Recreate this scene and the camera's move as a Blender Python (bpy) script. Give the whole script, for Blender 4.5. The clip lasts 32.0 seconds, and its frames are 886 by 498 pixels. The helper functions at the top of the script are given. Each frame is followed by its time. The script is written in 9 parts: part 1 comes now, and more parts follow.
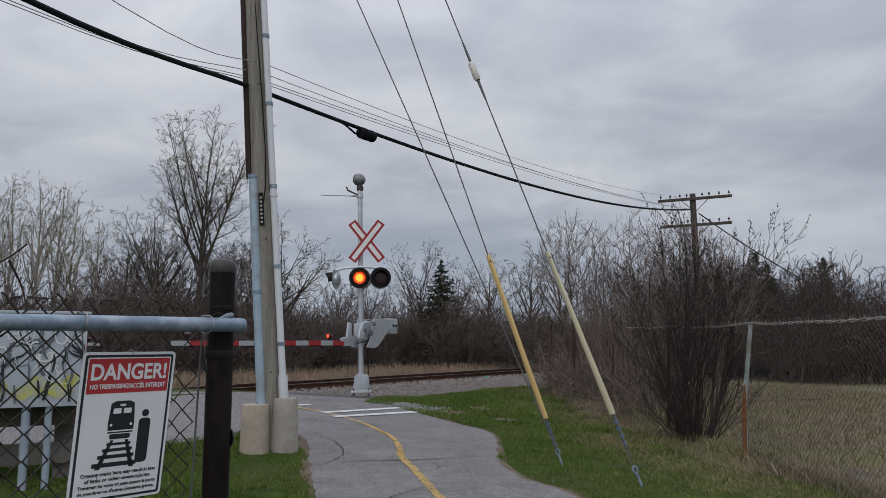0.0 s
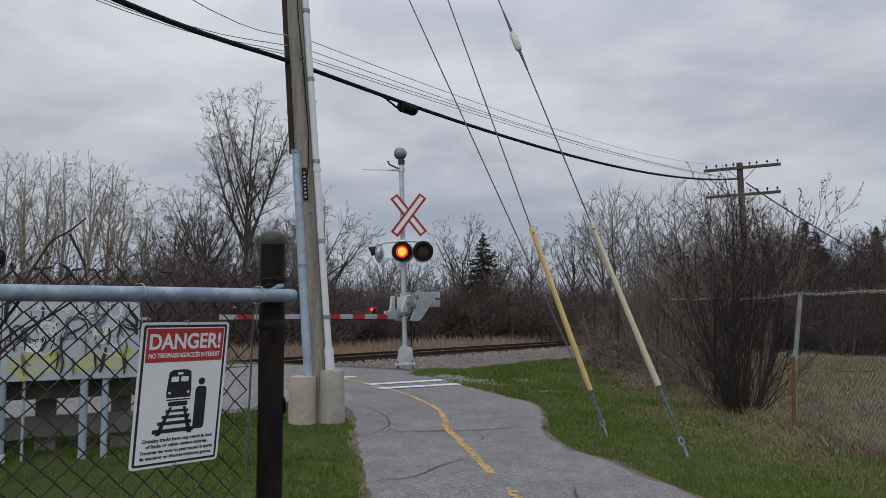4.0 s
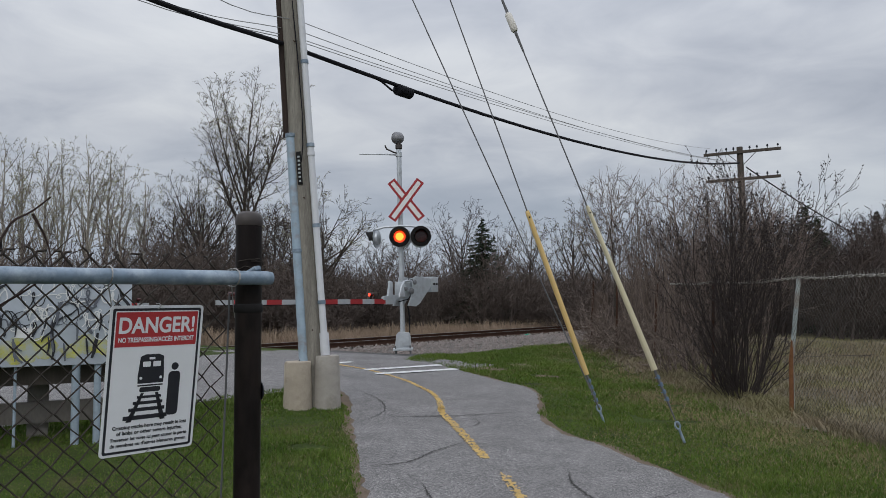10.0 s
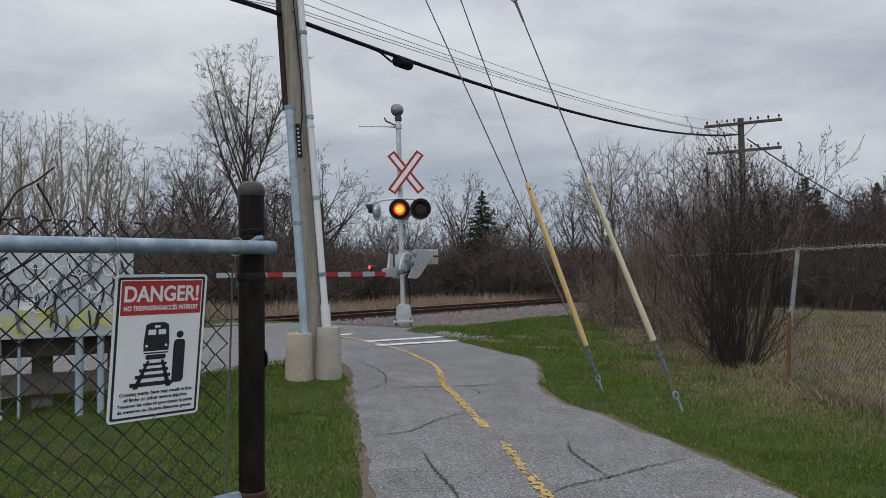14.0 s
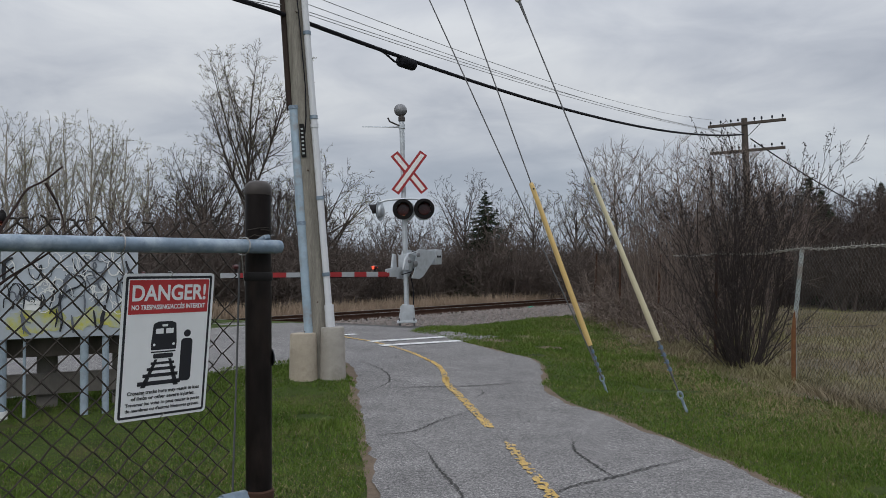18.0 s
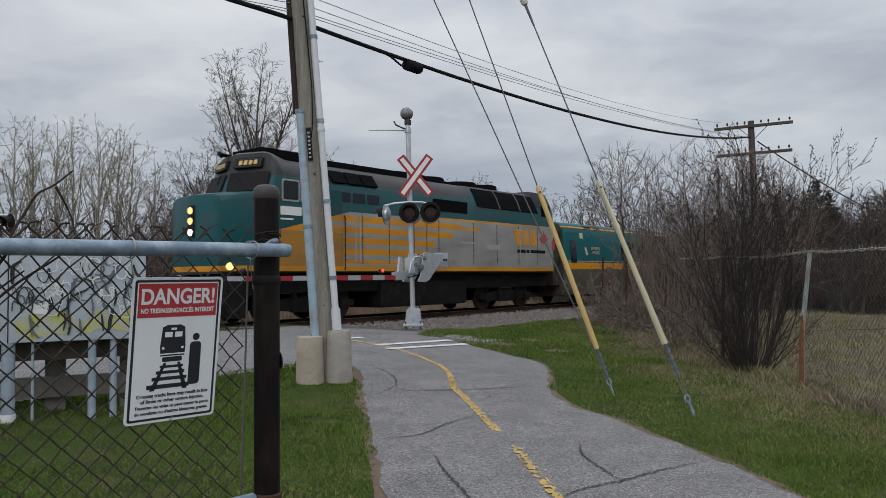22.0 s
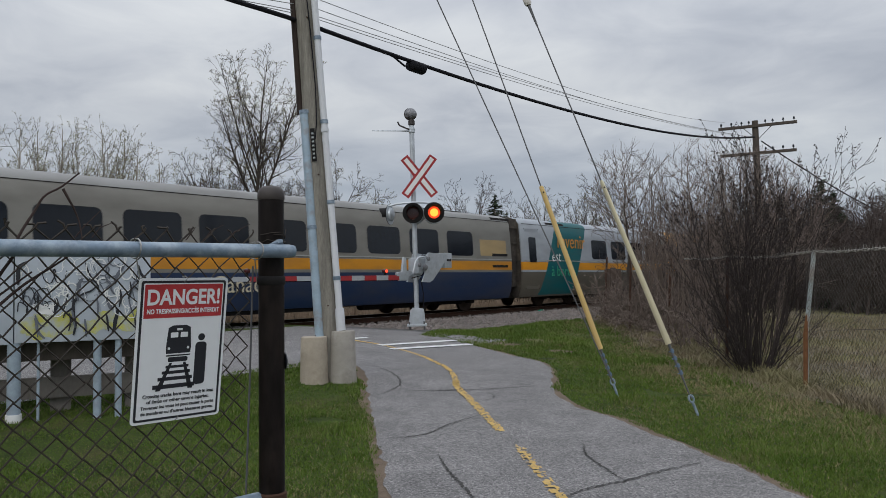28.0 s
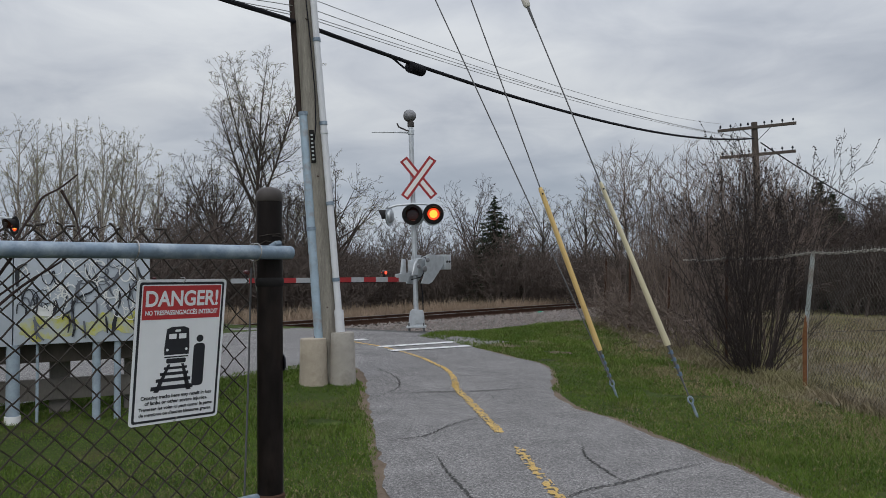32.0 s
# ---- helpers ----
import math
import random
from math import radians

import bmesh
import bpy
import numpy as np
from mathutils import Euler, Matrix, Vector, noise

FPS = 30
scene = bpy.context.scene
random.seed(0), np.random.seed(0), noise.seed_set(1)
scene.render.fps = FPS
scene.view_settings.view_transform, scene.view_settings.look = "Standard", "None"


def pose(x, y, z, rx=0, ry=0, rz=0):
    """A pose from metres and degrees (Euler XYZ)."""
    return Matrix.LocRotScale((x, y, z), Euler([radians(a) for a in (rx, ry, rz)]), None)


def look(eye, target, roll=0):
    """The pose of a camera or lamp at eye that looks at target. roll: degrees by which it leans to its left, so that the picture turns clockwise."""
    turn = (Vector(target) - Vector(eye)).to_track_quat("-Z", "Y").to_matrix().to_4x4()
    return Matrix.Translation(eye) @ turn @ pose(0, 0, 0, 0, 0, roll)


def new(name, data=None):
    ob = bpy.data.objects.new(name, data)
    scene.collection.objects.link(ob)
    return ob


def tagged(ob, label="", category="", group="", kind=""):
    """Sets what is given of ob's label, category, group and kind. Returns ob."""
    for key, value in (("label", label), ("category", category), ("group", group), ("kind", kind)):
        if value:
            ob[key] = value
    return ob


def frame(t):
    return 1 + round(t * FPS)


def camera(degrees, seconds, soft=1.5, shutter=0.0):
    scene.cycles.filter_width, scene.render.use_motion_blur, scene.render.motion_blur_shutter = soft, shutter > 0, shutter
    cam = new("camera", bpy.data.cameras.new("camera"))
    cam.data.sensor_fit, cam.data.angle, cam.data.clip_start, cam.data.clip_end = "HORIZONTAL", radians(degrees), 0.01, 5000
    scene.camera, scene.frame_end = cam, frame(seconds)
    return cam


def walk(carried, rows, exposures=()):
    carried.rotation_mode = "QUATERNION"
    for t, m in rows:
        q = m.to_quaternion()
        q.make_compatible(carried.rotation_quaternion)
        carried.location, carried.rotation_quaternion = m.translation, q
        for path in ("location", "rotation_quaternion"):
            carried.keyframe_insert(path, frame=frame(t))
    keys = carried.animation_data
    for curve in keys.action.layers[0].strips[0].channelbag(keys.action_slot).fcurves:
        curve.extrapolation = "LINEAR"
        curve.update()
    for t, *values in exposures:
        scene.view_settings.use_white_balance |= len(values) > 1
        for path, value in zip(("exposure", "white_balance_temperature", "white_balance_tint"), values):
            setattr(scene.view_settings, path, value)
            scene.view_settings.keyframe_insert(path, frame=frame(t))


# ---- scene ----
# ---- the camera and its way: seconds, place, turn ----
PATH = [
    (0, -0.024, -0.033, 1.589, 96.961, 0.063, -4.085),
    (0.5, -0.027, -0.035, 1.586, 96.968, 0.044, -4.020),
    (1, -0.025, -0.039, 1.586, 96.837, 0.094, -3.440),
    (1.5, -0.026, -0.030, 1.584, 96.106, 0.296, -2.493),
    (2, -0.029, -0.037, 1.581, 95.567, 0.412, -1.777),
    (2.5, -0.032, -0.043, 1.580, 95.182, 0.365, -1.293),
    (3, -0.037, -0.041, 1.578, 95.035, 0.360, -1.012),
    (3.5, -0.042, -0.040, 1.577, 95.010, 0.349, -0.957),
    (5.5, -0.039, -0.038, 1.571, 95.019, 0.325, -0.960),
    (6, -0.033, -0.047, 1.570, 95.016, 0.352, -0.957),
    (6.5, -0.030, -0.049, 1.569, 95.019, 0.351, -0.945),
    (7, -0.028, -0.042, 1.572, 94.874, 0.370, -0.948),
    (7.5, -0.027, -0.041, 1.569, 94.830, 0.379, -0.958),
    (8, -0.024, -0.029, 1.568, 94.617, 0.400, -0.954),
    (8.5, -0.018, -0.022, 1.570, 94.449, 0.406, -0.932),
    (9, -0.013, 0.006, 1.568, 94.433, 0.438, -0.935),
    (9.5, 0.007, 0.032, 1.566, 94.282, 0.418, -0.928),
    (10, 0.021, 0.042, 1.566, 93.936, 0.462, -0.924),
    (10.5, 0.009, 0.024, 1.557, 93.228, 0.602, -0.916),
    (11, 0.004, 0.017, 1.556, 92.606, 0.631, -0.915),
    (11.5, 0.015, 0.022, 1.553, 92.176, 0.610, -0.916),
    (12, 0.014, 0.017, 1.555, 91.951, 0.583, -0.919),
    (12.5, 0.013, 0.020, 1.553, 91.915, 0.604, -0.928),
    (13, 0.012, 0.021, 1.552, 91.916, 0.606, -0.935),
    (13.5, 0.013, 0.019, 1.552, 91.919, 0.604, -0.925),
    (14, 0.016, 0.022, 1.552, 91.917, 0.613, -0.932),
    (14.5, 0.014, 0.023, 1.552, 91.919, 0.617, -0.925),
    (16.5, 0.008, 0.020, 1.550, 91.935, 0.639, -0.920),
    (17, 0.004, 0.017, 1.549, 91.942, 0.624, -0.780),
    (17.5, 0.004, 0.018, 1.547, 91.948, 0.656, -0.706),
    (18, 0.005, 0.018, 1.548, 91.946, 0.618, -0.705),
    (18.5, 0.008, 0.016, 1.546, 91.950, 0.658, -0.643),
    (19, 0.010, 0.011, 1.545, 91.945, 0.640, -0.639),
    (19.5, 0.006, 0.014, 1.548, 91.949, 0.636, -0.643),
    (20, 0.003, 0.014, 1.544, 91.965, 0.675, -0.643),
    (20.5, -0.001, 0.014, 1.548, 92.082, 0.671, -0.601),
    (21, -0.003, 0.009, 1.550, 92.153, 0.665, -0.433),
    (21.5, 0.001, 0.008, 1.550, 92.164, 0.655, -0.363),
    (22, -0.001, 0.015, 1.549, 92.187, 0.655, -0.259),
    (22.5, 0.001, 0.007, 1.548, 92.198, 0.674, -0.087),
    (23, -0.000, 0.011, 1.547, 92.216, 0.692, -0.079),
    (23.5, 0.002, 0.005, 1.547, 92.205, 0.708, -0.076),
    (24, 0.002, 0.003, 1.546, 92.193, 0.704, -0.077),
    (24.5, 0.003, -0.001, 1.547, 92.189, 0.706, -0.071),
    (25, 0.003, 0.006, 1.547, 92.207, 0.712, -0.073),
    (25.5, 0.001, 0.006, 1.547, 92.210, 0.698, 0.024),
    (27.5, -0.001, -0.001, 1.550, 92.211, 0.706, 0.027),
    (28, 0.000, -0.000, 1.550, 92.210, 0.699, 0.027),
    (28.5, 0.001, 0.002, 1.550, 92.212, 0.702, 0.029),
    (29, -0.000, 0.002, 1.550, 92.213, 0.708, 0.028),
    (29.5, 0.000, -0.001, 1.549, 92.219, 0.724, 0.027),
    (30, -0.001, 0.002, 1.550, 92.210, 0.700, 0.016),
    (30.5, -0.001, 0.002, 1.550, 92.211, 0.720, 0.018),
    (31, 0.005, -0.008, 1.550, 92.220, 0.704, 0.028),
    (31.5, 0.003, -0.002, 1.550, 92.295, 0.713, 0.001),
    (32, 0.004, -0.001, 1.549, 92.328, 0.732, -0.004),
]


cam = camera(60.0, 32.0, soft=0.65, shutter=0.08)
walk(cam, [(row[0], pose(*row[1:])) for row in PATH], exposures=[(0, -0.17, 6450, 10), (1.0, -0.17, 6450, 10), (3.0, -0.1, 6460, 10), (8.0, -0.05, 6480, 9), (12.0, 0.0, 6500, 8), (18.0, 0.0, 6530, 8), (32, 0.0, 6530, 7.5)])

# ---- overcast sky and a weak, wide sun ----
SUN_ELEV, SUN_TURN = 35.0, 200.0


def make_world():
    w = bpy.data.worlds.new("overcast_sky")
    scene.world = w
    w.use_nodes = True
    nt = w.node_tree
    nt.nodes.clear()
    N, K = nt.nodes.new, nt.links.new

    def math_node(op, a, b=None, c=None):
        n = N("ShaderNodeMath")
        n.operation = op
        for i, v in enumerate((a, b, c)):
            if v is None:
                continue
            if isinstance(v, (int, float)):
                n.inputs[i].default_value = v
            else:
                K(v, n.inputs[i])
        return n.outputs[0]

    out = N("ShaderNodeOutputWorld")
    sky = N("ShaderNodeTexSky")
    sky.sky_type = "NISHITA"
    sky.sun_disc = False
    sky.sun_elevation, sky.sun_rotation = radians(SUN_ELEV), radians(SUN_TURN)
    bg1 = N("ShaderNodeBackground")
    bg1.inputs[1].default_value = 0.05
    K(sky.outputs[0], bg1.inputs[0])
    tc = N("ShaderNodeTexCoord")
    sep = N("ShaderNodeSeparateXYZ")
    K(tc.outputs["Generated"], sep.inputs[0])
    up = math_node("MAXIMUM", sep.outputs[2], 0.0)
    # cloud layer seen from below: far clouds draw together towards the horizon
    div = math_node("ADD", up, 0.16)
    px = math_node("DIVIDE", sep.outputs[0], div)
    py = math_node("DIVIDE", sep.outputs[1], div)
    comb = N("ShaderNodeCombineXYZ")
    K(px, comb.inputs[0])
    K(py, comb.inputs[1])
    comb.inputs[2].default_value = 3.7

    def fbm(scale, detail, rough, dist):
        n = N("ShaderNodeTexNoise")
        n.inputs["Scale"].default_value = scale
        n.inputs["Detail"].default_value = detail
        n.inputs["Roughness"].default_value = rough
        n.inputs["Distortion"].default_value = dist
        K(comb.outputs[0], n.inputs["Vector"])
        return n.outputs["Fac"]

    big, small = fbm(0.75, 3.0, 0.5, 0.3), fbm(2.6, 5.0, 0.55, 0.5)
    cloud = math_node("ADD", math_node("MULTIPLY", big, 0.65), math_node("MULTIPLY", small, 0.35))
    ramp = N("ShaderNodeValToRGB")
    K(cloud, ramp.inputs[0])
    ramp.color_ramp.interpolation = "B_SPLINE"
    e = ramp.color_ramp.elements
    e[0].position, e[0].color = 0.36, (0.375, 0.405, 0.475, 1)
    e[1].position, e[1].color = 0.66, (0.78, 0.795, 0.82, 1)
    mid = e.new(0.50)
    mid.color = (0.535, 0.56, 0.63, 1)
    # thinner, bluer cloud towards the horizon
    low = N("ShaderNodeMapRange")
    low.interpolation_type = "SMOOTHSTEP"
    K(up, low.inputs[0])
    for i, v in enumerate((0.02, 0.24, 0.6, 0.0)):
        low.inputs[1 + i].default_value = v
    tint = N("ShaderNodeMix")
    tint.data_type = "RGBA"
    K(low.outputs[0], tint.inputs[0])
    K(ramp.outputs[0], tint.inputs[6])
    tint.inputs[7].default_value = (0.4, 0.47, 0.585, 1)
    # an overcast sky is brightest overhead
    lift = math_node("MULTIPLY_ADD", math_node("POWER", up, 2.0), 2.2, 0.9)
    bg2 = N("ShaderNodeBackground")
    K(tint.outputs[2], bg2.inputs[0])
    K(lift, bg2.inputs[1])
    add = N("ShaderNodeMixShader")
    add.inputs[0].default_value = 0.9
    K(bg1.outputs[0], add.inputs[1])
    K(bg2.outputs[0], add.inputs[2])
    K(add.outputs[0], out.inputs[0])


make_world()
sun = new("sun", bpy.data.lights.new("sun", "SUN"))
sun.data.energy, sun.data.angle, sun.data.color = 0.7, radians(25), (1.0, 0.97, 0.92)
_az = radians(SUN_TURN)
sun.matrix_world = look((math.sin(_az) * 60, math.cos(_az) * 60, 42), (0, 0, 0))


# ---- materials ----
def material(name, base, rough=0.7, metal=0.0, var=0.25, scale=3.0, fine=60.0, bump=0.15, tint=None, stain=None, spread=0.0, spec=0.5, stretch=(1, 1, 1), emit=None, thick=0.004):
    """base colour with two scales of variation, bump, an optional stain colour (colour, amount, scale) and a per-object spread."""
    m = bpy.data.materials.new(name)
    m.use_nodes = True
    nt = m.node_tree
    N, K = nt.nodes.new, nt.links.new
    b = nt.nodes["Principled BSDF"]
    b.inputs["Roughness"].default_value = rough
    b.inputs["Metallic"].default_value = metal
    b.inputs["Specular IOR Level"].default_value = spec if rough < 0.6 else spec * 0.3
    tc = N("ShaderNodeTexCoord")
    mp = N("ShaderNodeMapping")
    mp.inputs["Scale"].default_value = stretch
    K(tc.outputs["Object"], mp.inputs[0])

    def tex(s, d=4.0, r=0.6):
        n = N("ShaderNodeTexNoise")
        n.inputs["Scale"].default_value, n.inputs["Detail"].default_value, n.inputs["Roughness"].default_value = s, d, r
        K(mp.outputs[0], n.inputs["Vector"])
        return n.outputs["Fac"]

    def mix(fac, a, c, kind="MIX"):
        n = N("ShaderNodeMix")
        n.data_type, n.blend_type = "RGBA", kind
        for sock, v in ((0, fac), (6, a), (7, c)):
            if isinstance(v, (int, float)):
                n.inputs[sock].default_value = v
            elif isinstance(v, tuple):
                n.inputs[sock].default_value = (*v, 1)
            else:
                K(v, n.inputs[sock])
        return n.outputs[2]

    def span(v, lo, hi, a=0.0, c=1.0):
        n = N("ShaderNodeMapRange")
        K(v, n.inputs[0])
        for i, x in enumerate((lo, hi, a, c)):
            n.inputs[1 + i].default_value = x
        return n.outputs[0]

    t2 = tint or tuple(min(1, c * (1 + var)) for c in base)
    lo = tuple(c * (1 - var) for c in base)
    coarse, grain = tex(scale), tex(fine, 3.0, 0.7)
    col = mix(span(coarse, 0.3, 0.7), lo, t2)
    col = mix(0.55 * min(1, var * 2.5), col, mix(span(grain, 0.3, 0.7), lo, t2))
    if stain:
        c, amount, s = stain[:3]
        if len(stain) > 3:  # sharp-edged chips
            col = mix(span(tex(s, 6.0, 0.7), 0.66 - 0.3 * amount, 0.69 - 0.3 * amount, 0, 0.92), col, c)
        else:
            col = mix(span(tex(s, 5.0, 0.65), 0.62 - 0.3 * amount, 0.75 - 0.2 * amount, 0, min(1, amount * 1.4)), col, c)
    if spread:
        oi = N("ShaderNodeObjectInfo")
        hs = N("ShaderNodeHueSaturation")
        K(span(oi.outputs["Random"], 0, 1, 1 - spread, 1 + spread), hs.inputs["Value"])
        K(col, hs.inputs["Color"])
        col = hs.outputs[0]
    K(col, b.inputs["Base Color"])
    K(span(grain, 0.3, 0.7, max(0.03, rough - 0.1), min(1, rough + 0.1)), b.inputs["Roughness"])
    if bump:
        bp = N("ShaderNodeBump")
        bp.inputs["Strength"].default_value = bump
        bp.inputs["Distance"].default_value = thick
        K(grain, bp.inputs["Height"])
        K(bp.outputs[0], b.inputs["Normal"])
    if emit:
        b.inputs["Emission Color"].default_value = (*emit[0], 1)
        b.inputs["Emission Strength"].default_value = emit[1]
    return m


def lamp_material(name, colour, strength):
    m = material(name, (0.2, 0.05, 0.03), 0.3, var=0.05, bump=0, emit=(colour, strength))
    return m


def livery(name, base, regions, rough=0.5, metal=0.0, grime=0.35, spec=0.3):
    """Paint laid out on a vehicle's side. regions: (colour, [(a, b, c), ...]), where a*x + b*z > c holds for all of them."""
    m = material(name, base, rough, metal, var=0.06, scale=1.2, fine=30.0, bump=0.03, spec=spec)
    nt = m.node_tree
    N, K = nt.nodes.new, nt.links.new
    b = nt.nodes["Principled BSDF"]
    tc = N("ShaderNodeTexCoord")
    sep = N("ShaderNodeSeparateXYZ")
    K(tc.outputs["Object"], sep.inputs[0])

    def op(kind, a, c):
        n = N("ShaderNodeMath")
        n.operation = kind
        for i, v in enumerate((a, c)):
            if isinstance(v, (int, float)):
                n.inputs[i].default_value = v
            else:
                K(v, n.inputs[i])
        return n.outputs[0]

    col = b.inputs["Base Color"].links[0].from_socket
    for colour, planes in regions:
        fac = None
        for a, bz, c in planes:
            v = op("ADD", op("MULTIPLY", sep.outputs[0], a), op("MULTIPLY", sep.outputs[2], bz))
            g = op("GREATER_THAN", v, c)
            fac = g if fac is None else op("MULTIPLY", fac, g)
        n = N("ShaderNodeMix")
        n.data_type = "RGBA"
        K(fac, n.inputs[0])
        K(col, n.inputs[6])
        n.inputs[7].default_value = (*colour, 1)
        col = n.outputs[2]
    # road dirt, in soft streaks
    mp = N("ShaderNodeMapping")
    mp.inputs["Scale"].default_value = (0.5, 1, 1.6)
    K(tc.outputs["Object"], mp.inputs[0])
    tx = N("ShaderNodeTexNoise")
    tx.inputs["Scale"].default_value, tx.inputs["Detail"].default_value = 1.3, 6.0
    K(mp.outputs[0], tx.inputs["Vector"])
    mr = N("ShaderNodeMapRange")
    mr.inputs[1].default_value, mr.inputs[2].default_value, mr.inputs[4].default_value = 0.4, 0.75, grime
    K(tx.outputs["Fac"], mr.inputs[0])
    n = N("ShaderNodeMix")
    n.data_type = "RGBA"
    K(mr.outputs[0], n.inputs[0])
    K(col, n.inputs[6])
    n.inputs[7].default_value = (0.07, 0.06, 0.05, 1)
    K(n.outputs[2], b.inputs["Base Color"])
    return m


M_GRASS = material("grass_ground", (0.028, 0.052, 0.011), 0.95, var=0.7, scale=1.6, fine=45, bump=1.0, tint=(0.08, 0.115, 0.024), stain=((0.13, 0.1, 0.05), 0.3, 1.1), thick=0.03)
M_BLADE = material("grass_blade", (0.055, 0.125, 0.016), 0.7, var=0.5, scale=0.9, fine=26, bump=0, tint=(0.145, 0.21, 0.036), stain=((0.16, 0.165, 0.06), 0.3, 1.1))
M_FIELD = material("matted_field", (0.165, 0.14, 0.104), 0.95, var=0.7, scale=1.3, fine=30, bump=1.0, stain=((0.185, 0.17, 0.062), 0.6, 0.45), thick=0.03)
M_THATCH = material("old_grass_blade", (0.22, 0.188, 0.1), 0.8, var=0.4, scale=2, fine=30, bump=0)
M_REED = material("reed_straw", (0.3, 0.228, 0.168), 0.88, var=0.35, scale=0.8, fine=12, bump=0, stain=((0.14, 0.105, 0.07), 0.45, 1.2))
M_STRAW = material("dry_grass", (0.215, 0.177, 0.12), 0.88, var=0.45, scale=0.8, fine=12, bump=0, stain=((0.16, 0.165, 0.06), 0.55, 0.45))
def asphalt_material():
    """Bleached aggregate in dark binder, with patches and fine cracks of its own."""
    m = bpy.data.materials.new("aged_asphalt")
    m.use_nodes = True
    nt = m.node_tree
    N, K = nt.nodes.new, nt.links.new
    b = nt.nodes["Principled BSDF"]
    b.inputs["Roughness"].default_value = 0.95
    b.inputs["Specular IOR Level"].default_value = 0.25
    tc = N("ShaderNodeTexCoord")

    def noise_tex(s, d, r):
        n = N("ShaderNodeTexNoise")
        n.inputs["Scale"].default_value, n.inputs["Detail"].default_value, n.inputs["Roughness"].default_value = s, d, r
        K(tc.outputs["Object"], n.inputs["Vector"])
        return n.outputs["Fac"]

    def ramp(v, stops):
        n = N("ShaderNodeValToRGB")
        K(v, n.inputs[0])
        e = n.color_ramp.elements
        e[0].position, e[0].color = stops[0][0], (*stops[0][1], 1)
        e[1].position, e[1].color = stops[-1][0], (*stops[-1][1], 1)
        for q, c in stops[1:-1]:
            e.new(q).color = (*c, 1)
        return n.outputs[0]

    def mul(a, c, f):
        n = N("ShaderNodeMix")
        n.data_type, n.blend_type = "RGBA", "MULTIPLY"
        n.inputs[0].default_value = f
        K(a, n.inputs[6])
        K(c, n.inputs[7])
        return n.outputs[2]

    vo = N("ShaderNodeTexVoronoi")
    vo.inputs["Scale"].default_value = 120.0
    K(tc.outputs["Object"], vo.inputs["Vector"])
    sep = N("ShaderNodeSeparateColor")
    K(vo.outputs["Color"], sep.inputs[0])
    stones = ramp(sep.outputs[0], [(0.0, (0.09, 0.088, 0.089)), (0.45, (0.175, 0.17, 0.17)), (0.75, (0.24, 0.233, 0.23)), (1.0, (0.38, 0.37, 0.36))])
    col = mul(stones, ramp(noise_tex(34.0, 4.0, 0.7), [(0.3, (0.62, 0.62, 0.63)), (0.7, (1.25, 1.24, 1.23))]), 1.0)
    col = mul(col, ramp(noise_tex(1.5, 6.0, 0.65), [(0.3, (0.78, 0.775, 0.775)), (0.7, (1.16, 1.155, 1.15))]), 1.0)
    K(col, b.inputs["Base Color"])
    bp = N("ShaderNodeBump")
    bp.inputs["Strength"].default_value, bp.inputs["Distance"].default_value = 0.6, 0.006
    K(vo.outputs["Distance"], bp.inputs["Height"])
    K(bp.outputs[0], b.inputs["Normal"])
    return m


M_ASPHALT = asphalt_material()
M_CRACK = material("crack_filler", (0.06, 0.058, 0.056), 0.95, var=0.2, bump=0.2)
M_YELLOW = material("worn_yellow_paint", (0.56, 0.38, 0.135), 0.85, var=0.25, scale=4, fine=90, bump=0.3)
M_WHITE_LINE = material("worn_white_paint", (0.66, 0.66, 0.65), 0.85, var=0.1, scale=4, fine=80, bump=0.3, stain=((0.2, 0.195, 0.195), 0.36, 24.0, "chips"))
M_GRAVEL = material("ballast_bed", (0.15, 0.135, 0.127), 0.95, var=0.4, scale=9, fine=45, bump=1.0, thick=0.03)
M_APRON = material("dark_gravel", (0.115, 0.112, 0.112), 0.95, var=0.5, scale=12, fine=70, bump=1.0, stain=((0.17, 0.15, 0.13), 0.35, 2.0), thick=0.03)
M_STONE = material("ballast_stone", (0.225, 0.197, 0.182), 0.9, var=0.6, scale=5, fine=25, bump=0.4)
M_RAIL = material("rusty_rail", (0.075, 0.042, 0.03), 0.8, 0.3, var=0.3, scale=5, fine=60, bump=0.3)
M_RAILTOP = material("polished_rail_head", (0.32, 0.31, 0.3), 0.35, 0.9, var=0.1)
M_TIE = material("tarred_tie", (0.055, 0.045, 0.038), 0.9, var=0.4, scale=4, fine=40, bump=0.5, spread=0.25, stretch=(4, 1, 1))
M_DIRT = material("bare_earth", (0.145, 0.11, 0.081), 0.97, var=0.35, scale=3, fine=45, bump=0.8, thick=0.02)
M_GALV = material("galvanised_steel", (0.17, 0.225, 0.285), 0.5, 0.25, var=0.28, scale=14, fine=60, bump=0.1, stain=((0.36, 0.42, 0.48), 0.5, 13))
M_BLUEPIPE = material("weathered_blue_grey_conduit", (0.33, 0.42, 0.5), 0.55, 0.3, var=0.18, scale=6, fine=40, bump=0.1, stain=((0.28, 0.17, 0.09), 0.35, 3.5))
M_WIRE = material("dull_wire", (0.05, 0.042, 0.036), 0.7, 0.15, var=0.3, scale=30, fine=90, bump=0.1)
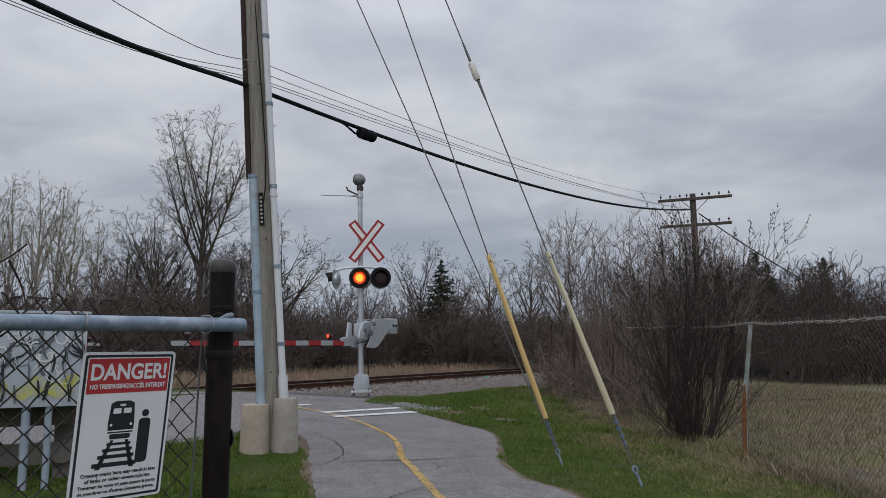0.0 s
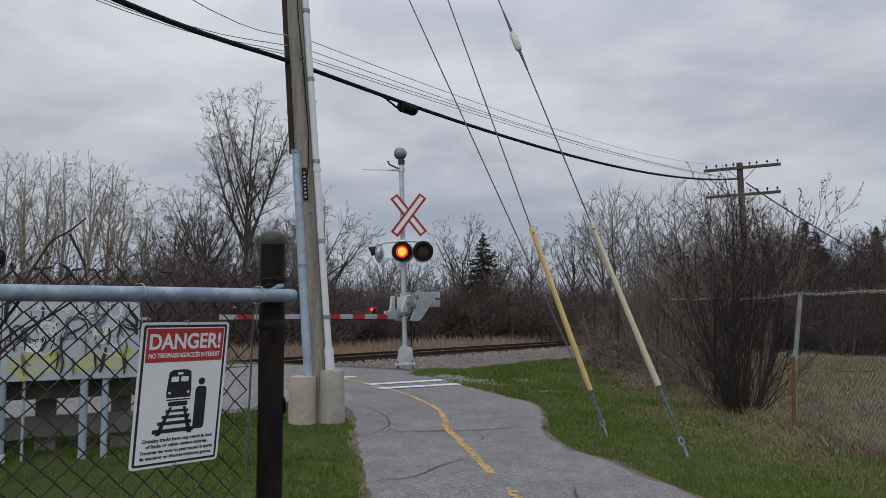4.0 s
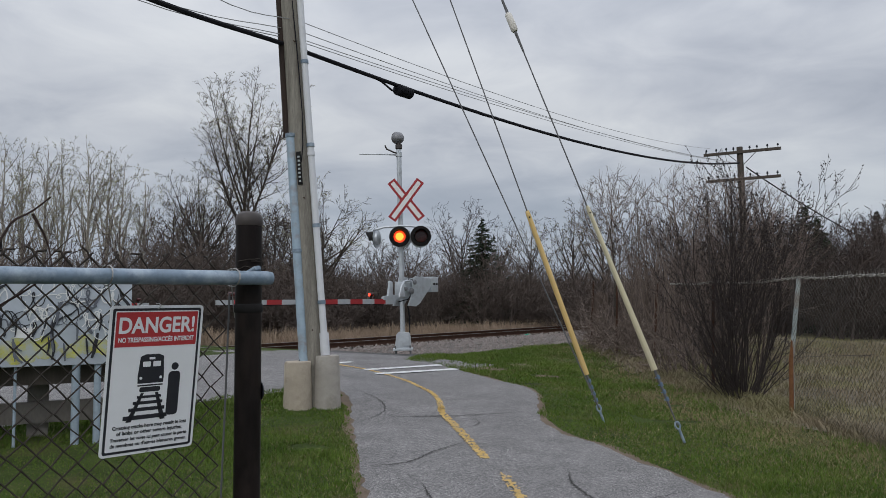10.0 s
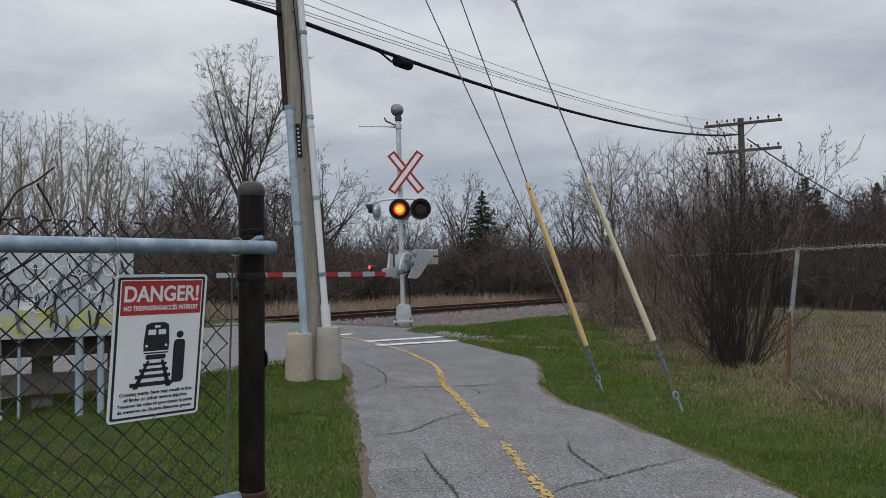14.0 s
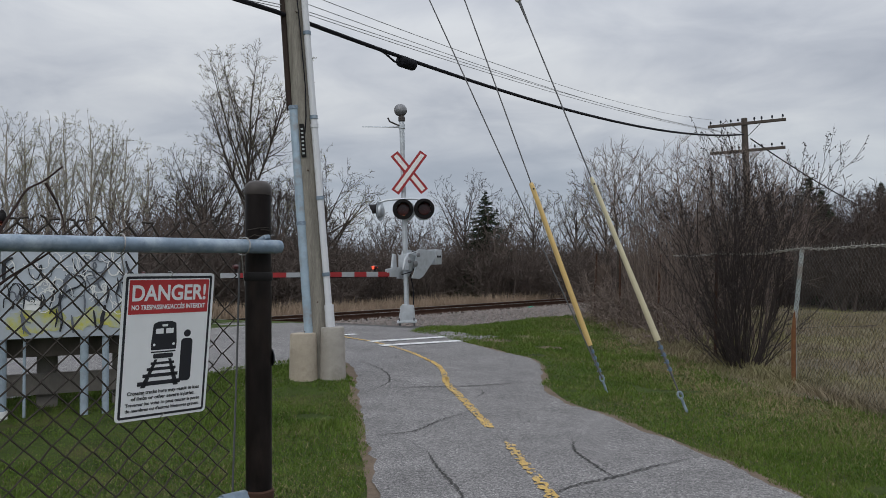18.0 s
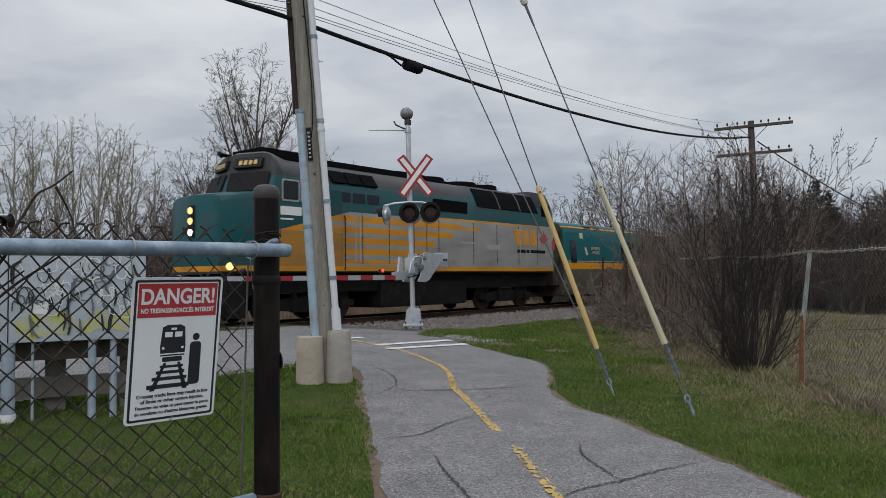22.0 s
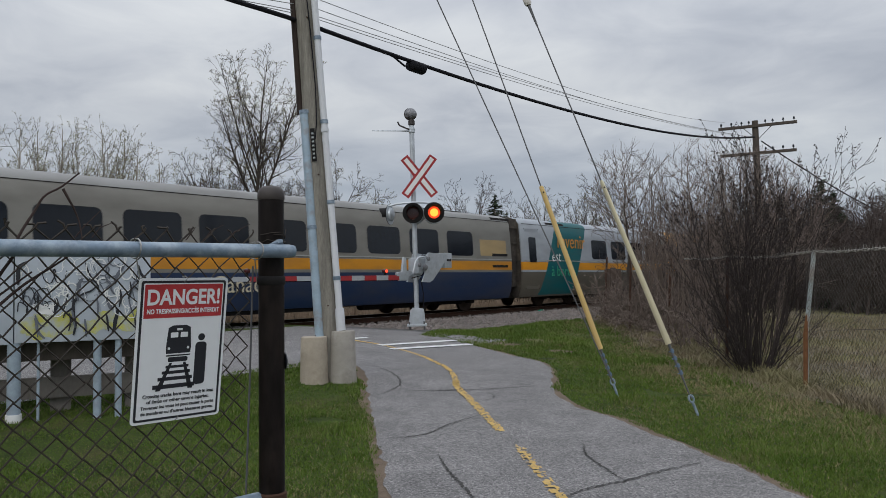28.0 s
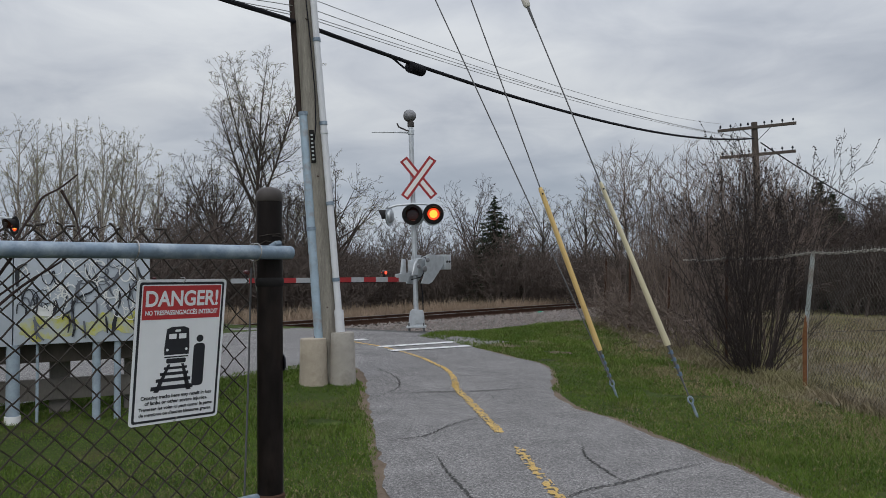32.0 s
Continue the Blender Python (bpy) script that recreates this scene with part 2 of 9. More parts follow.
M_WIRE_PALE = material("pale_wire", (0.34, 0.33, 0.32), 0.55, 0.5, var=0.3, scale=30, fine=90, bump=0.1)
M_BROWNPOST = material("brown_coated_post", (0.011, 0.0085, 0.008), 0.45, 0.0, var=0.45, scale=5, fine=40, bump=0.12, spec=0.1, stain=((0.034, 0.024, 0.02), 0.35, 7), stretch=(1, 1, 0.35))
M_CAP = material("dull_cap", (0.045, 0.037, 0.034), 0.55, 0.2, var=0.25, scale=12)
M_WOODPOLE = material("grey_weathered_pole", (0.25, 0.232, 0.2), 0.9, var=0.55, scale=2.5, fine=38, bump=0.9, stretch=(5, 5, 0.22), stain=((0.085, 0.07, 0.058), 0.32, 3.4), thick=0.01)
M_DARKPOLE = material("dark_weathered_timber", (0.085, 0.072, 0.062), 0.9, var=0.3, scale=3, fine=45, bump=0.4, stretch=(4, 4, 0.4))
M_BELL = material("dull_bell_metal", (0.2, 0.2, 0.21), 0.5, 0.4, var=0.25, scale=9, fine=40, bump=0.05)
M_SCREEN = material("black_screen_mesh", (0.007, 0.007, 0.008), 0.92, var=0.3, scale=6, bump=0.1, spec=0.1)
M_LINE = material("weathered_line_wire", (0.36, 0.36, 0.365), 0.7, 0.2, var=0.08, bump=0)
M_SHEATH = material("brown_cable_sheath", (0.042, 0.03, 0.025), 0.75, var=0.3, scale=4, fine=30, bump=0.1, stretch=(3, 3, 0.3))
M_CLAMP = material("blue_grey_clamp", (0.1, 0.15, 0.22), 0.5, 0.3, var=0.15, scale=12)
M_ARMWHITE = material("dull_reflective_sheeting", (0.37, 0.385, 0.4), 0.45, var=0.12, scale=8, bump=0.02)
M_CONCRETE = material("rough_concrete", (0.36, 0.335, 0.3), 0.93, var=0.16, scale=3, fine=55, bump=0.6, stain=((0.22, 0.2, 0.17), 0.45, 3.5), thick=0.008)
M_CONCRETE_TAN = material("tan_aggregate_concrete", (0.41, 0.355, 0.285), 0.95, var=0.2, scale=4, fine=50, bump=0.9, stain=((0.26, 0.22, 0.17), 0.4, 5), thick=0.01)
M_PVC = material("white_conduit", (0.62, 0.63, 0.66), 0.5, var=0.06, scale=4, stain=((0.42, 0.42, 0.43), 0.3, 4))
M_CABLE = material("black_cable", (0.012, 0.012, 0.016), 0.8, var=0.2, bump=0.05)
M_GUY = material("steel_strand", (0.13, 0.13, 0.135), 0.7, 0.2, var=0.08, bump=0)
M_GUARD_Y = material("yellow_guy_guard", (0.58, 0.4, 0.15), 0.5, var=0.08, scale=3, fine=30, bump=0.05, stain=((0.5, 0.38, 0.19), 0.3, 4))
M_GUARD_C = material("faded_cream_guy_guard", (0.5, 0.45, 0.3), 0.5, var=0.08, scale=3, fine=30, bump=0.05, stain=((0.45, 0.4, 0.3), 0.3, 4))
M_SIGNAL = material("aluminium_paint", (0.5, 0.53, 0.56), 0.42, 0.45, var=0.12, scale=8, fine=50, bump=0.06, stain=((0.33, 0.34, 0.35), 0.3, 9))
M_BLACK = material("matt_black_paint", (0.014, 0.013, 0.013), 0.7, var=0.25, scale=10, bump=0.05)
M_RED = material("red_sheeting", (0.33, 0.022, 0.026), 0.45, var=0.08, scale=10, bump=0.02)
M_WHITE = material("white_sheeting", (0.74, 0.74, 0.73), 0.45, var=0.05, scale=10, bump=0.02)
M_CREAM = material("aged_white_sheeting", (0.6, 0.57, 0.52), 0.5, var=0.07, scale=12, bump=0.02)
M_SIGNWHITE = material("sign_white", (0.77, 0.78, 0.8), 0.4, var=0.04, scale=7, bump=0.01)
M_SIGNRED = material("sign_red", (0.43, 0.035, 0.04), 0.4, var=0.06, scale=9, bump=0.01)
M_INK = material("sign_black", (0.015, 0.016, 0.022), 0.45, var=0.1, bump=0)
M_LENS = material("dark_red_lens", (0.05, 0.008, 0.008), 0.2, var=0.15, scale=30, bump=0.05)
M_GLOW = lamp_material("lit_lamp_core", (1.0, 0.58, 0.06), 1.25)
M_GLOWRIM = lamp_material("lit_lamp_rim", (1.0, 0.06, 0.008), 0.95)
M_GLOWRED = lamp_material("lit_red_lamp", (1.0, 0.05, 0.02), 2.2)
M_HEADLIGHT = lamp_material("lit_headlight", (1.0, 0.66, 0.22), 1.5)
M_HEADLIGHT_W = lamp_material("lit_white_headlight", (1.0, 0.95, 0.85), 1.8)
M_BARK = material("grey_bark", (0.07, 0.059, 0.051), 0.92, var=0.35, scale=3, fine=25, bump=0.3)
M_BARK_PALE = material("pale_bark", (0.3, 0.27, 0.235), 0.9, var=0.3, scale=3, fine=25, bump=0.3)
M_TWIG = material("brown_twig", (0.064, 0.051, 0.045), 0.9, var=0.3, scale=0.6, fine=6, bump=0)
M_TWIG_PALE = material("pale_twig", (0.175, 0.152, 0.135), 0.9, var=0.25, scale=0.6, fine=6, bump=0)
M_SCRUB = material("dark_brown_scrub", (0.105, 0.084, 0.074), 0.9, var=0.4, scale=0.3, fine=4, bump=0)
M_TWIG_RED = material("reddish_twig", (0.17, 0.134, 0.115), 0.9, var=0.35, scale=0.5, fine=6, bump=0)
M_BUSH = material("dark_bush_twig", (0.05, 0.041, 0.039), 0.9, var=0.3, scale=0.8, fine=6, bump=0)
M_TWIG_DARK = material("dark_twig", (0.075, 0.059, 0.053), 0.9, var=0.3, scale=0.8, fine=6, bump=0)
M_BUD = material("spring_bud", (0.34, 0.33, 0.2), 0.8, var=0.3, scale=0.8, fine=6, bump=0)
M_BUDDARK = material("dark_bud", (0.06, 0.042, 0.036), 0.8, var=0.3, scale=0.8, fine=6, bump=0)
M_NEEDLE = material("spruce_needles", (0.03, 0.042, 0.024), 0.85, var=0.4, scale=1.5, fine=8, bump=0)
M_CABINET = material("grey_cabinet_paint", (0.42, 0.46, 0.515), 0.5, 0.1, var=0.08, scale=5, fine=40, bump=0.03, stain=((0.4, 0.42, 0.43), 0.3, 6))
M_TIMBER = material("grey_timber", (0.175, 0.16, 0.145), 0.92, var=0.3, scale=3, fine=40, bump=0.4, stretch=(1, 1, 0.3))
M_GLASS = material("dark_tinted_glass", (0.008, 0.011, 0.016), 0.1, var=0.2, scale=2, bump=0, spec=0.28)
M_UNDER = material("sooty_underframe", (0.011, 0.0095, 0.009), 0.88, 0.0, var=0.4, scale=3, fine=20, bump=0.2, stain=((0.035, 0.028, 0.022), 0.3, 3))
M_WHEEL = material("brown_wheel_steel", (0.06, 0.045, 0.038), 0.7, 0.5, var=0.3, scale=4)
M_DIAPHRAGM = material("dirty_gangway_rubber", (0.06, 0.052, 0.045), 0.85, var=0.35, scale=3, fine=15, stain=((0.14, 0.12, 0.095), 0.4, 2.5))
TEAL, GOLD, GREY, NAVY = (0.003, 0.094, 0.106), (0.6, 0.25, 0.015), (0.33, 0.325, 0.3), (0.012, 0.03, 0.08)


# ---- building tools ----
def link_mesh(name, me, mat, parent=None, label="", smooth=True, angle=40):
    if mat is not None and not me.materials:
        me.materials.append(mat)
    if smooth:
        me.shade_smooth()
        me.set_sharp_from_angle(angle=radians(angle))
    ob = new(name, me)
    if parent is not None:
        ob.parent = parent
    if label:
        ob["label"] = label
    return ob


def part(name, bm, mat, parent, label="", smooth=True):
    """Links a bmesh as one mesh object under a thing or a part."""
    me = bpy.data.meshes.new(name)
    bmesh.ops.recalc_face_normals(bm, faces=bm.faces)
    bm.to_mesh(me)
    bm.free()
    return link_mesh(name, me, mat, parent, label, smooth)


def again(ob, m, parent=None):
    """Another piece on the same mesh, at the pose m in its parent's space."""
    o = ob.copy()
    scene.collection.objects.link(o)
    o.parent = parent if parent is not None else ob.parent
    o.matrix_basis = m
    return o


def thing(name, m, label, category, group="", kind=""):
    e = new(name)
    e.empty_display_size = 0.2
    e.matrix_basis = m
    return tagged(e, label, category, group, kind)


def mesh_data(name, verts, faces):
    me = bpy.data.meshes.new(name)
    me.from_pydata([tuple(v) for v in verts], [], [tuple(f) for f in faces])
    me.update()
    return me


def box(bm, x0, x1, y0, y1, z0, z1, bevel=0.0, m=None):
    r = bmesh.ops.create_cube(bm, size=1.0)
    vs = r["verts"]
    for v in vs:
        v.co = Vector(((x0 + x1) / 2 + v.co.x * (x1 - x0), (y0 + y1) / 2 + v.co.y * (y1 - y0), (z0 + z1) / 2 + v.co.z * (z1 - z0)))
    if bevel:
        es = list({e for v in vs for e in v.link_edges})
        g = bmesh.ops.bevel(bm, geom=es, offset=bevel, segments=2, affect="EDGES", profile=0.7)
        vs = list({v for f in g["faces"] for v in f.verts} | {v for v in vs if v.is_valid})
    if m is not None:
        bmesh.ops.transform(bm, matrix=m, verts=vs)
    return vs


def tube(bm, pts, r, n=8, caps=True):
    """A pipe along points; r is one radius or one for each point."""
    pts = [Vector(p) for p in pts]
    rs = r if isinstance(r, (list, tuple)) else [r] * len(pts)
    rings = []
    ref = None
    for i, p in enumerate(pts):
        t = (pts[min(i + 1, len(pts) - 1)] - pts[max(i - 1, 0)]).normalized()
        if ref is None:
            ref = Vector((0, 0, 1)) if abs(t.z) < 0.9 else Vector((1, 0, 0))
        u = (ref - t * ref.dot(t)).normalized()
        w = t.cross(u)
        ref = u
        rings.append([bm.verts.new(p + (u * math.cos(2 * math.pi * k / n) + w * math.sin(2 * math.pi * k / n)) * rs[i]) for k in range(n)])
    for a, b in zip(rings, rings[1:]):
        for k in range(n):
            bm.faces.new((a[k], a[(k + 1) % n], b[(k + 1) % n], b[k]))
    if caps:
        bm.faces.new(rings[0][::-1])
        bm.faces.new(rings[-1])
    return [v for ring in rings for v in ring]


def lathe(bm, profile, n=20, m=None):
    """A turned form: profile of (radius, z)."""
    rings = []
    for r, z in profile:
        rings.append([bm.verts.new((r * math.cos(2 * math.pi * k / n), r * math.sin(2 * math.pi * k / n), z)) for k in range(n)])
    for a, b in zip(rings, rings[1:]):
        for k in range(n):
            bm.faces.new((a[k], a[(k + 1) % n], b[(k + 1) % n], b[k]))
    closed = profile[0] == profile[-1]
    if profile[0][0] > 1e-5 and not closed:
        bm.faces.new(rings[0][::-1])
    if profile[-1][0] > 1e-5 and not closed:
        bm.faces.new(rings[-1])
    vs = [v for ring in rings for v in ring]
    if m is not None:
        bmesh.ops.transform(bm, matrix=m, verts=vs)
    bmesh.ops.remove_doubles(bm, verts=vs, dist=1e-6)


def prism(bm, poly, a, b, m=None):
    """A polygon of (x, z) made solid from y = a to y = b."""
    lo = [bm.verts.new((x, a, z)) for x, z in poly]
    hi = [bm.verts.new((x, b, z)) for x, z in poly]
    k = len(poly)
    bm.faces.new(lo)
    bm.faces.new(hi[::-1])
    for i in range(k):
        bm.faces.new((lo[i], hi[i], hi[(i + 1) % k], lo[(i + 1) % k]))
    if m is not None:
        bmesh.ops.transform(bm, matrix=m, verts=lo + hi)


def round_rect(x0, x1, z0, z1, r, n=4):
    out = []
    for cx, cz, a0 in ((x1 - r, z1 - r, 0), (x0 + r, z1 - r, 90), (x0 + r, z0 + r, 180), (x1 - r, z0 + r, 270)):
        out += [(cx + r * math.cos(radians(a0 + 90 * i / n)), cz + r * math.sin(radians(a0 + 90 * i / n))) for i in range(n + 1)]
    return out


def lettering(name, text, size, mat, parent, m, depth=0.001, align="CENTER", fit_width=None, label="", bold=0.0):
    """Words as a flat mesh, in the built-in font, standing in the x-z plane of m and read from -y."""
    cu = bpy.data.curves.new(name, "FONT")
    cu.body, cu.size, cu.align_x, cu.extrude, cu.offset = text, size, align, depth, bold
    tmp = bpy.data.objects.new(name, cu)
    me = bpy.data.meshes.new_from_object(tmp)
    bpy.data.objects.remove(tmp)
    bpy.data.curves.remove(cu)
    if fit_width:
        xs = [v.co.x for v in me.vertices]
        w = max(xs) - min(xs)
        for v in me.vertices:
            v.co.x *= fit_width / w
    me.transform(Matrix.Rotation(radians(90), 4, "X"))
    me.materials.clear()
    ob = link_mesh(name, me, mat, parent, label, smooth=False)
    ob.matrix_basis = m
    return ob


# ---- the plan: the track runs at an angle; s along it, p across it ----
TRACK_ANGLE = 38.6
D2 = Vector((math.sin(radians(TRACK_ANGLE)), math.cos(radians(TRACK_ANGLE))))
N2 = Vector((-D2.y, D2.x))
TRACK_P, RAIL_Z = 18.05, 0.33


def sm(a, b, x):
    t = min(1.0, max(0.0, (x - a) / (b - a)))
    return t * t * (3 - 2 * t)


def sp(x, y):
    return x * D2.x + y * D2.y, x * N2.x + y * N2.y


def xy(s, p):
    return s * D2.x + p * N2.x, s * D2.y + p * N2.y


def height(x, y):
    s, p = sp(x, y)
    hp = 0.32 * sm(3, 12.5, p)
    e = sm(-2, 2, s) * (1 - sm(13.8, 17.5, s))
    road = hp * (1 - sm(22, 34, p))
    land = hp * (1 - sm(10.5, 14, p)) - 0.25 * sm(10.5, 14, p)
    return road * e + land * (1 - e)


def rough_height(x, y):
    return height(x, y) + 0.006 * noise.noise(Vector((x * 0.9, y * 0.9, 0))) + (0.006 if y < 20 else 0.03) * noise.noise(Vector((x * 0.25, y * 0.25, 5)))


def make_ground():
    def axis(lo, hi, fine_lo, fine_hi, step):
        out, v, k = [], fine_lo, step
        mid = list(np.arange(fine_lo, fine_hi + 1e-6, step))
        left, right = [], []
        v, k = fine_lo, step
        while v > lo:
            k *= 1.35
            v -= k
            left.append(v)
        v, k = mid[-1], step
        while v < hi:
            k *= 1.35
            v += k
            right.append(v)
        return left[::-1] + mid + right

    xs, ys = axis(-2500, 2500, -16, 16, 0.33), axis(-2500, 3500, 0, 40, 0.33)
    verts = [(x, y, rough_height(x, y) if abs(x) < 60 and -40 < y < 90 else -0.2) for y in ys for x in xs]
    nx = len(xs)
    faces = [(j * nx + i, j * nx + i + 1, (j + 1) * nx + i + 1, (j + 1) * nx + i) for j in range(len(ys) - 1) for i in range(nx - 1)]
    g = link_mesh("ground", mesh_data("ground", verts, faces), M_GRASS, smooth=True, angle=180)
    tagged(g, "patchy spring grass ground with worn bare spots", "ground", kind="structure")


make_ground()


def make_field():
    """Matted dry ground of the field beyond the old fence."""
    xs = [4.75 + 0.5 * i for i in range(70)]
    ys = [3.0 + 0.6 * i for i in range(72)]
    verts, faces = [], []
    for j, y in enumerate(ys):
        for i, x in enumerate(xs):
            xx = x + (0.2 * noise.noise(Vector((y * 1.1, 3.0, 0))) - 0.5 * sm(8.6, 10.2, y) if i == 0 else 0)
            verts.append((xx, y, rough_height(xx, y) + 0.012 + 0.03 * (noise.noise(Vector((xx * 0.7, y * 0.7, 9))) if i else 0) ** 2))
    n = len(xs)
    for j in range(len(ys) - 1):
        for i in range(n - 1):
            if sp(xs[i + 1], ys[j + 1])[1] < 13.5 and sp(xs[i], ys[j + 1])[1] < 13.5:
                faces.append((j * n + i, j * n + i + 1, (j + 1) * n + i + 1, (j + 1) * n + i))
    tagged(link_mesh("field", mesh_data("field", verts, faces), M_FIELD, smooth=True, angle=180), "matted dry straw field with moss-green patches", "field", kind="structure")


make_field()


def spline(pts, n):
    """A smooth curve through points, as n + 1 places."""
    P = [Vector(p) for p in pts]
    P = [2 * P[0] - P[1]] + P + [2 * P[-1] - P[-2]]
    k = len(P) - 3
    out = []
    for i in range(n + 1):
        u = i / n * k
        j = min(int(u), k - 1)
        t = u - j
        a, b, c, d = P[j:j + 4]
        out.append(0.5 * ((2 * b) + (c - a) * t + (2 * a - 5 * b + 4 * c - d) * t * t + (3 * b - a - 3 * c + d) * t ** 3))
    return out


PATH_LEFT = [(-0.1, -3.0), (-0.12, 2.0), (-0.4, 5.48), (-0.58, 6.84), (-0.79, 8.44), (-1.02, 10.02), (-1.25, 11.68), (-2.1, 12.9), (-2.76, 13.4), (-4.6, 14.3)]
PATH_RIGHT = [(3.3, -3.0), (2.9, 2.0), (2.47, 5.38), (2.24, 6.64), (1.87, 8.21), (1.54, 9.07), (1.43, 10.11), (1.62, 11.6), (1.63, 12.83), (1.0, 14.2), (0.1, 15.9), (-0.9, 17.3)]
ROAD_LIFT = 0.03
BARE_SPOTS = ((1.15, 15.6, 0.6, 0.9), (2.0, 16.3, 0.5, 0.7), (0.4, 16.6, 0.4, 0.6), (2.2, 14.6, 0.35, 0.3))


def make_paving():
    pave = thing("asphalt_path", Matrix(), "cracked grey asphalt path with worn yellow centre line", "path", kind="structure")
    n, k = 300, 22
    L, R = spline(PATH_LEFT, n), spline(PATH_RIGHT, n)
    verts, faces = [], []
    for i in range(n + 1):
        for j in range(k + 1):
            q = L[i].lerp(R[i], j / k)
            if j in (0, k):
                q = q + (R[i] - L[i]).normalized() * (0.06 * noise.noise(Vector((i * 0.13, j, 1.3))) + 0.02 * noise.noise(Vector((i * 0.43, j, 5.3))))
            verts.append((q.x, q.y, height(q.x, q.y) + ROAD_LIFT * (0.5 if j in (0, k) else 1) + 0.006 * noise.noise(Vector((q.x * 1.3, q.y * 1.3, 2)))))
    for i in range(n):
        for j in range(k):
            a = i * (k + 1) + j
            faces.append((a, a + 1, a + k + 2, a + k + 1))
    link_mesh("asphalt_surface", mesh_data("asphalt_surface", verts, faces), M_ASPHALT, pave, angle=180)
    # bare earth along the edges
    for side, edge, sign in (("left", L, -1), ("right", R, 1)):
        verts, faces = [], []
        for i in range(40, n + 1):
            q, t = edge[i], (edge[min(i + 1, n)] - edge[i - 1]).normalized()
            o = Vector((t.y, -t.x)) * sign
            w = -0.07 + 0.2 * max(0.0, 0.1 + noise.noise(Vector((i * 0.05, sign * 4, 0)))) + 0.03 * noise.noise(Vector((i * 0.6, sign, 2)))
            for d in (-0.1, 0.12 + 0.6 * w):
                c = q + o * d
                verts.append((c.x, c.y, rough_height(c.x, c.y) + (0.013 if d < 0 else 0.004)))
        for i in range(len(verts) // 2 - 1):
            faces.append((2 * i, 2 * i + 1, 2 * i + 3, 2 * i + 2))
        link_mesh("earth_verge", mesh_data("earth_verge", verts, faces), M_DIRT, pave, "strip of bare brown earth", angle=180)

    def ribbon(name, pts, w, mat, lift, label="", ragged=0.0, steps=40, taper=False):
        line = spline(pts, steps)
        verts, faces = [], []
        for i, q in enumerate(line):
            t = (line[min(i + 1, steps)] - line[max(i - 1, 0)]).normalized()
            o = Vector((t.y, -t.x))
            ww = w * (1 - 0.8 * abs(2 * i / steps - 1) ** 2 if taper else 1)
            for sgn in (-1, 1):
                c = q + o * (sgn * ww / 2 * (1 + ragged * noise.noise(Vector((i * 0.9, sgn, 7)))) + ragged * 0.035 * noise.noise(Vector((i * 0.7, 3, 1))))
                verts.append((c.x, c.y, height(c.x, c.y) + ROAD_LIFT + lift))
        for i in range(steps):
            faces.append((2 * i, 2 * i + 1, 2 * i + 3, 2 * i + 2))
        link_mesh(name, mesh_data(name, verts, faces), mat, pave, label, angle=180)

    def flakes(name, pts, w, mat, keep, seed, label):
        """Worn road paint: what is left of a line, as many small flat flakes."""
        line = spline(pts, 60)
        length = sum((b - a).length for a, b in zip(line, line[1:]))
        rng = random.Random(seed)
        nu, nv = int(length / 0.02), max(4, int(w / 0.0135))
        verts, faces = [], []
        for iu in range(nu):
            f = iu / nu * 60
            k = min(59, int(f))
            q = line[k].lerp(line[k + 1], f - k)
            t = (line[k + 1] - line[k]).normalized()
            o = Vector((t.y, -t.x))
            u = iu * 0.02
            edge = 0.12 * noise.noise(Vector((u * 9, seed, 0)))
            for iv in range(nv):
                v = (iv + 0.5) / nv - 0.5 + edge * 0.3
                c = q + o * v * w
                left = keep + 0.5 * noise.noise(Vector((u * 1.3, seed, 2))) + 0.9 * noise.noise(Vector((c.x * 26, c.y * 15, seed))) + 0.55 * noise.noise(Vector((c.x * 60, c.y * 60, 4))) - 0.5 * abs(2 * v) ** 4
                if left < 0:
                    continue
                a = len(verts)
                for du, dv in ((-1, -1), (1, -1), (1, 1), (-1, 1)):
                    e = c + t * du * 0.0108 * rng.uniform(0.75, 1.15) + o * dv * w / nv * 0.54 * rng.uniform(0.75, 1.2)
                    verts.append((e.x, e.y, height(e.x, e.y) + ROAD_LIFT + 0.009))
                faces.append((a, a + 1, a + 2, a + 3))
        link_mesh(name, mesh_data(name, verts, faces), mat, pave, label, angle=180)

    flakes("yellow_dash", [(0.85, 4.6), (0.775, 5.46), (0.65, 7.0)], 0.1, M_YELLOW, 0.02, 1, "flaking remains of a yellow line")
    flakes("yellow_dash", [(0.545, 7.58), (0.365, 8.88), (0.17, 10.18), (0.15, 10.7)], 0.11, M_YELLOW, 0.2, 2, "flaking remains of a yellow line")
    flakes("yellow_dash", [(0.17, 10.1), (0.13, 11.22), (0.03, 11.9), (-0.12, 12.4)], 0.09, M_YELLOW, 0.26, 3, "worn yellow line")
    flakes("yellow_line", [(-0.1, 12.35), (-0.45, 13.32), (-1.14, 14.6), (-1.63, 15.22), (-1.95, 15.66)], 0.08, M_YELLOW, 0.36, 4, "worn yellow line")
    ribbon("white_bar", [(-1.22, 14.58), (-0.5, 15.15), (0.22, 15.72)], 0.2, M_WHITE_LINE, 0.012, "white road marking", 0.15)
    ribbon("white_bar", [(-0.97, 14.0), (-0.23, 14.54), (0.51, 15.08)], 0.2, M_WHITE_LINE, 0.012, "white road marking", 0.15)
    ribbon("white_bar", [(-2.2, 15.5), (-1.6, 16.04)], 0.2, M_WHITE_LINE, 0.012, "white road marking", 0.15)
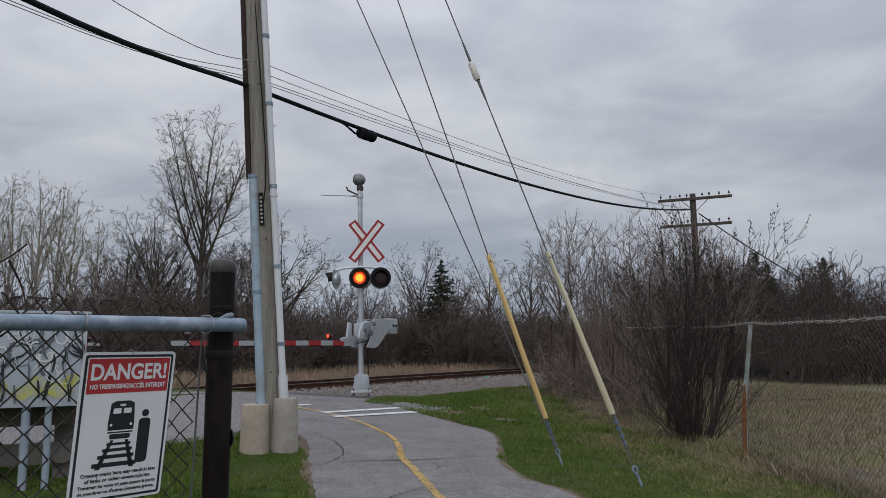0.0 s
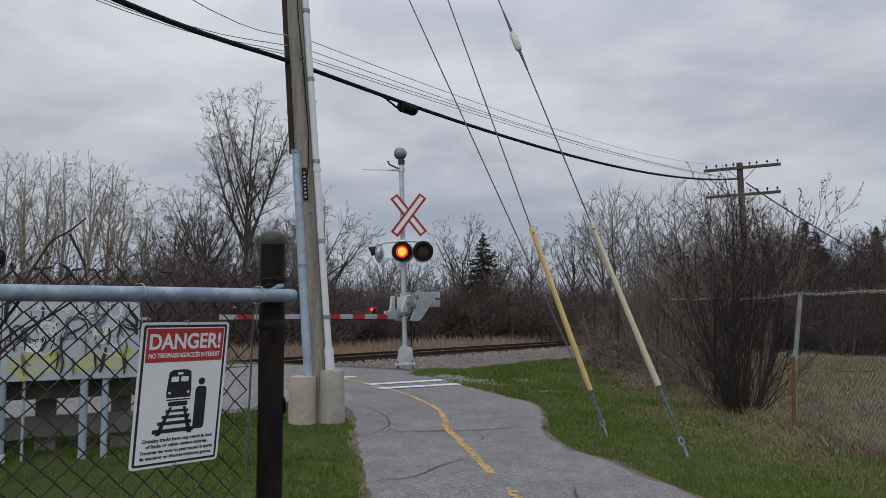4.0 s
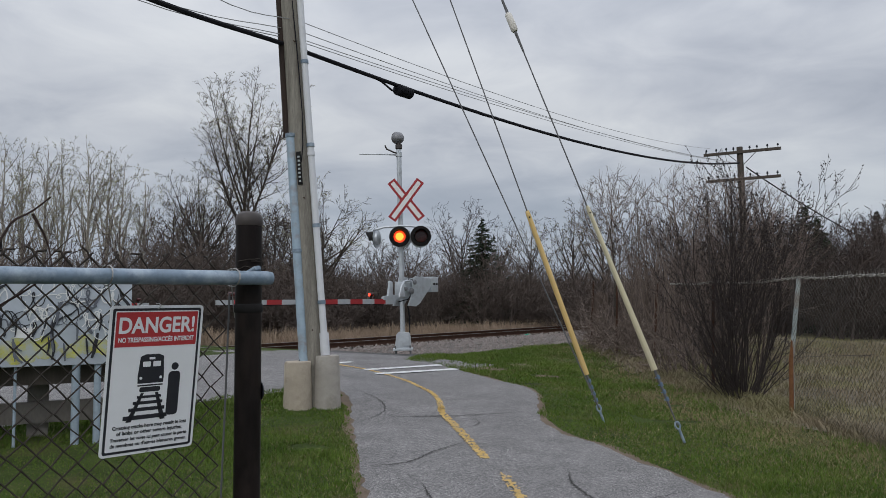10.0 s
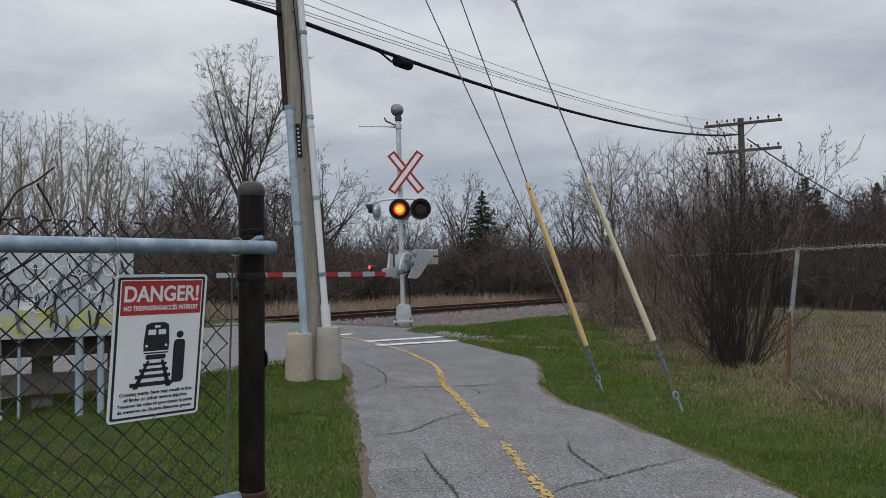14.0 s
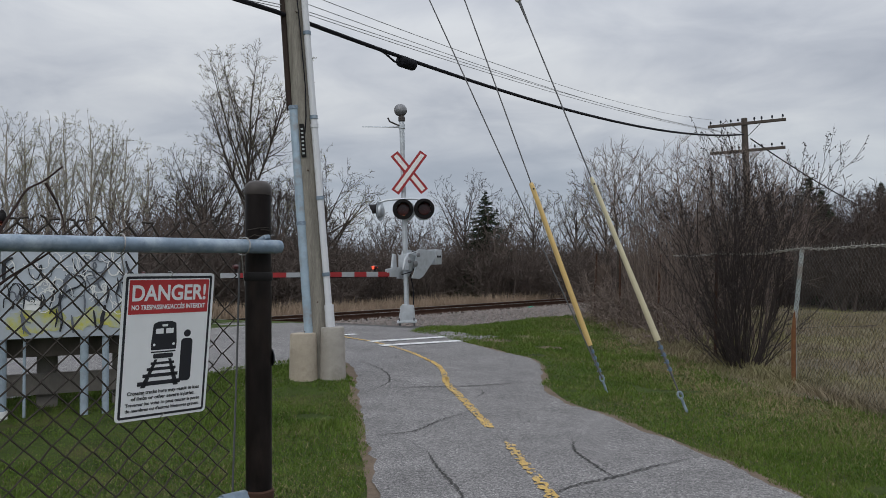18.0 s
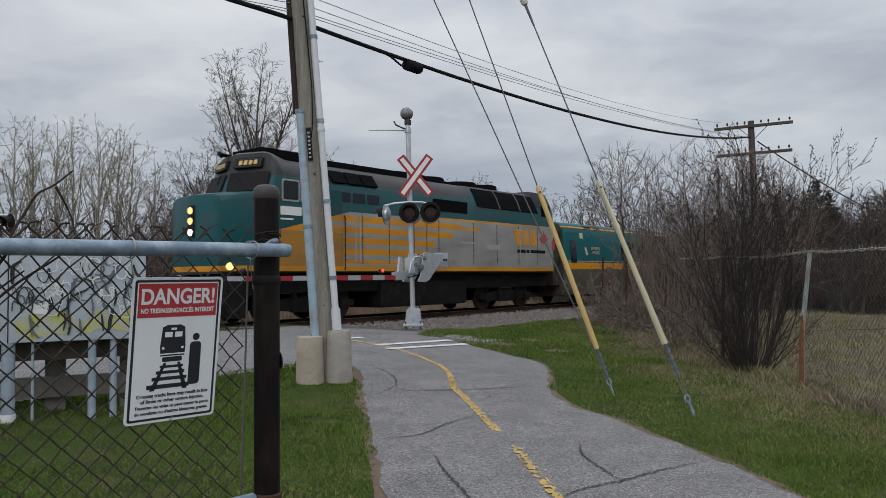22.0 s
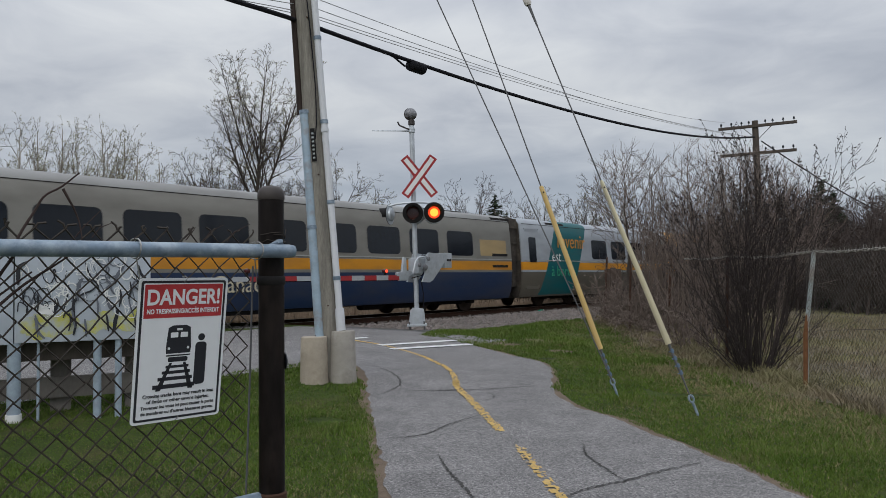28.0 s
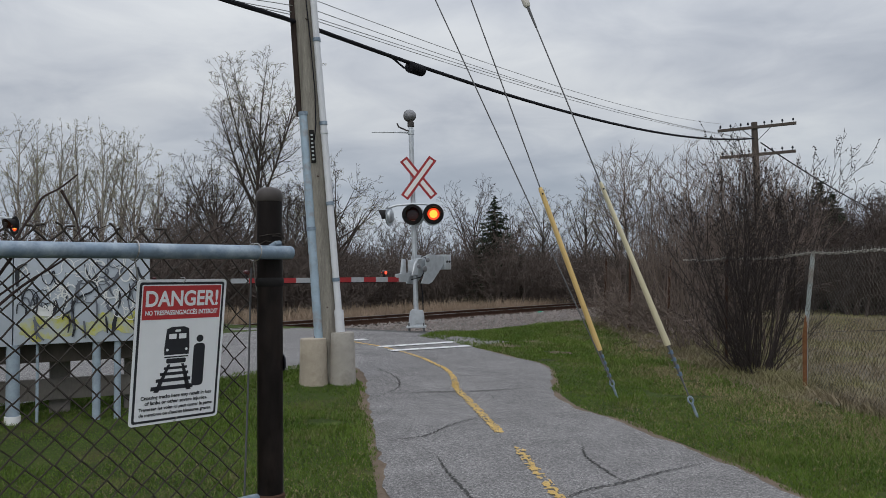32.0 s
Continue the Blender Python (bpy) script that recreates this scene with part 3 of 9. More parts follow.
    for pts, w in (([(-0.06, 6.6), (0.02, 6.1), (0.16, 5.5), (0.2, 5.1)], 0.022), ([(1.25, 7.0), (1.2, 6.6), (1.27, 6.08), (1.33, 5.76)], 0.02),
                   ([(0.7, 5.2), (1.0, 5.55), (1.33, 5.76), (1.7, 6.05), (2.1, 6.3)], 0.02), ([(-0.6, 9.75), (-0.1, 9.9), (0.5, 10.05), (1.25, 10.4)], 0.03),
                   ([(-0.65, 7.15), (-0.2, 7.4), (0.05, 7.9), (0.4, 8.4)], 0.018), ([(-0.9, 9.2), (-0.6, 10.2), (-0.75, 11.2), (-1.2, 12.1)], 0.016),
                   ([(0.3, 9.0), (0.6, 9.5), (0.5, 10.0)], 0.012), ([(1.1, 11.0), (0.5, 11.3), (-0.3, 11.2)], 0.014)):
        ribbon("crack", pts, w, M_CRACK, 0.008, "dark ragged crack", 0.9, 60, True)

    # bare patches where wheels cut the verge
    for cx, cy, w, l in BARE_SPOTS:
        bm = bmesh.new()
        vs = []
        for k in range(30):
            a = 2 * math.pi * k / 30
            f = 0.75 + 0.5 * noise.noise(Vector((math.cos(a) * 2 + cx, math.sin(a) * 2 + cy, 3)))
            x, y = cx + w * f * math.cos(a), cy + l * f * math.sin(a)
            vs.append(bm.verts.new((x, y, rough_height(x, y) - 0.004)))
        c = bm.verts.new((cx, cy, rough_height(cx, cy) + 0.025))
        for k in range(30):
            bm.faces.new((vs[k], vs[(k + 1) % 30], c))
        part("bare_patch", bm, M_DIRT, pave, "bare brown earth patch")

    # gravel apron between the lawn and the ballast
    verts, faces = [], []
    for i in range(61):
        sv = 12.6 + 0.25 * i
        for pv in (11.15 + 2.0 * min(1.0, max(0.0, (sv - 15.5) / 3.0)) + 0.22 * noise.noise(Vector((sv * 0.9, 1, 0))) + 0.1 * noise.noise(Vector((sv * 3.1, 2, 0))), 13.7, 14.4):
            x, y = xy(sv, pv)
            verts.append((x, y, rough_height(x, y) + 0.014))
    for i in range(60):
        for j in (0, 1):
            faces.append((3 * i + j, 3 * i + j + 1, 3 * i + j + 4, 3 * i + j + 3))
    link_mesh("gravel_apron", mesh_data("gravel_apron", verts, faces), M_APRON, pave, "dark grey gravel strip", angle=180)

    # the road over the crossing
    road = thing("crossing_road", Matrix(), "worn grey asphalt road over the level crossing", "road", kind="structure")
    verts, faces = [], []
    ps = [9.0 + 0.35 * i for i in range(90)]
    ss = [3.0 + 0.3 * i for i in range(36)]
    for p in ps:
        for s in ss:
            x, y = xy(s, p)
            z = height(x, y) + 0.024
            if abs(p - TRACK_P) < 2.2:
                z = RAIL_Z - 0.012
            verts.append((x, y, z))
    for j in range(len(ps) - 1):
        for i in range(len(ss) - 1):
            if abs((ps[j] + ps[j + 1]) / 2 - TRACK_P) < 0.0:
                continue
            a = j * len(ss) + i
            faces.append((a, a + 1, a + len(ss) + 1, a + len(ss)))
    link_mesh("asphalt_surface", mesh_data("road_surface", verts, faces), M_ASPHALT, road, angle=180)


make_paving()


# ---- railway track ----
def track_pose(s, p=TRACK_P, z=RAIL_Z):
    """Pose whose x runs along the track (towards the far end) and y away from the camera."""
    x, y = xy(s, p)
    return pose(x, y, z, 0, 0, 90 - TRACK_ANGLE)


def make_track():
    tr = thing("railway_track", track_pose(0), "single railway track of rusty rails on dark ties", "railway track", kind="structure")
    prof = [(-0.07, -0.17), (0.07, -0.17), (0.07, -0.155), (0.012, -0.14), (0.009, -0.045), (0.035, -0.035), (0.035, -0.006), (-0.035, -0.006), (-0.035, -0.035), (-0.009, -0.045), (-0.012, -0.14), (-0.07, -0.155)]
    for side in (-0.7525, 0.7525):
        bm = bmesh.new()
        prism(bm, prof, -260, 560, Matrix.Rotation(radians(-90), 4, "Z"))
        r = part("rail", bm, M_RAIL, tr, "rusty brown steel rail")
        r.location = (0, side, 0)
        bm = bmesh.new()
        box(bm, -260, 560, -0.033, 0.033, -0.006, 0.0, 0.002)
        h = part("rail_head", bm, M_RAILTOP, r, "shiny worn rail head")
    bm = bmesh.new()
    box(bm, -0.115, 0.115, -1.3, 1.3, -0.34, -0.165, 0.012)
    rng = random.Random(4)
    first = None
    for i in range(150):
        s = -12 + i * 0.56
        if 2.5 < s < 14:
            continue
        m = pose(s, rng.uniform(-0.03, 0.03), rng.uniform(-0.01, 0.0), 0, 0, rng.uniform(-1.5, 1.5))
        if first is None:
            first = part("tie", bm, M_TIE, tr, smooth=False)
            first.matrix_basis = m
        else:
            again(first, m)
    bm = bmesh.new()
    for i in range(120):
        for s in (72 + i * 0.6, -12.5 - i * 0.6):
            box(bm, s - 0.115, s + 0.115, -1.3, 1.3, -0.34, -0.165)
    tagged(part("distant_ties", bm, M_TIE, tr, smooth=False), kind="stuff")
    # ballast bed
    sec = [(-3.9, -0.62), (-3.2, -0.5), (-1.75, -0.2), (-1.3, -0.19), (1.3, -0.19), (1.75, -0.2), (3.2, -0.5), (3.9, -0.62)]
    verts, faces = [], []
    ss = [-260, -120, -60, -30] + [-20 + 0.5 * i for i in range(161)] + [70, 100, 160, 300, 560]
    for s in ss:
        inside = sm(1.0, 2.6, s) * (1 - sm(13.4, 15.0, s))
        for y, z in sec:
            zz = z * (1 - inside) - 0.17 * inside
            verts.append((s, y, zz + 0.03 * noise.noise(Vector((s, y * 1.5, 0))) * (1 - inside)))
    k = len(sec)
    for i in range(len(ss) - 1):
        for j in range(k - 1):
            a = i * k + j
            faces.append((a, a + 1, a + k + 1, a + k))
    b = link_mesh("ballast_bed", mesh_data("ballast_bed", verts, faces), M_GRAVEL, None, angle=180)
    b.matrix_basis = track_pose(0)
    tagged(b, "grey crushed stone bed under the railway track", "ballast", kind="structure")
    # loose stones
    rs = np.random.RandomState(5)
    V, F = [], []
    base = np.array([(1, 0, 0), (0, 1, 0), (-1, 0, 0), (0, -1, 0), (0, 0, 1), (0, 0, -1)], float)
    tri = [(0, 1, 4), (1, 2, 4), (2, 3, 4), (3, 0, 4), (1, 0, 5), (2, 1, 5), (3, 2, 5), (0, 3, 5)]
    count = 0
    while count < 17000:
        s = 12.5 + 40 * rs.rand() ** 1.35 if rs.rand() < 0.8 else -12 + 14 * rs.rand()
        y = rs.uniform(-3.9, 1.5)
        inside = sm(1.0, 2.6, s) * (1 - sm(13.4, 15.0, s))
        if rs.rand() < inside * 0.97 or (y > -1.4 and rs.rand() < 0.6):
            continue
        z = np.interp(y, [q[0] for q in sec], [q[1] for q in sec]) * (1 - inside) - 0.17 * inside
        r = rs.uniform(0.022, 0.055)
        q = base * (r * rs.uniform(0.65, 1.25, 3)) + rs.uniform(-0.25, 0.25, (6, 3)) * r
        a = rs.uniform(0, 6.28)
        c, n_ = math.cos(a), math.sin(a)
        q = q @ np.array([[c, -n_, 0], [n_, c, 0], [0, 0, 1]])
        V.append(q + (s, y, z + r * 0.3))
        F += [tuple(6 * count + j for j in t) for t in tri]
        count += 1
    st = link_mesh("ballast_stones", mesh_data("ballast_stones", np.concatenate(V), F), M_STONE, None, smooth=False)
    st.matrix_basis = track_pose(0)
    tagged(st, "loose grey and pinkish crushed stones beside the rails", "stones", kind="stuff")


make_track()


# ---- near fence with the warning sign ----
FENCE_POST = Vector((-0.587, 2.62, 0.0))
FENCE_DIR = Vector((-0.72, -0.694, 0.0))
FENCE_TURN = math.degrees(math.atan2(FENCE_DIR.y, FENCE_DIR.x)) + 180  # local x runs from the far left end to the post


def chain_link(width, z0, z1, cell, r, lean=0.0, ends=True, seed=1, sides=4):
    """Woven diamonds: zigzag wires side by side in the x-z plane, from x = -width to 0; lean moves the foot to +y."""
    bm = bmesh.new()
    rng = random.Random(seed)
    half = cell * 0.5
    steps = int((z1 - z0) / half)
    for i in range(int(width / half)):
        pts = []
        for j in range(steps + 1):
            z = z1 - j * half
            x = -half * (i + (1 if (i + j) % 2 else 0))
            y = (0.003 if j % 2 else -0.003) + math.tan(lean) * max(0, z1 - z)
            pts.append((x + rng.uniform(-0.003, 0.003), y, z + rng.uniform(-0.003, 0.003)))
        if ends and (i % 2):
            x, y, z = pts[0]
            pts = [(x - 0.012 + rng.uniform(-0.02, 0.02), rng.uniform(-0.012, 0.012), z + rng.uniform(0.012, 0.024)), (x - 0.003, y + 0.003, z + 0.012)] + pts
        elif ends:
            x, y, z = pts[0]
            pts = [(x + 0.015 + rng.uniform(-0.02, 0.02), rng.uniform(-0.012, 0.012), z + rng.uniform(0.01, 0.022)), (x + 0.004, y - 0.003, z + 0.01)] + pts
        tube(bm, pts, r, sides, caps=False)
    return bm


def make_near_fence():
    z_rail = 1.649
    f = thing("chain_link_fence", pose(*FENCE_POST, 0, 0, FENCE_TURN), "galvanised chain-link fence with a blue-grey top rail", "fence")
    bm = bmesh.new()
    lathe(bm, [(0.0432, -0.15), (0.0432, 1.84)], 24)
    p = part("post", bm, M_BROWNPOST, f, "dark brown coated steel post")
    bm = bmesh.new()
    lathe(bm, [(0.044, 1.825), (0.0458, 1.83), (0.0458, 1.848), (0.041, 1.862), (0.028, 1.872), (0.0, 1.876)], 24)
    part("post_cap", bm, M_CAP, p, "dull domed metal cap")
    bm = bmesh.new()
    lathe(bm, [(0.044, 1.535), (0.0475, 1.54), (0.0475, 1.56), (0.044, 1.565)], 24)
    part("band", bm, M_BLACK, p, "dark clamp band")
    bm = bmesh.new()
    lathe(bm, [(0.044, 0.80), (0.049, 0.806), (0.049, 0.835), (0.044, 0.84)], 24)
    part("band", bm, M_RAIL, p, "rusty clamp band")
    bm = bmesh.new()
    tube(bm, [(-3.2, -0.064, z_rail - 0.018), (0.03, -0.064, z_rail), (0.046, -0.064, z_rail), (0.05, -0.064, z_rail)], [0.0228, 0.0228, 0.021, 0.012], 18)
    part("top_rail", bm, M_GALV, f, "weathered blue-grey galvanised top rail")
    # clamp that holds the rail's end on the post
    bm = bmesh.new()
    tube(bm, [(-0.03, -0.03, z_rail + 0.012), (-0.012, -0.06, z_rail + 0.03), (0.006, -0.05, z_rail + 0.033), (0.02, -0.03, z_rail + 0.02)], 0.009, 8)
    part("rail_clamp", bm, M_GALV, p, "bolted rail clamp")
    bm = bmesh.new()
    tube(bm, [(-3.2, 0.01, 0.805), (-0.1, 0.01, 0.815), (-0.06, 0.01, 0.815)], 0.0235, 14)
    part("mid_rail", bm, M_GALV, f, "galvanised mid rail")
    bm = bmesh.new()
    tube(bm, [(-0.13, 0.01, 0.815), (-0.045, 0.01, 0.815)], 0.029, 14)
    part("rail_sleeve", bm, M_GALV, f, "galvanised rail sleeve")
    bm = bmesh.new()
    turn = Matrix.Rotation(radians(-12), 4, "Z") @ Matrix.Rotation(radians(90), 4, "Y")
    lathe(bm, [(0.0, 0.0460), (0.03, 0.0460), (0.03, 0.043), (0.0, 0.043)], 22, Matrix.Translation((0.0, 0.0, 1.275)) @ turn)
    tag = part("sticker", bm, M_INK, p, "round black sticker with white scrawl", smooth=False)
    bm = bmesh.new()
    for a in range(5):
        r0 = 0.008 + 0.004 * a
        tube(bm, [(r0 * math.cos(a * 1.9 + 0.45 * j), r0 * math.sin(a * 1.9 + 0.45 * j) * (1 - 0.12 * a), 0.0463) for j in range(5)], 0.0014, 4)
    bm.transform(Matrix.Translation((0.0, 0.0, 1.275)) @ turn)
    part("scrawl", bm, M_WHITE, tag, "white scrawl")
    # woven wire, tied along the rail
    bm = chain_link(3.1, 0.08, 1.706, 0.075, 0.0034, radians(5.5), True, 3)
    part("wire_mesh", bm, M_WIRE, f, "woven diamond wire mesh with twisted ends").location = (-0.055, 0.032, 0)
    bm = bmesh.new()
    tube(bm, [(-0.053, 0.03, 1.6), (-0.055, 0.05, 1.2), (-0.058, 0.08, 0.7), (-0.06, 0.1, 0.1)], 0.0038, 6)
    part("tension_bar", bm, M_GUY, f, "thin tension bar")
    rng = random.Random(2)
    for i, x in enumerate((-0.09, -0.49, -0.95, -1.4, -1.95, -2.5)):
        bm = bmesh.new()
        pts = [(x + 0.02 * math.sin(a) * 0.3 + (a / 14) * 0.025, -0.045 + 0.052 * math.sin(a), z_rail + 0.0295 * math.cos(a)) for a in [0.5 * j for j in range(15)]]
        pts += [(x + 0.05, 0.03, z_rail - 0.08), (x + 0.06, 0.035, z_rail - 0.13)]
        tube(bm, pts, 0.0022, 5)
        part("wire_tie", bm, M_WIRE_PALE, f, "twisted tie wire")
    # loose ends wrapped round the post
    bm = bmesh.new()
    for i in range(5):
        a0 = rng.uniform(0, 6)
        zc = 1.685 + rng.uniform(-0.012, 0.02)
        tube(bm, [(0.049 * math.cos(a0 + 0.4 * j), 0.049 * math.sin(a0 + 0.4 * j), zc + 0.006 * j * rng.uniform(-0.4, 0.6)) for j in range(rng.randint(4, 10))], 0.0014, 5)
    part("wrapped_wire", bm, M_WIRE, f, "tangle of twisted wire ends")
    return f


make_near_fence()


def make_sign():
    W, H = 0.292, 0.452
    top = Vector((-0.812, 2.402, 1.562)) + Vector((0.694, -0.72, 0)) * 0.012
    turn = FENCE_TURN + 0.5
    # the foot of the sign leans away with the sagging mesh
    m = Matrix.Translation(top) @ pose(0, 0, 0, 0, 0, turn) @ Matrix.Rotation(radians(8.5), 4, "X")
    s = thing("warning_sign", m, "white and red danger sign wired to the chain-link fence", "sign")

    def plate(name, x0, x1, z0, z1, r, y0, y1, mat, label="", parent=None):
        bm = bmesh.new()
        prism(bm, round_rect(x0, x1, z0, z1, r), y0, y1)
        return part(name, bm, mat, parent or s, label)

    w = W / 2
    pl = plate("plate", -w, w, -H, 0, 0.012, -0.002, 0.001, M_SIGNWHITE, "white aluminium sign plate")
    plate("border", -w + 0.008, w - 0.008, -H + 0.008, -0.008, 0.007, -0.0028, -0.002, M_INK, "thin black border", pl)
    plate("panel", -w + 0.0155, w - 0.0155, -H + 0.0155, -0.0155, 0.004, -0.0036, -0.002, M_SIGNWHITE, "white sign face", pl)
    red = plate("red_panel", -w + 0.019, w - 0.019, -0.123, -0.019, 0.001, -0.0044, -0.003, M_SIGNRED, "red heading panel", pl)
    yy = -0.0052
    lettering("heading", "DANGER!", 0.066, M_SIGNWHITE, red, pose(0, yy, -0.081), 0.0004, fit_width=0.236, bold=0.0017)
    lettering("heading", "NO TRESPASSING/ACCÈS INTERDIT", 0.02, M_SIGNWHITE, red, pose(0, yy, -0.109), 0.0004, fit_width=0.236, bold=0.0005)
    yb = -0.0044
    for i, (t, wd) in enumerate((("Crossing tracks here may result in loss", 0.232), ("of limbs or other severe injuries.", 0.205))):
        lettering("notice", t, 0.0155, M_INK, pl, pose(0.002, yb, -0.371 - 0.0175 * i), 0.0004, fit_width=wd, bold=0.0003)
    for i, (t, wd) in enumerate((("Traverser les voies ici peut causer la perte", 0.24), ("de membres ou d'autres blessures graves.", 0.238))):
        lettering("notice", t, 0.0145, M_INK, pl, pose(0.002, yb, -0.4065 - 0.0175 * i), 0.0004, fit_width=wd, bold=0.0003)
    # pictogram: a train front on a track, and a plain upright shape beside it
    bm = bmesh.new()
    prism(bm, [(-0.045, -0.155), (-0.03, -0.148), (0.012, -0.148), (0.027, -0.155), (0.032, -0.215), (0.030, -0.245), (-0.048, -0.245), (-0.05, -0.215)], -0.0042, -0.003)
    pic = part("train_symbol", bm, M_INK, pl, "black train symbol", smooth=False)
    for x0, x1, z0, z1 in ((-0.037, -0.013, -0.186, -0.17), (-0.005, 0.019, -0.186, -0.17), (-0.018, 0.0, -0.164, -0.157)):
        plate("train_window", x0, x1, z0, z1, 0.002, -0.0048, -0.004, M_SIGNWHITE, "white patch", pic)
    for x in (-0.04, 0.022):
        plate("train_lamp", x - 0.004, x + 0.004, -0.224, -0.216, 0.0035, -0.0048, -0.004, M_SIGNWHITE, "white patch", pic)
    plate("train_bumper", -0.05, 0.032, -0.2405, -0.2365, 0.001, -0.0048, -0.004, M_SIGNWHITE, "white patch", pic)
    plate("train_foot", -0.041, 0.023, -0.263, -0.248, 0.005, -0.0042, -0.003, M_INK, "black train symbol", pl)
    for a, b in (((-0.031, -0.266), (-0.068, -0.352)), ((0.013, -0.266), (0.038, -0.352))):
        bm = bmesh.new()
        prism(bm, [(a[0] - 0.0045, a[1]), (a[0] + 0.0045, a[1]), (b[0] + 0.008, b[1]), (b[0] - 0.008, b[1])], -0.0042, -0.003)
        part("rail_symbol", bm, M_INK, pl, "black rail symbol", smooth=False)
    for z, x0, x1, t in ((-0.274, -0.047, 0.028, 0.008), (-0.291, -0.058, 0.034, 0.0095), (-0.310, -0.07, 0.042, 0.011), (-0.333, -0.085, 0.052, 0.013)):
        plate("tie_symbol", x0, x1, z - t, z, 0.001, -0.0042, -0.003, M_INK, "black tie symbol", pl)
    plate("upright_symbol", 0.047, 0.085, -0.342, -0.205, 0.012, -0.0042, -0.003, M_INK, "plain black upright shape", pl)
    plate("round_symbol", 0.0545, 0.0775, -0.201, -0.178, 0.0114, -0.0042, -0.003, M_INK, "plain black disc", pl)
    for z in (-0.006, -H + 0.006):
        bm = bmesh.new()
        tube(bm, [(-0.004, -0.0035, z - 0.004), (0, -0.007, z), (0.004, -0.006, z + 0.006), (0.002, 0.004, z + 0.011), (0.0, 0.02, z + 0.008)], 0.0016, 5)
        part("tie_wire", bm, M_WIRE_PALE, s, "short wire tie")


make_sign()


# ---- service pole with conduits and footings ----
POLE_FOOT, POLE_TOP = Vector((-1.54, 10.62, 0.1)), Vector((-2.64, 10.8, 15.9))


def on_pole(z):
    return POLE_FOOT.lerp(POLE_TOP, (z - POLE_FOOT.z) / (POLE_TOP.z - POLE_FOOT.z))


def make_service_pole():
    u = thing("utility_pole", Matrix(), "leaning grey weathered wooden utility pole with conduits", "utility pole")
    bm = bmesh.new()
    zs = [-0.3 + 0.5 * i for i in range(33)]
    rng = random.Random(9)
    tube(bm, [on_pole(z) + Vector((rng.uniform(-0.006, 0.006), rng.uniform(-0.006, 0.006), 0)) for z in zs], [0.158 - 0.003 * z for z in zs], 20)
    part("shaft", bm, M_WOODPOLE, u, "grey cracked wooden shaft")

    def beside(z, o):
        return on_pole(z) + o * (1 - 0.035 * z)

    bm = bmesh.new()
    tube(bm, [beside(z, Vector((-0.112, -0.13, 0))) for z in (0.6, 1.5, 2.6, 3.87)], 0.063, 14)
    c = part("steel_conduit", bm, M_BLUEPIPE, u, "blue-grey conduit streaked with rust")
    for z in (2.25, 3.85):
        bm = bmesh.new()
        tube(bm, [beside(z, Vector((-0.112, -0.13, 0))), beside(z + 0.05, Vector((-0.112, -0.13, 0)))], 0.072, 14)
        part("collar", bm, M_GALV, c, "pipe collar")
    bm = bmesh.new()
    tube(bm, [beside(z, Vector((-0.185, -0.06, 0))) for z in (3.86, 5, 7, 9, 11)], 0.046, 12)
    part("cable_sheath", bm, M_SHEATH, u, "dark brown cable sheath")
    bm = bmesh.new()
    tube(bm, [beside(z, Vector((0.19, -0.1, 0))) for z in (0.88, 2, 4, 6, 9, 11.5)], 0.047, 14)
    c = part("white_conduit", bm, M_PVC, u, "white plastic conduit")
    for z in (0.86, 1.55, 2.6, 3.6, 3.72, 4.9, 5.9):
        bm = bmesh.new()
        q = beside(z, Vector((0.19, -0.1, 0)))
        tube(bm, [q, q + (POLE_TOP - POLE_FOOT).normalized() * (0.3 if z < 1 else 0.05)], 0.056 if z > 1 else 0.064, 14)
        part("strap", bm, M_PVC if z < 1 or 3.5 < z < 3.7 else M_GALV, c, "conduit strap")
    # thin ground wire and a small tag of illegible marks
    bm = bmesh.new()
    tube(bm, [beside(z, Vector((x, -0.165, 0))) for z, x in ((7.5, 0.02), (6, 0.05), (5, 0.09), (4.2, 0.105), (3.75, 0.08), (3.5, 0.04))], 0.008, 6)
    part("ground_wire", bm, M_CABLE, u, "thin dark wire")
    q = on_pole(3.4)
    lean = math.degrees(math.atan2((POLE_TOP - POLE_FOOT).x, (POLE_TOP - POLE_FOOT).z))
    bm = bmesh.new()
    box(bm, -0.034, 0.034, -0.004, 0.0, -0.22, 0.24, 0.002)
    tag = part("pole_tag", bm, M_BLACK, u, "narrow black tag")
    tag.matrix_basis = pose(q.x + 0.005, q.y - 0.168, q.z, 0, lean, 0)
    for i in range(7):
        bm = bmesh.new()
        box(bm, -0.016, 0.014, -0.0065, -0.004, -0.18 + 0.056 * i, -0.155 + 0.056 * i)
        part("tag_mark", bm, M_ARMWHITE, tag, "pale bar", smooth=False)
    for z, a in ((6.0, -1), (5.2, 1), (4.4, -1), (3.0, 1), (1.2, 1), (0.8, -1)):
        q = on_pole(z)
        bm = bmesh.new()
        tube(bm, [(q.x + 0.1 * a - 0.05, q.y - 0.13, q.z), (q.x + 0.1 * a - 0.06, q.y - 0.17, q.z)], 0.009, 6)
        part("bolt", bm, M_RAIL, u, "rusty bolt")
    return u


make_service_pole()


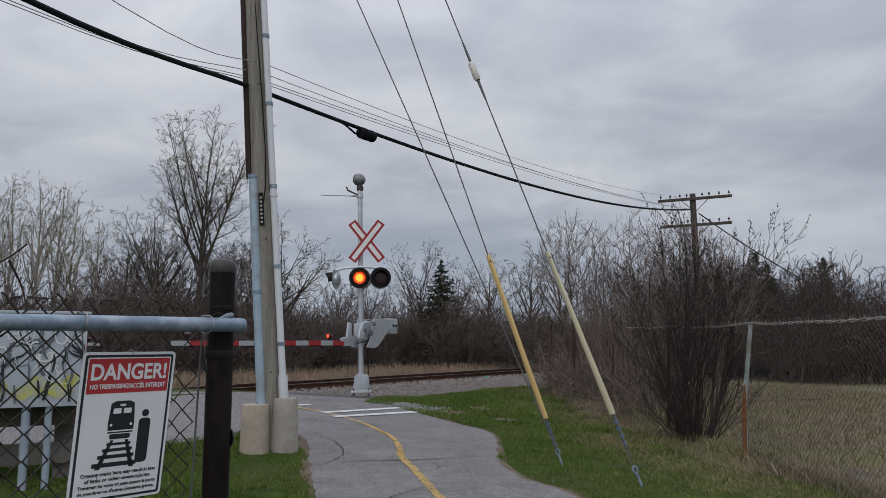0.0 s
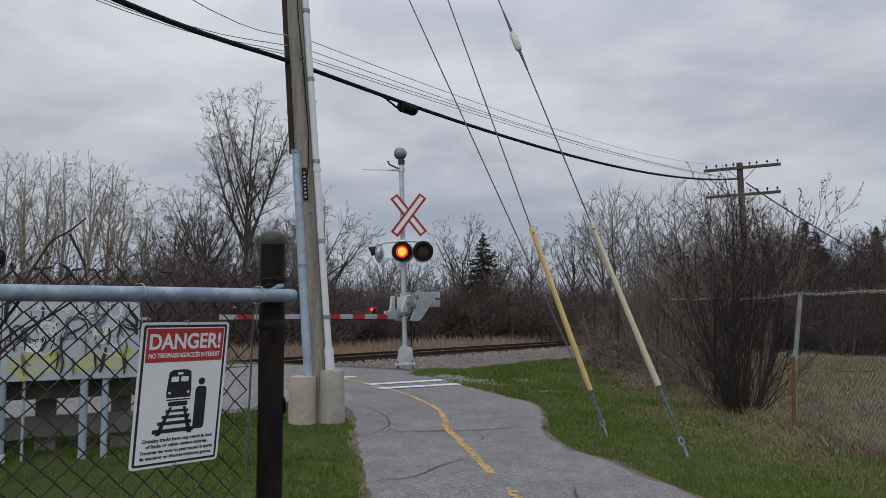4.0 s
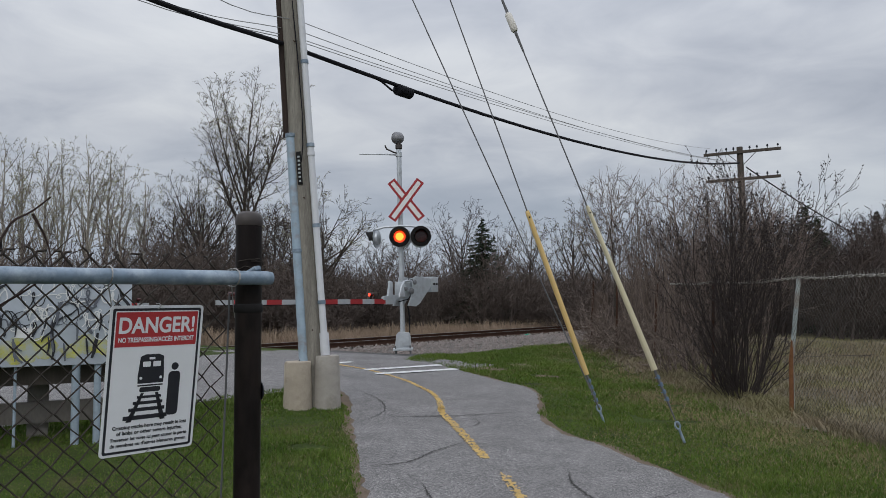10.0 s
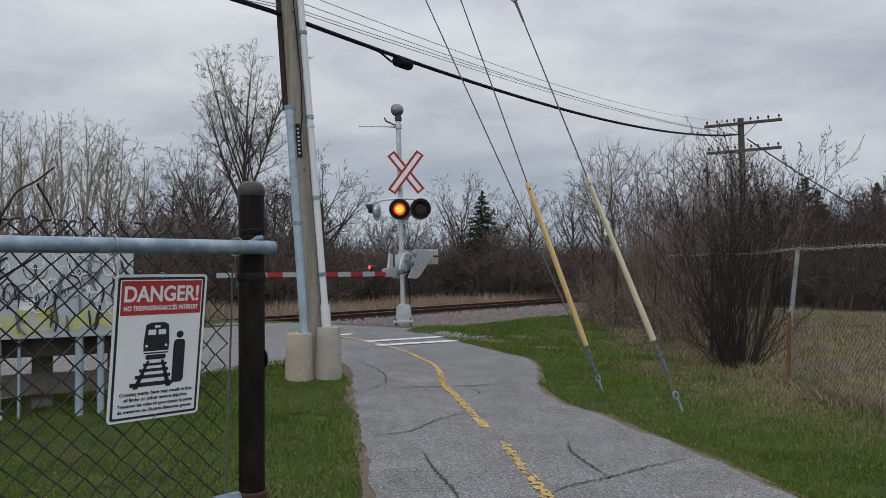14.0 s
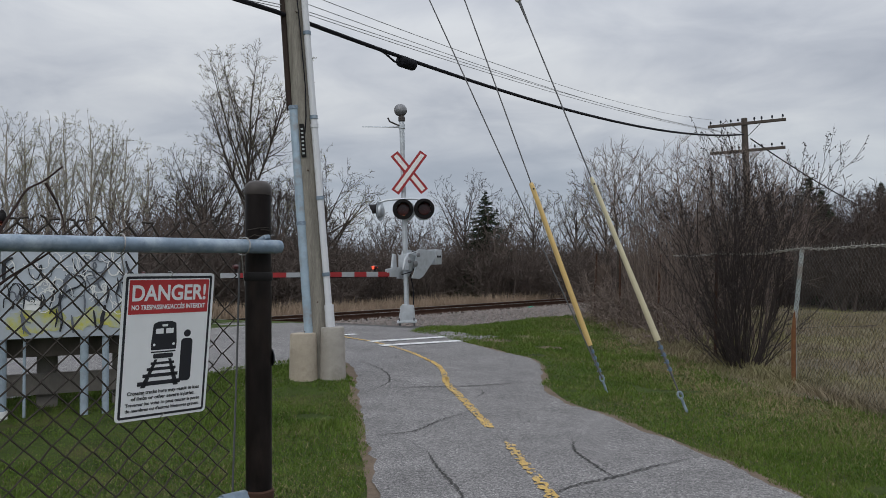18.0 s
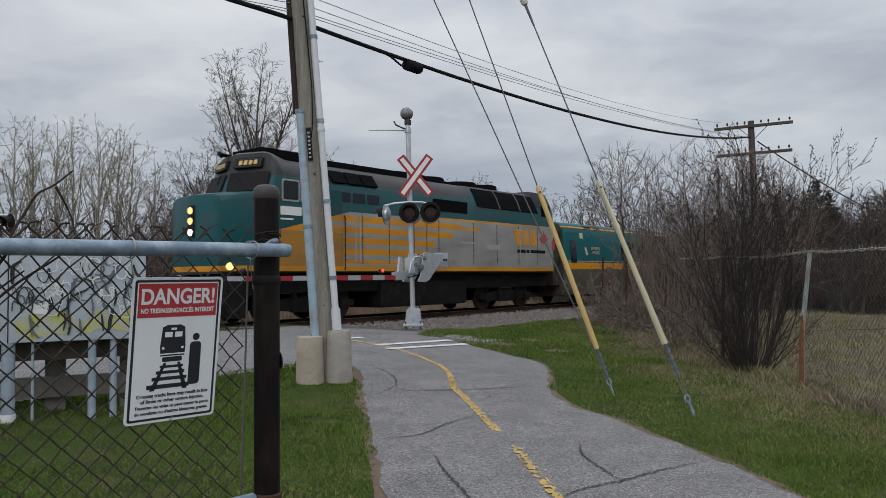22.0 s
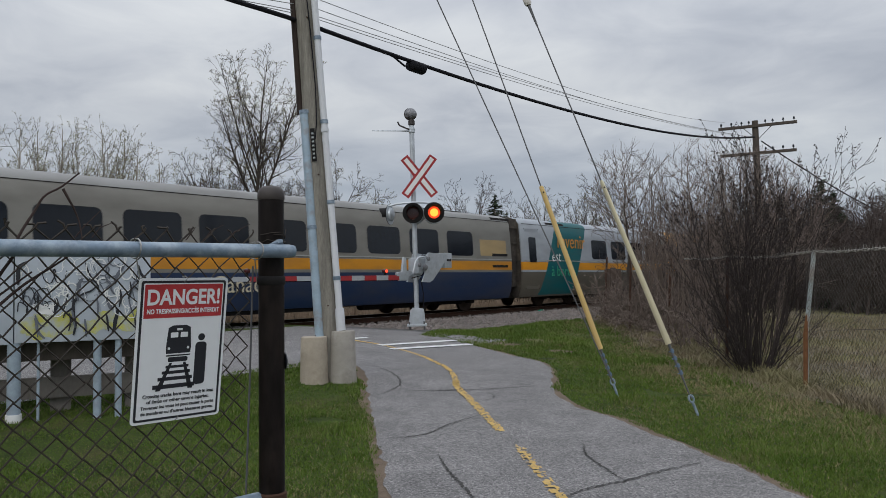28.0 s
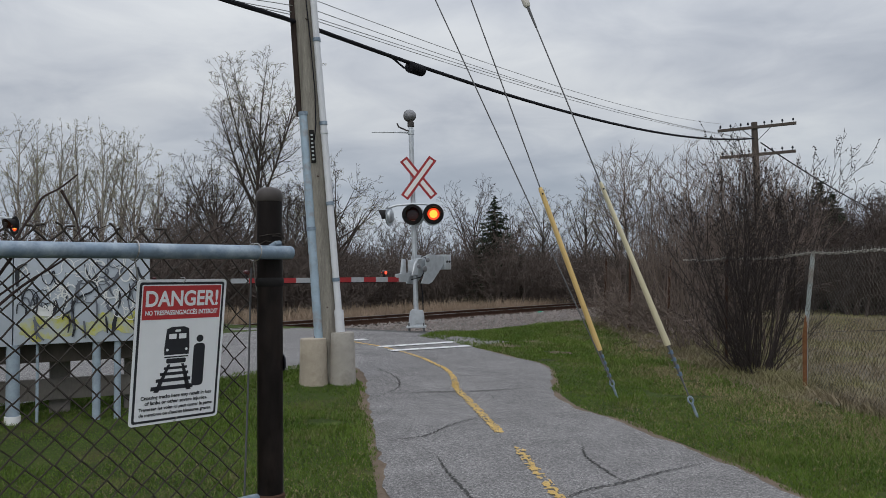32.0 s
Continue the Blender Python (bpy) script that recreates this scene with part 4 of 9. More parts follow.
def make_footing(x, y, r0, r1, h, mat, label, seed):
    z = height(x, y)
    t = thing("concrete_footing", pose(x, y, z), label, "concrete footing", "footings of the utility pole")
    rng = random.Random(seed)
    bm = bmesh.new()
    n = 28
    rings = []
    for k, (f, zz) in enumerate(((1.0, -0.2), (1.0, 0.0), (0.99, 0.2), (0.985, h * 0.6), (0.98, h - 0.03), (0.94, h - 0.004), (0.86, h))):
        r = (r0 + (r1 - r0) * max(0, zz) / h) * f
        rings.append([bm.verts.new((r * math.cos(2 * math.pi * i / n) * (1 + 0.015 * noise.noise(Vector((i, k, seed)))), r * math.sin(2 * math.pi * i / n), zz + 0.006 * noise.noise(Vector((i * 0.8, k, seed + 3))))) for i in range(n)])
    for a, b in zip(rings, rings[1:]):
        for i in range(n):
            bm.faces.new((a[i], a[(i + 1) % n], b[(i + 1) % n], b[i]))
    bm.faces.new(rings[-1])
    part("block", bm, mat, t)


make_footing(-1.76, 10.42, 0.19, 0.18, 0.62, M_CONCRETE_TAN, "short round tan concrete footing below the steel conduit", 1)
make_footing(-1.385, 10.55, 0.185, 0.165, 0.70, M_CONCRETE, "round grey chipped concrete footing below the white conduit", 2)


# ---- guy wires with guards ----
def make_guy(head, anchor, guard_mat, guard_span, strain, label, slim=0.9):
    g = thing("guy_wire", Matrix(), label, "guy wire", "guy wires of the utility pole")
    head, anchor = Vector(head), Vector(anchor)
    along = (head - anchor).normalized()

    def at(m):
        return anchor + along * m

    ln = (head - anchor).length
    bm = bmesh.new()
    tube(bm, [at(0.2), at(ln)], 0.0085, 6)
    part("strand", bm, M_GUY, g, "steel strand")
    a, b = guard_span
    # a guard is a pipe split down one side
    bm = bmesh.new()
    side = along.cross(Vector((0, -1, 0))).normalized()
    front = side.cross(along)
    outer, inner = [], []
    n = 14
    for m, k in ((a, 1.0), (b - 0.12, slim), (b - 0.03, slim * 0.95), (b, slim * 0.7)):
        ro, ri = [], []
        for i in range(n + 1):
            t = radians(25 + 310 * i / n)
            dvec = side * math.cos(t) + front * math.sin(t)
            ro.append(bm.verts.new(at(m) + dvec * 0.036 * k))
            ri.append(bm.verts.new(at(m) + dvec * 0.031 * k))
        outer.append(ro)
        inner.append(ri)
    for grid, flip in ((outer, False), (inner, True)):
        for r0, r1 in zip(grid, grid[1:]):
            for i in range(n):
                f = (r0[i], r0[i + 1], r1[i + 1], r1[i])
                bm.faces.new(f[::-1] if flip else f)
    for o, q in ((outer[0], inner[0]), (outer[-1], inner[-1])):
        for i in range(n):
            bm.faces.new((o[i], o[i + 1], q[i + 1], q[i]))
    for i in (0, n):
        for k in range(len(outer) - 1):
            bm.faces.new((outer[k][i], outer[k + 1][i], inner[k + 1][i], inner[k][i]))
    gd = part("guard", bm, guard_mat, g, "plastic guy guard")
    bm = bmesh.new()
    q = at(b - 0.09) - Vector((0, 0.034 * slim, 0))
    tube(bm, [q, q - Vector((0, 0.008, 0))], 0.011, 10)
    part("guard_hole", bm, M_BLACK, gd, "dark bolt head")
    # grip, thimble and anchor rod
    bm = bmesh.new()
    tube(bm, [at(a - 0.42), at(a - 0.3), at(a + 0.1)], [0.012, 0.017, 0.016], 8)
    part("grip", bm, M_GUY, g, "wrapped steel grip")
    for k in range(4):
        bm = bmesh.new()
        m = a - 0.36 + 0.085 * k
        tube(bm, [at(m) + side * 0.006, at(m + 0.045) + side * 0.006], 0.021, 8)
        tube(bm, [at(m + 0.022) - side * 0.022 - front * 0.02, at(m + 0.022) - side * 0.022 + front * 0.024], 0.008, 6)
        part("clamp", bm, M_CLAMP, g, "blue-grey bolted clamp")
    bm = bmesh.new()
    ring = [at(0.2) + (side * math.cos(t) + along * math.sin(t) * 1.5) * 0.026 for t in [2 * math.pi * i / 14 for i in range(15)]]
    tube(bm, ring, 0.012, 6)
    part("eye", bm, M_GALV, g, "steel anchor eye")
    bm = bmesh.new()
    tube(bm, [at(0.17), at(-0.3)], 0.016, 8)
    part("anchor_rod", bm, M_GALV, g, "anchor rod in the grass")
    if strain:
        bm = bmesh.new()
        s0 = at(strain)
        tube(bm, [s0 - along * 0.13, s0 - along * 0.1, s0 + along * 0.1, s0 + along * 0.13], [0.03, 0.045, 0.045, 0.03], 12)
        part("strain_insulator", bm, M_CREAM, g, "pale porcelain strain insulator")
        for e in (-1, 1):
            bm = bmesh.new()
            tube(bm, [s0 + along * 0.13 * e, s0 + along * 0.42 * e], [0.02, 0.012], 8)
            part("preformed_grip", bm, M_GUY, g, "steel grip")
    return g


GUY1_ANCHOR, GUY2_ANCHOR = (2.205, 9.83, height(2.205, 9.83)), (2.795, 8.53, height(2.795, 8.53))
make_guy((-2.436, 10.78, 13.88), GUY1_ANCHOR, M_GUARD_Y, (0.64, 2.88), 0, "steel guy wire with a yellow guard anchored in grass")
make_guy((-2.44, 10.78, 14.93), GUY2_ANCHOR, M_GUARD_C, (0.84, 2.86), 5.35, "steel guy wire with a faded cream guard anchored in grass", 0.68)


def make_extra_guy():
    g = thing("guy_wire", Matrix(), "bare steel guy wire anchored beside the yellow guard", "guy wire", "guy wires of the utility pole")
    bm = bmesh.new()
    a = Vector(GUY1_ANCHOR) + Vector((-0.07, -0.02, 0.2))
    tube(bm, [a, (-2.248, 10.75, 10.52)], 0.0085, 6)
    part("strand", bm, M_GUY, g, "steel strand")


make_extra_guy()


# ---- overhead wires and the far pole ----
FAR_POLE = Vector((13.45, 32.5, 0.0))


def sag(a, b, drop, n=40):
    a, b = Vector(a), Vector(b)
    return [a.lerp(b, i / n) - Vector((0, 0, drop * 4 * (i / n) * (1 - i / n))) for i in range(n + 1)]


def make_far_pole():
    u = thing("telegraph_pole", pose(FAR_POLE.x, FAR_POLE.y, -0.25), "old wooden telegraph pole with two crossarms", "utility pole")
    bm = bmesh.new()
    tube(bm, [(0, 0, -0.3), (0.0, 0, 4), (-0.08, 0, 8.36)], [0.17, 0.15, 0.125], 14)
    part("shaft", bm, M_DARKPOLE, u, "dark weathered shaft")
    for z, half in ((8.12, 1.55), (6.95, 1.5)):
        bm = bmesh.new()
        box(bm, -half, half, -0.055, 0.055, -0.06, 0.06, 0.01)
        arm = part("crossarm", bm, M_DARKPOLE, u, "wooden crossarm")
        arm.matrix_basis = pose(-0.06, -0.16, z, 0, -1.2, -24)
        for k in range(8):
            x = -half + 0.12 + k * (2 * half - 0.24) / 7
            if 3 <= k <= 4:
                x += -0.12 if k == 3 else 0.12
            bm = bmesh.new()
            lathe(bm, [(0.012, 0.05), (0.012, 0.13), (0.04, 0.13), (0.045, 0.17), (0.03, 0.2), (0.034, 0.225), (0.0, 0.24)], 8, Matrix.Translation((x, 0, 0)))
            part("insulator", bm, M_GLASS, arm, "small glass insulator")
        for e in (-1, 1):
            bm = bmesh.new()
            tube(bm, [(e * 0.55, 0.02, -0.06), (0.03 * e, 0.1, -0.55)], 0.016, 6)
            part("brace", bm, M_GUY, arm, "thin steel brace")


make_far_pole()


def make_wires():
    c = thing("service_cable", Matrix(), "thick black bundled cable with a splice box", "cable")
    tip = FAR_POLE + Vector((-0.25, -0.3, 6.95 + 0.42))
    near = Vector((-1.93, 10.87, 5.229))
    pts = sag(near, tip, 0.56)
    back = spline([(-9.5, -6.0, 5.6), (-6.0, 1.0, 4.85), (-3.4, 7.2, 4.8), near], 20)
    bm = bmesh.new()
    tube(bm, back[:-1] + pts, 0.034, 8)
    part("cable_run", bm, M_CABLE, c, "black twisted cable")
    # splice box and the loop before it
    along = (pts[4] - pts[3]).normalized()
    q = pts[4]
    bm = bmesh.new()
    down = Vector((0, 0, -0.07))
    tube(bm, [q + down - along * 0.2, q + down - along * 0.18, q + down + along * 0.18, q + down + along * 0.2], [0.06, 0.095, 0.095, 0.06], 14)
    b = part("splice_box", bm, M_CABLE, c, "black cylindrical splice box")
    for j in range(6):
        bm = bmesh.new()
        o = q + down + along * (-0.15 + 0.06 * j)
        tube(bm, [o - along * 0.008, o + along * 0.008], 0.1, 14)
        part("rib", bm, M_CABLE, b, "moulded rib")
    bm = bmesh.new()
    tube(bm, [q - along * 0.9, q - along * 0.6 + Vector((0, 0, -0.03)), q - along * 0.32 + Vector((0, 0, -0.12)), q + down - along * 0.19], 0.018, 6)
    part("drop_loop", bm, M_CABLE, c, "cable loop")
    for i, (off, top, lead, drop, end) in enumerate(((-1.47, 5.62, -2.9, 0.34, 7.99), (-0.47, 5.472, -3.87, 0.3, 7.4), (-0.35, 5.365, -4.0, 0.24, 7.375), (-0.23, 5.323, -4.1, 0.28, 7.35))):
        w = thing("line_wire", Matrix(), "thin bare overhead line wire", "wire", "line wires of the telegraph pole")
        bm = bmesh.new()
        arm = FAR_POLE + Vector((off, -0.3, end))
        mid = Vector((-1.75, 11.0, top))
        back = spline([(lead * 3 + 2.5, -1.0, 5.6), (lead, 8.0, 5.17), mid], 14)
        tube(bm, back[:-1] + sag(mid, arm, drop), 0.006, 5)
        part("wire_run", bm, M_LINE, w, "thin bare wire")
    c = thing("drop_cable", Matrix(), "black cable falling away behind the telegraph pole", "cable")
    bm = bmesh.new()
    tube(bm, sag(FAR_POLE + Vector((0.1, -0.2, 7.2)), (30, 44, 3.0), 0.5), 0.03, 6)
    part("cable_run", bm, M_CABLE, c, "black cable")
    # a distant pole on the same line
    u = thing("telegraph_pole", pose(40.5, 70, -0.2), "distant wooden telegraph pole with crossarms", "utility pole")
    bm = bmesh.new()
    tube(bm, [(0, 0, 0), (0, 0, 2), (0, 0, 4.2)], 0.14, 8)
    part("shaft", bm, M_DARKPOLE, u)
    for z in (3.9, 3.1):
        bm = bmesh.new()
        box(bm, -1.5, 1.5, -0.06, 0.06, z - 0.06, z + 0.06)
        part("crossarm", bm, M_DARKPOLE, u)


make_wires()


# ---- crossing signal ----
FLASH_LENSES, GATE_LAMPS = [], []


def make_light_unit(parent, m, side, label, case=None):
    """A flashing light: background disc, hood, and a lens turned in place of real flashing. It faces -y."""
    root = new("light_unit")
    root.parent = parent
    root.matrix_basis = m
    root["label"] = label
    rot = Matrix.Rotation(radians(90), 4, "X")
    bm = bmesh.new()
    lathe(bm, [(0.165, 0.0), (0.252, 0.0), (0.255, 0.006), (0.252, 0.012), (0.165, 0.012), (0.165, 0.0)], 36, rot)
    disc = part("background_disc", bm, M_BLACK, root, "round black background disc")
    bm = bmesh.new()
    lathe(bm, [(0.166, -0.004), (0.25, -0.004), (0.25, 0.0), (0.166, 0.0), (0.166, -0.004)], 36, Matrix.Translation((0, 0.003, 0)) @ rot)
    part("disc_back", bm, M_SIGNAL, root, "grey back of the disc")
    bm = bmesh.new()
    lathe(bm, [(0.0, -0.30), (0.09, -0.29), (0.15, -0.22), (0.165, -0.1), (0.165, 0.0), (0.158, 0.0), (0.155, -0.2), (0.0, -0.2)], 28, rot)
    if case:
        for v in bm.verts:
            v.co.y *= 0.3
    part("housing", bm, case or M_BLACK, root, "lamp housing")
    bm = bmesh.new()
    n = 22
    rings = []
    for d, k in ((0.0, 1.0), (0.1, 1.0), (0.27, 1.0)):
        ring = []
        for r in (0.172, 0.166):
            for i in range(n + 1):
                a = radians(-25 + 230 * i / n)
                cut = 0.55 + 0.45 * max(0, math.sin(a))
                ring.append((r * math.cos(a), -d * cut, r * math.sin(a)))
        rings.append([bm.verts.new(v) for v in ring])
    for r0, r1 in zip(rings, rings[1:]):
        for i in range(n):
            bm.faces.new((r0[i], r0[i + 1], r1[i + 1], r1[i]))
            o = n + 1
            bm.faces.new((r0[o + i], r1[o + i], r1[o + i + 1], r0[o + i + 1]))
    last = rings[-1]
    for i in range(n):
        bm.faces.new((last[i], last[i + 1], last[n + 2 + i], last[n + 1 + i]))
    part("hood", bm, M_BLACK, root, "black visor hood")
    # a turning lens stands in for the flashing: one face glows, the other is dark
    bm = bmesh.new()
    lathe(bm, [(0.0, 0.004), (0.095, 0.004), (0.1, 0.0035)], 28, rot)
    for f in bm.faces:
        f.material_index = 1
    lathe(bm, [(0.1, 0.0035), (0.148, 0.002), (0.15, 0.0)], 28, rot)
    for f in bm.faces:
        if f.calc_center_median().xz.length > 0.0995 and f.calc_area() < 0.01:
            f.material_index = 2
    k = len(bm.faces)
    lathe(bm, [(0.0, -0.006), (0.1, -0.005), (0.15, -0.001)], 28, rot)
    bm.faces.ensure_lookup_table()
    for f in bm.faces:
        if f.calc_center_median().y > 0.0006:
            f.material_index = 0
        if f.calc_area() > 0.015:
            f.material_index = 0
    me = bpy.data.meshes.new("lens")
    bm.to_mesh(me)
    bm.free()
    for mt in (M_LENS, M_GLOW, M_GLOWRIM):
        me.materials.append(mt)
    sh = link_mesh("lens", me, None, root, "turning red lens with one lit face")
    FLASH_LENSES.append((sh, side))
    return root


def make_signal(m, label, outer=(-109, "left", -0.6)):
    g = thing("crossing_signal", m, label, "crossing signal", "signals of the level crossing")
    top = 5.28
    # cast base
    bm = bmesh.new()
    box(bm, -0.24, 0.24, -0.24, 0.24, 0.0, 0.05, 0.012)
    base = part("base_plate", bm, M_SIGNAL, g, "bolted base plate")
    for x in (-0.18, 0.18):
        for y in (-0.18, 0.18):
            bm = bmesh.new()
            tube(bm, [(x, y, -0.1), (x, y, 0.12)], 0.018, 6)
            part("anchor_bolt", bm, M_GUY, base, "anchor bolt")
    bm = bmesh.new()
    prism(bm, [(-0.2, 0.05), (0.2, 0.05), (0.19, 0.28), (0.17, 0.42), (-0.1, 0.45), (-0.15, 0.4)], -0.16, 0.16)
    part("junction_base", bm, M_SIGNAL, g, "cast junction box base")
    bm = bmesh.new()
    box(bm, -0.02, 0.16, -0.175, -0.16, 0.1, 0.38, 0.01)
    part("base_lid", bm, M_SIGNAL, g, "bolted lid")
    bm = bmesh.new()
    tube(bm, [(0, 0, 0.05), (0, 0, top - 0.25)], 0.062, 18)
    part("mast", bm, M_SIGNAL, g, "aluminium painted mast")
    bm = bmesh.new()
    lathe(bm, [(0.062, top - 0.3), (0.085, top - 0.28), (0.085, top - 0.18), (0.05, top - 0.15), (0.05, top - 0.12)], 16)
    part("finial", bm, M_CAP, g, "dark mast cap")
    # bell
    bm = bmesh.new()
    rot = Matrix.Translation((-0.02, 0.02, top)) @ Matrix.Rotation(radians(78), 4, "X") @ Matrix.Rotation(radians(12), 4, "Y")
    lathe(bm, [(0.0, 0.13), (0.06, 0.125), (0.11, 0.10), (0.14, 0.05), (0.15, 0.0), (0.15, -0.03)], 22, rot)
    bell = part("bell", bm, M_BELL, g, "grey warning bell")
    bm = bmesh.new()
    lathe(bm, [(0.155, 0.005), (0.162, 0.0), (0.155, -0.06), (0.12, -0.13), (0.05, -0.16), (0.0, -0.165)], 22, rot)
    part("bell_cover", bm, M_CAP, bell, "dark bell cover")
    # side rod near the top
    bm = bmesh.new()
    tube(bm, [(0.02, 0, 4.84), (-0.3, -0.01, 4.86), (-0.98, -0.02, 4.88)], [0.025, 0.017, 0.012], 8)
    rod = part("side_rod", bm, M_SIGNAL, g, "thin side rod")
    bm = bmesh.new()
    tube(bm, [(0.03, -0.03, 4.86), (-0.12, -0.05, 4.9), (-0.3, -0.04, 4.99), (-0.34, -0.04, 5.08)], 0.02, 8)
    part("rod_bracket", bm, M_CAP, rod, "curved bracket")
    bm = bmesh.new()
    lathe(bm, [(0.064, 4.79), (0.08, 4.8), (0.08, 4.91), (0.064, 4.92)], 14)
    part("clamp", bm, M_SIGNAL, rod, "mast clamp")
    # crossbuck
    cb = new("crossbuck")
    cb.parent = g
    cb["label"] = "white X-shaped sign with red edges"
    cb.matrix_basis = pose(0.16, -0.13, 3.69, 0, 0, 0)
    for i, a in enumerate((52.5, -52.5)):
        y0 = -0.006 * i
        bm = bmesh.new()
        box(bm, -0.6, 0.6, y0 - 0.003, y0, -0.11, 0.11)
        bl = part("blade", bm, M_RED, cb, "red-edged blade", smooth=False)
        bl.matrix_basis = pose(0, 0, 0, 0, a, 0)
        bm = bmesh.new()
        box(bm, -0.55, 0.55, y0 - 0.0055, y0 - 0.003, -0.052, 0.052)
        part("blade_face", bm, M_WHITE, bl, "white reflective face", smooth=False)
    bm = bmesh.new()
    tube(bm, [(-0.16, 0.13, 0.1), (-0.1, 0.06, 0.1), (0, 0.005, 0.05)], 0.02, 6)
    part("bracket", bm, M_SIGNAL, cb, "bracket")
    # lights
    bm = bmesh.new()
    tube(bm, [(outer[2] - 0.02, -0.03, 2.98), (-0.4, -0.06, 3.03), (0.0, -0.08, 3.05), (0.3, -0.06, 3.04), (0.52, -0.03, 2.98)], 0.026, 8)
    part("light_bracket", bm, M_SIGNAL, g, "pipe bracket")
    zc = 2.78
    make_light_unit(g, pose(-0.02, -0.2, zc, 0, 0, 4), "left", "round black flashing light unit")
    make_light_unit(g, pose(0.50, -0.18, zc, 0, 0, 4), "right", "round black flashing light unit")
    make_light_unit(g, pose(outer[2], 0.06, zc, 0, 0, outer[0]), outer[1], "round black flashing light unit turned to the road", M_SIGNAL)
    make_light_unit(g, pose(0.02, 0.2, zc, 0, 0, 184), "right", "round black flashing light unit")
    make_light_unit(g, pose(0.48, 0.2, zc, 0, 0, 184), "left", "round black flashing light unit")
    return g


def make_gate(m, label):
    """Gate mechanism and lowered arm; x is the way across the road seen from the mast."""
    g = thing("crossing_gate", m, label, "crossing gate", "gates of the level crossing")
    bm = bmesh.new()
    box(bm, -0.12, 0.22, -0.17, 0.17, 1.22, 1.6, 0.03)
    part("motor_case", bm, M_SIGNAL, g, "grey cast motor case").location = (0, 0, 0.07)
    for y in (-0.24, 0.24):
        bm = bmesh.new()
        prism(bm, [(-0.1, 1.02), (0.2, 1.0), (0.34, 1.06), (0.8, 1.5), (0.8, 1.7), (0.2, 1.74), (0.12, 1.7), (0.02, 1.2)], y - 0.014, y + 0.014)
        part("side_plate", bm, M_SIGNAL, g, "bent steel side plate").location = (0, 0, 0.07)
    bm = bmesh.new()
    box(bm, 0.8, 1.06, -0.28, 0.28, 1.34, 1.72, 0.015)
    cw = part("counterweight", bm, M_SIGNAL, g, "counterweight block")
    cw.location = (0, 0, 0.09)
    for x in (0.88, 0.98):
        bm = bmesh.new()
        tube(bm, [(x, -0.28, 1.54), (x, -0.305, 1.54)], 0.028, 8)
        part("weight_bolt", bm, M_BLACK, cw, "dark bolt")
    bm = bmesh.new()
    prism(bm, [(-0.75, 1.16), (-0.1, 1.2), (-0.1, 1.3), (-0.4, 1.28), (-0.42, 1.6), (-0.5, 1.62), (-0.56, 1.27), (-0.75, 1.24)], -0.03, 0.03)
    part("arm_bracket", bm, M_SIGNAL, g, "steel arm bracket").location = (0, 0, 0.07)
    bm = bmesh.new()
    tube(bm, [(-0.05, -0.1, 1.6), (0.0, -0.2, 1.75), (0.12, -0.22, 1.72), (0.16, -0.2, 1.45), (0.0, -0.18, 1.25), (-0.3, -0.1, 1.18)], 0.014, 6)
    part("hose", bm, M_CABLE, g, "black cable hose")
    bm = bmesh.new()
    tube(bm, [(0.08, -0.06, 1.2), (0.13, -0.1, 0.8), (0.11, -0.12, 0.42)], 0.014, 6)
    part("hose", bm, M_CABLE, g, "black cable hose")
    arm = new("gate_arm")
    arm.parent = g
    arm["label"] = "long red and white striped arm"
    arm.location = (-0.3, -0.0, 1.195)
    # hubs and a crank on the near plate
    for hx, hz, hr in ((0.14, 1.66, 0.055), (0.02, 1.44, 0.075), (-0.2, 1.5, 0.05)):
        bm = bmesh.new()
        tube(bm, [(hx, -0.25, hz), (hx, -0.285, hz), (hx, -0.3, hz)], [hr, hr, hr * 0.5], 14)
        part("hub", bm, M_BELL, g, "dull round hub")
    bm = bmesh.new()
    tube(bm, [(-0.36, -0.2, 1.3), (-0.3, -0.22, 1.56), (-0.2, -0.22, 1.68), (0.0, -0.22, 1.7)], 0.028, 8)
    part("crank_pipe", bm, M_SIGNAL, g, "bent pale pipe")
    x, red = -0.35, True
    k = 0
    while x > -4.95:
        w = 0.4
        bm = bmesh.new()
        t = 0.058 - 0.003 * k * 0.35
        box(bm, x - w, x, -0.018, 0.018, -t, t)
        part("red_stripe" if red else "white_stripe", bm, M_RED if red else M_ARMWHITE, arm, smooth=False)
        x -= w
        red = not red
        k += 1
    bm = bmesh.new()
    box(bm, -0.36, 0.0, -0.03, 0.03, -0.07, 0.07, 0.01)
    part("arm_root", bm, M_SIGNAL, arm, "steel arm root")
    bm = bmesh.new()
    tube(bm, [(-0.4, 0, -0.065), (-4.9, 0, -0.06)], 0.008, 5)
    part("arm_cable", bm, M_CABLE, arm, "thin cable under the arm")
    for px in (-0.85, -2.9, -4.8):
        bm = bmesh.new()
        box(bm, -0.02, 0.02, -0.02, 0.02, 0.0, 0.07)
        part("lamp_stem", bm, M_BLACK, arm, smooth=False).location = (px, 0, 0.055)
        bm = bmesh.new()
        lathe(bm, [(0.0, -0.055), (0.045, -0.05), (0.05, -0.02), (0.05, 0.02), (0.045, 0.05), (0.0, 0.055)], 14, Matrix.Rotation(radians(90), 4, "X"))
        lp = part("gate_lamp", bm, M_LENS, arm, "small red gate lamp")
        lp.location = (px, 0, 0.16)
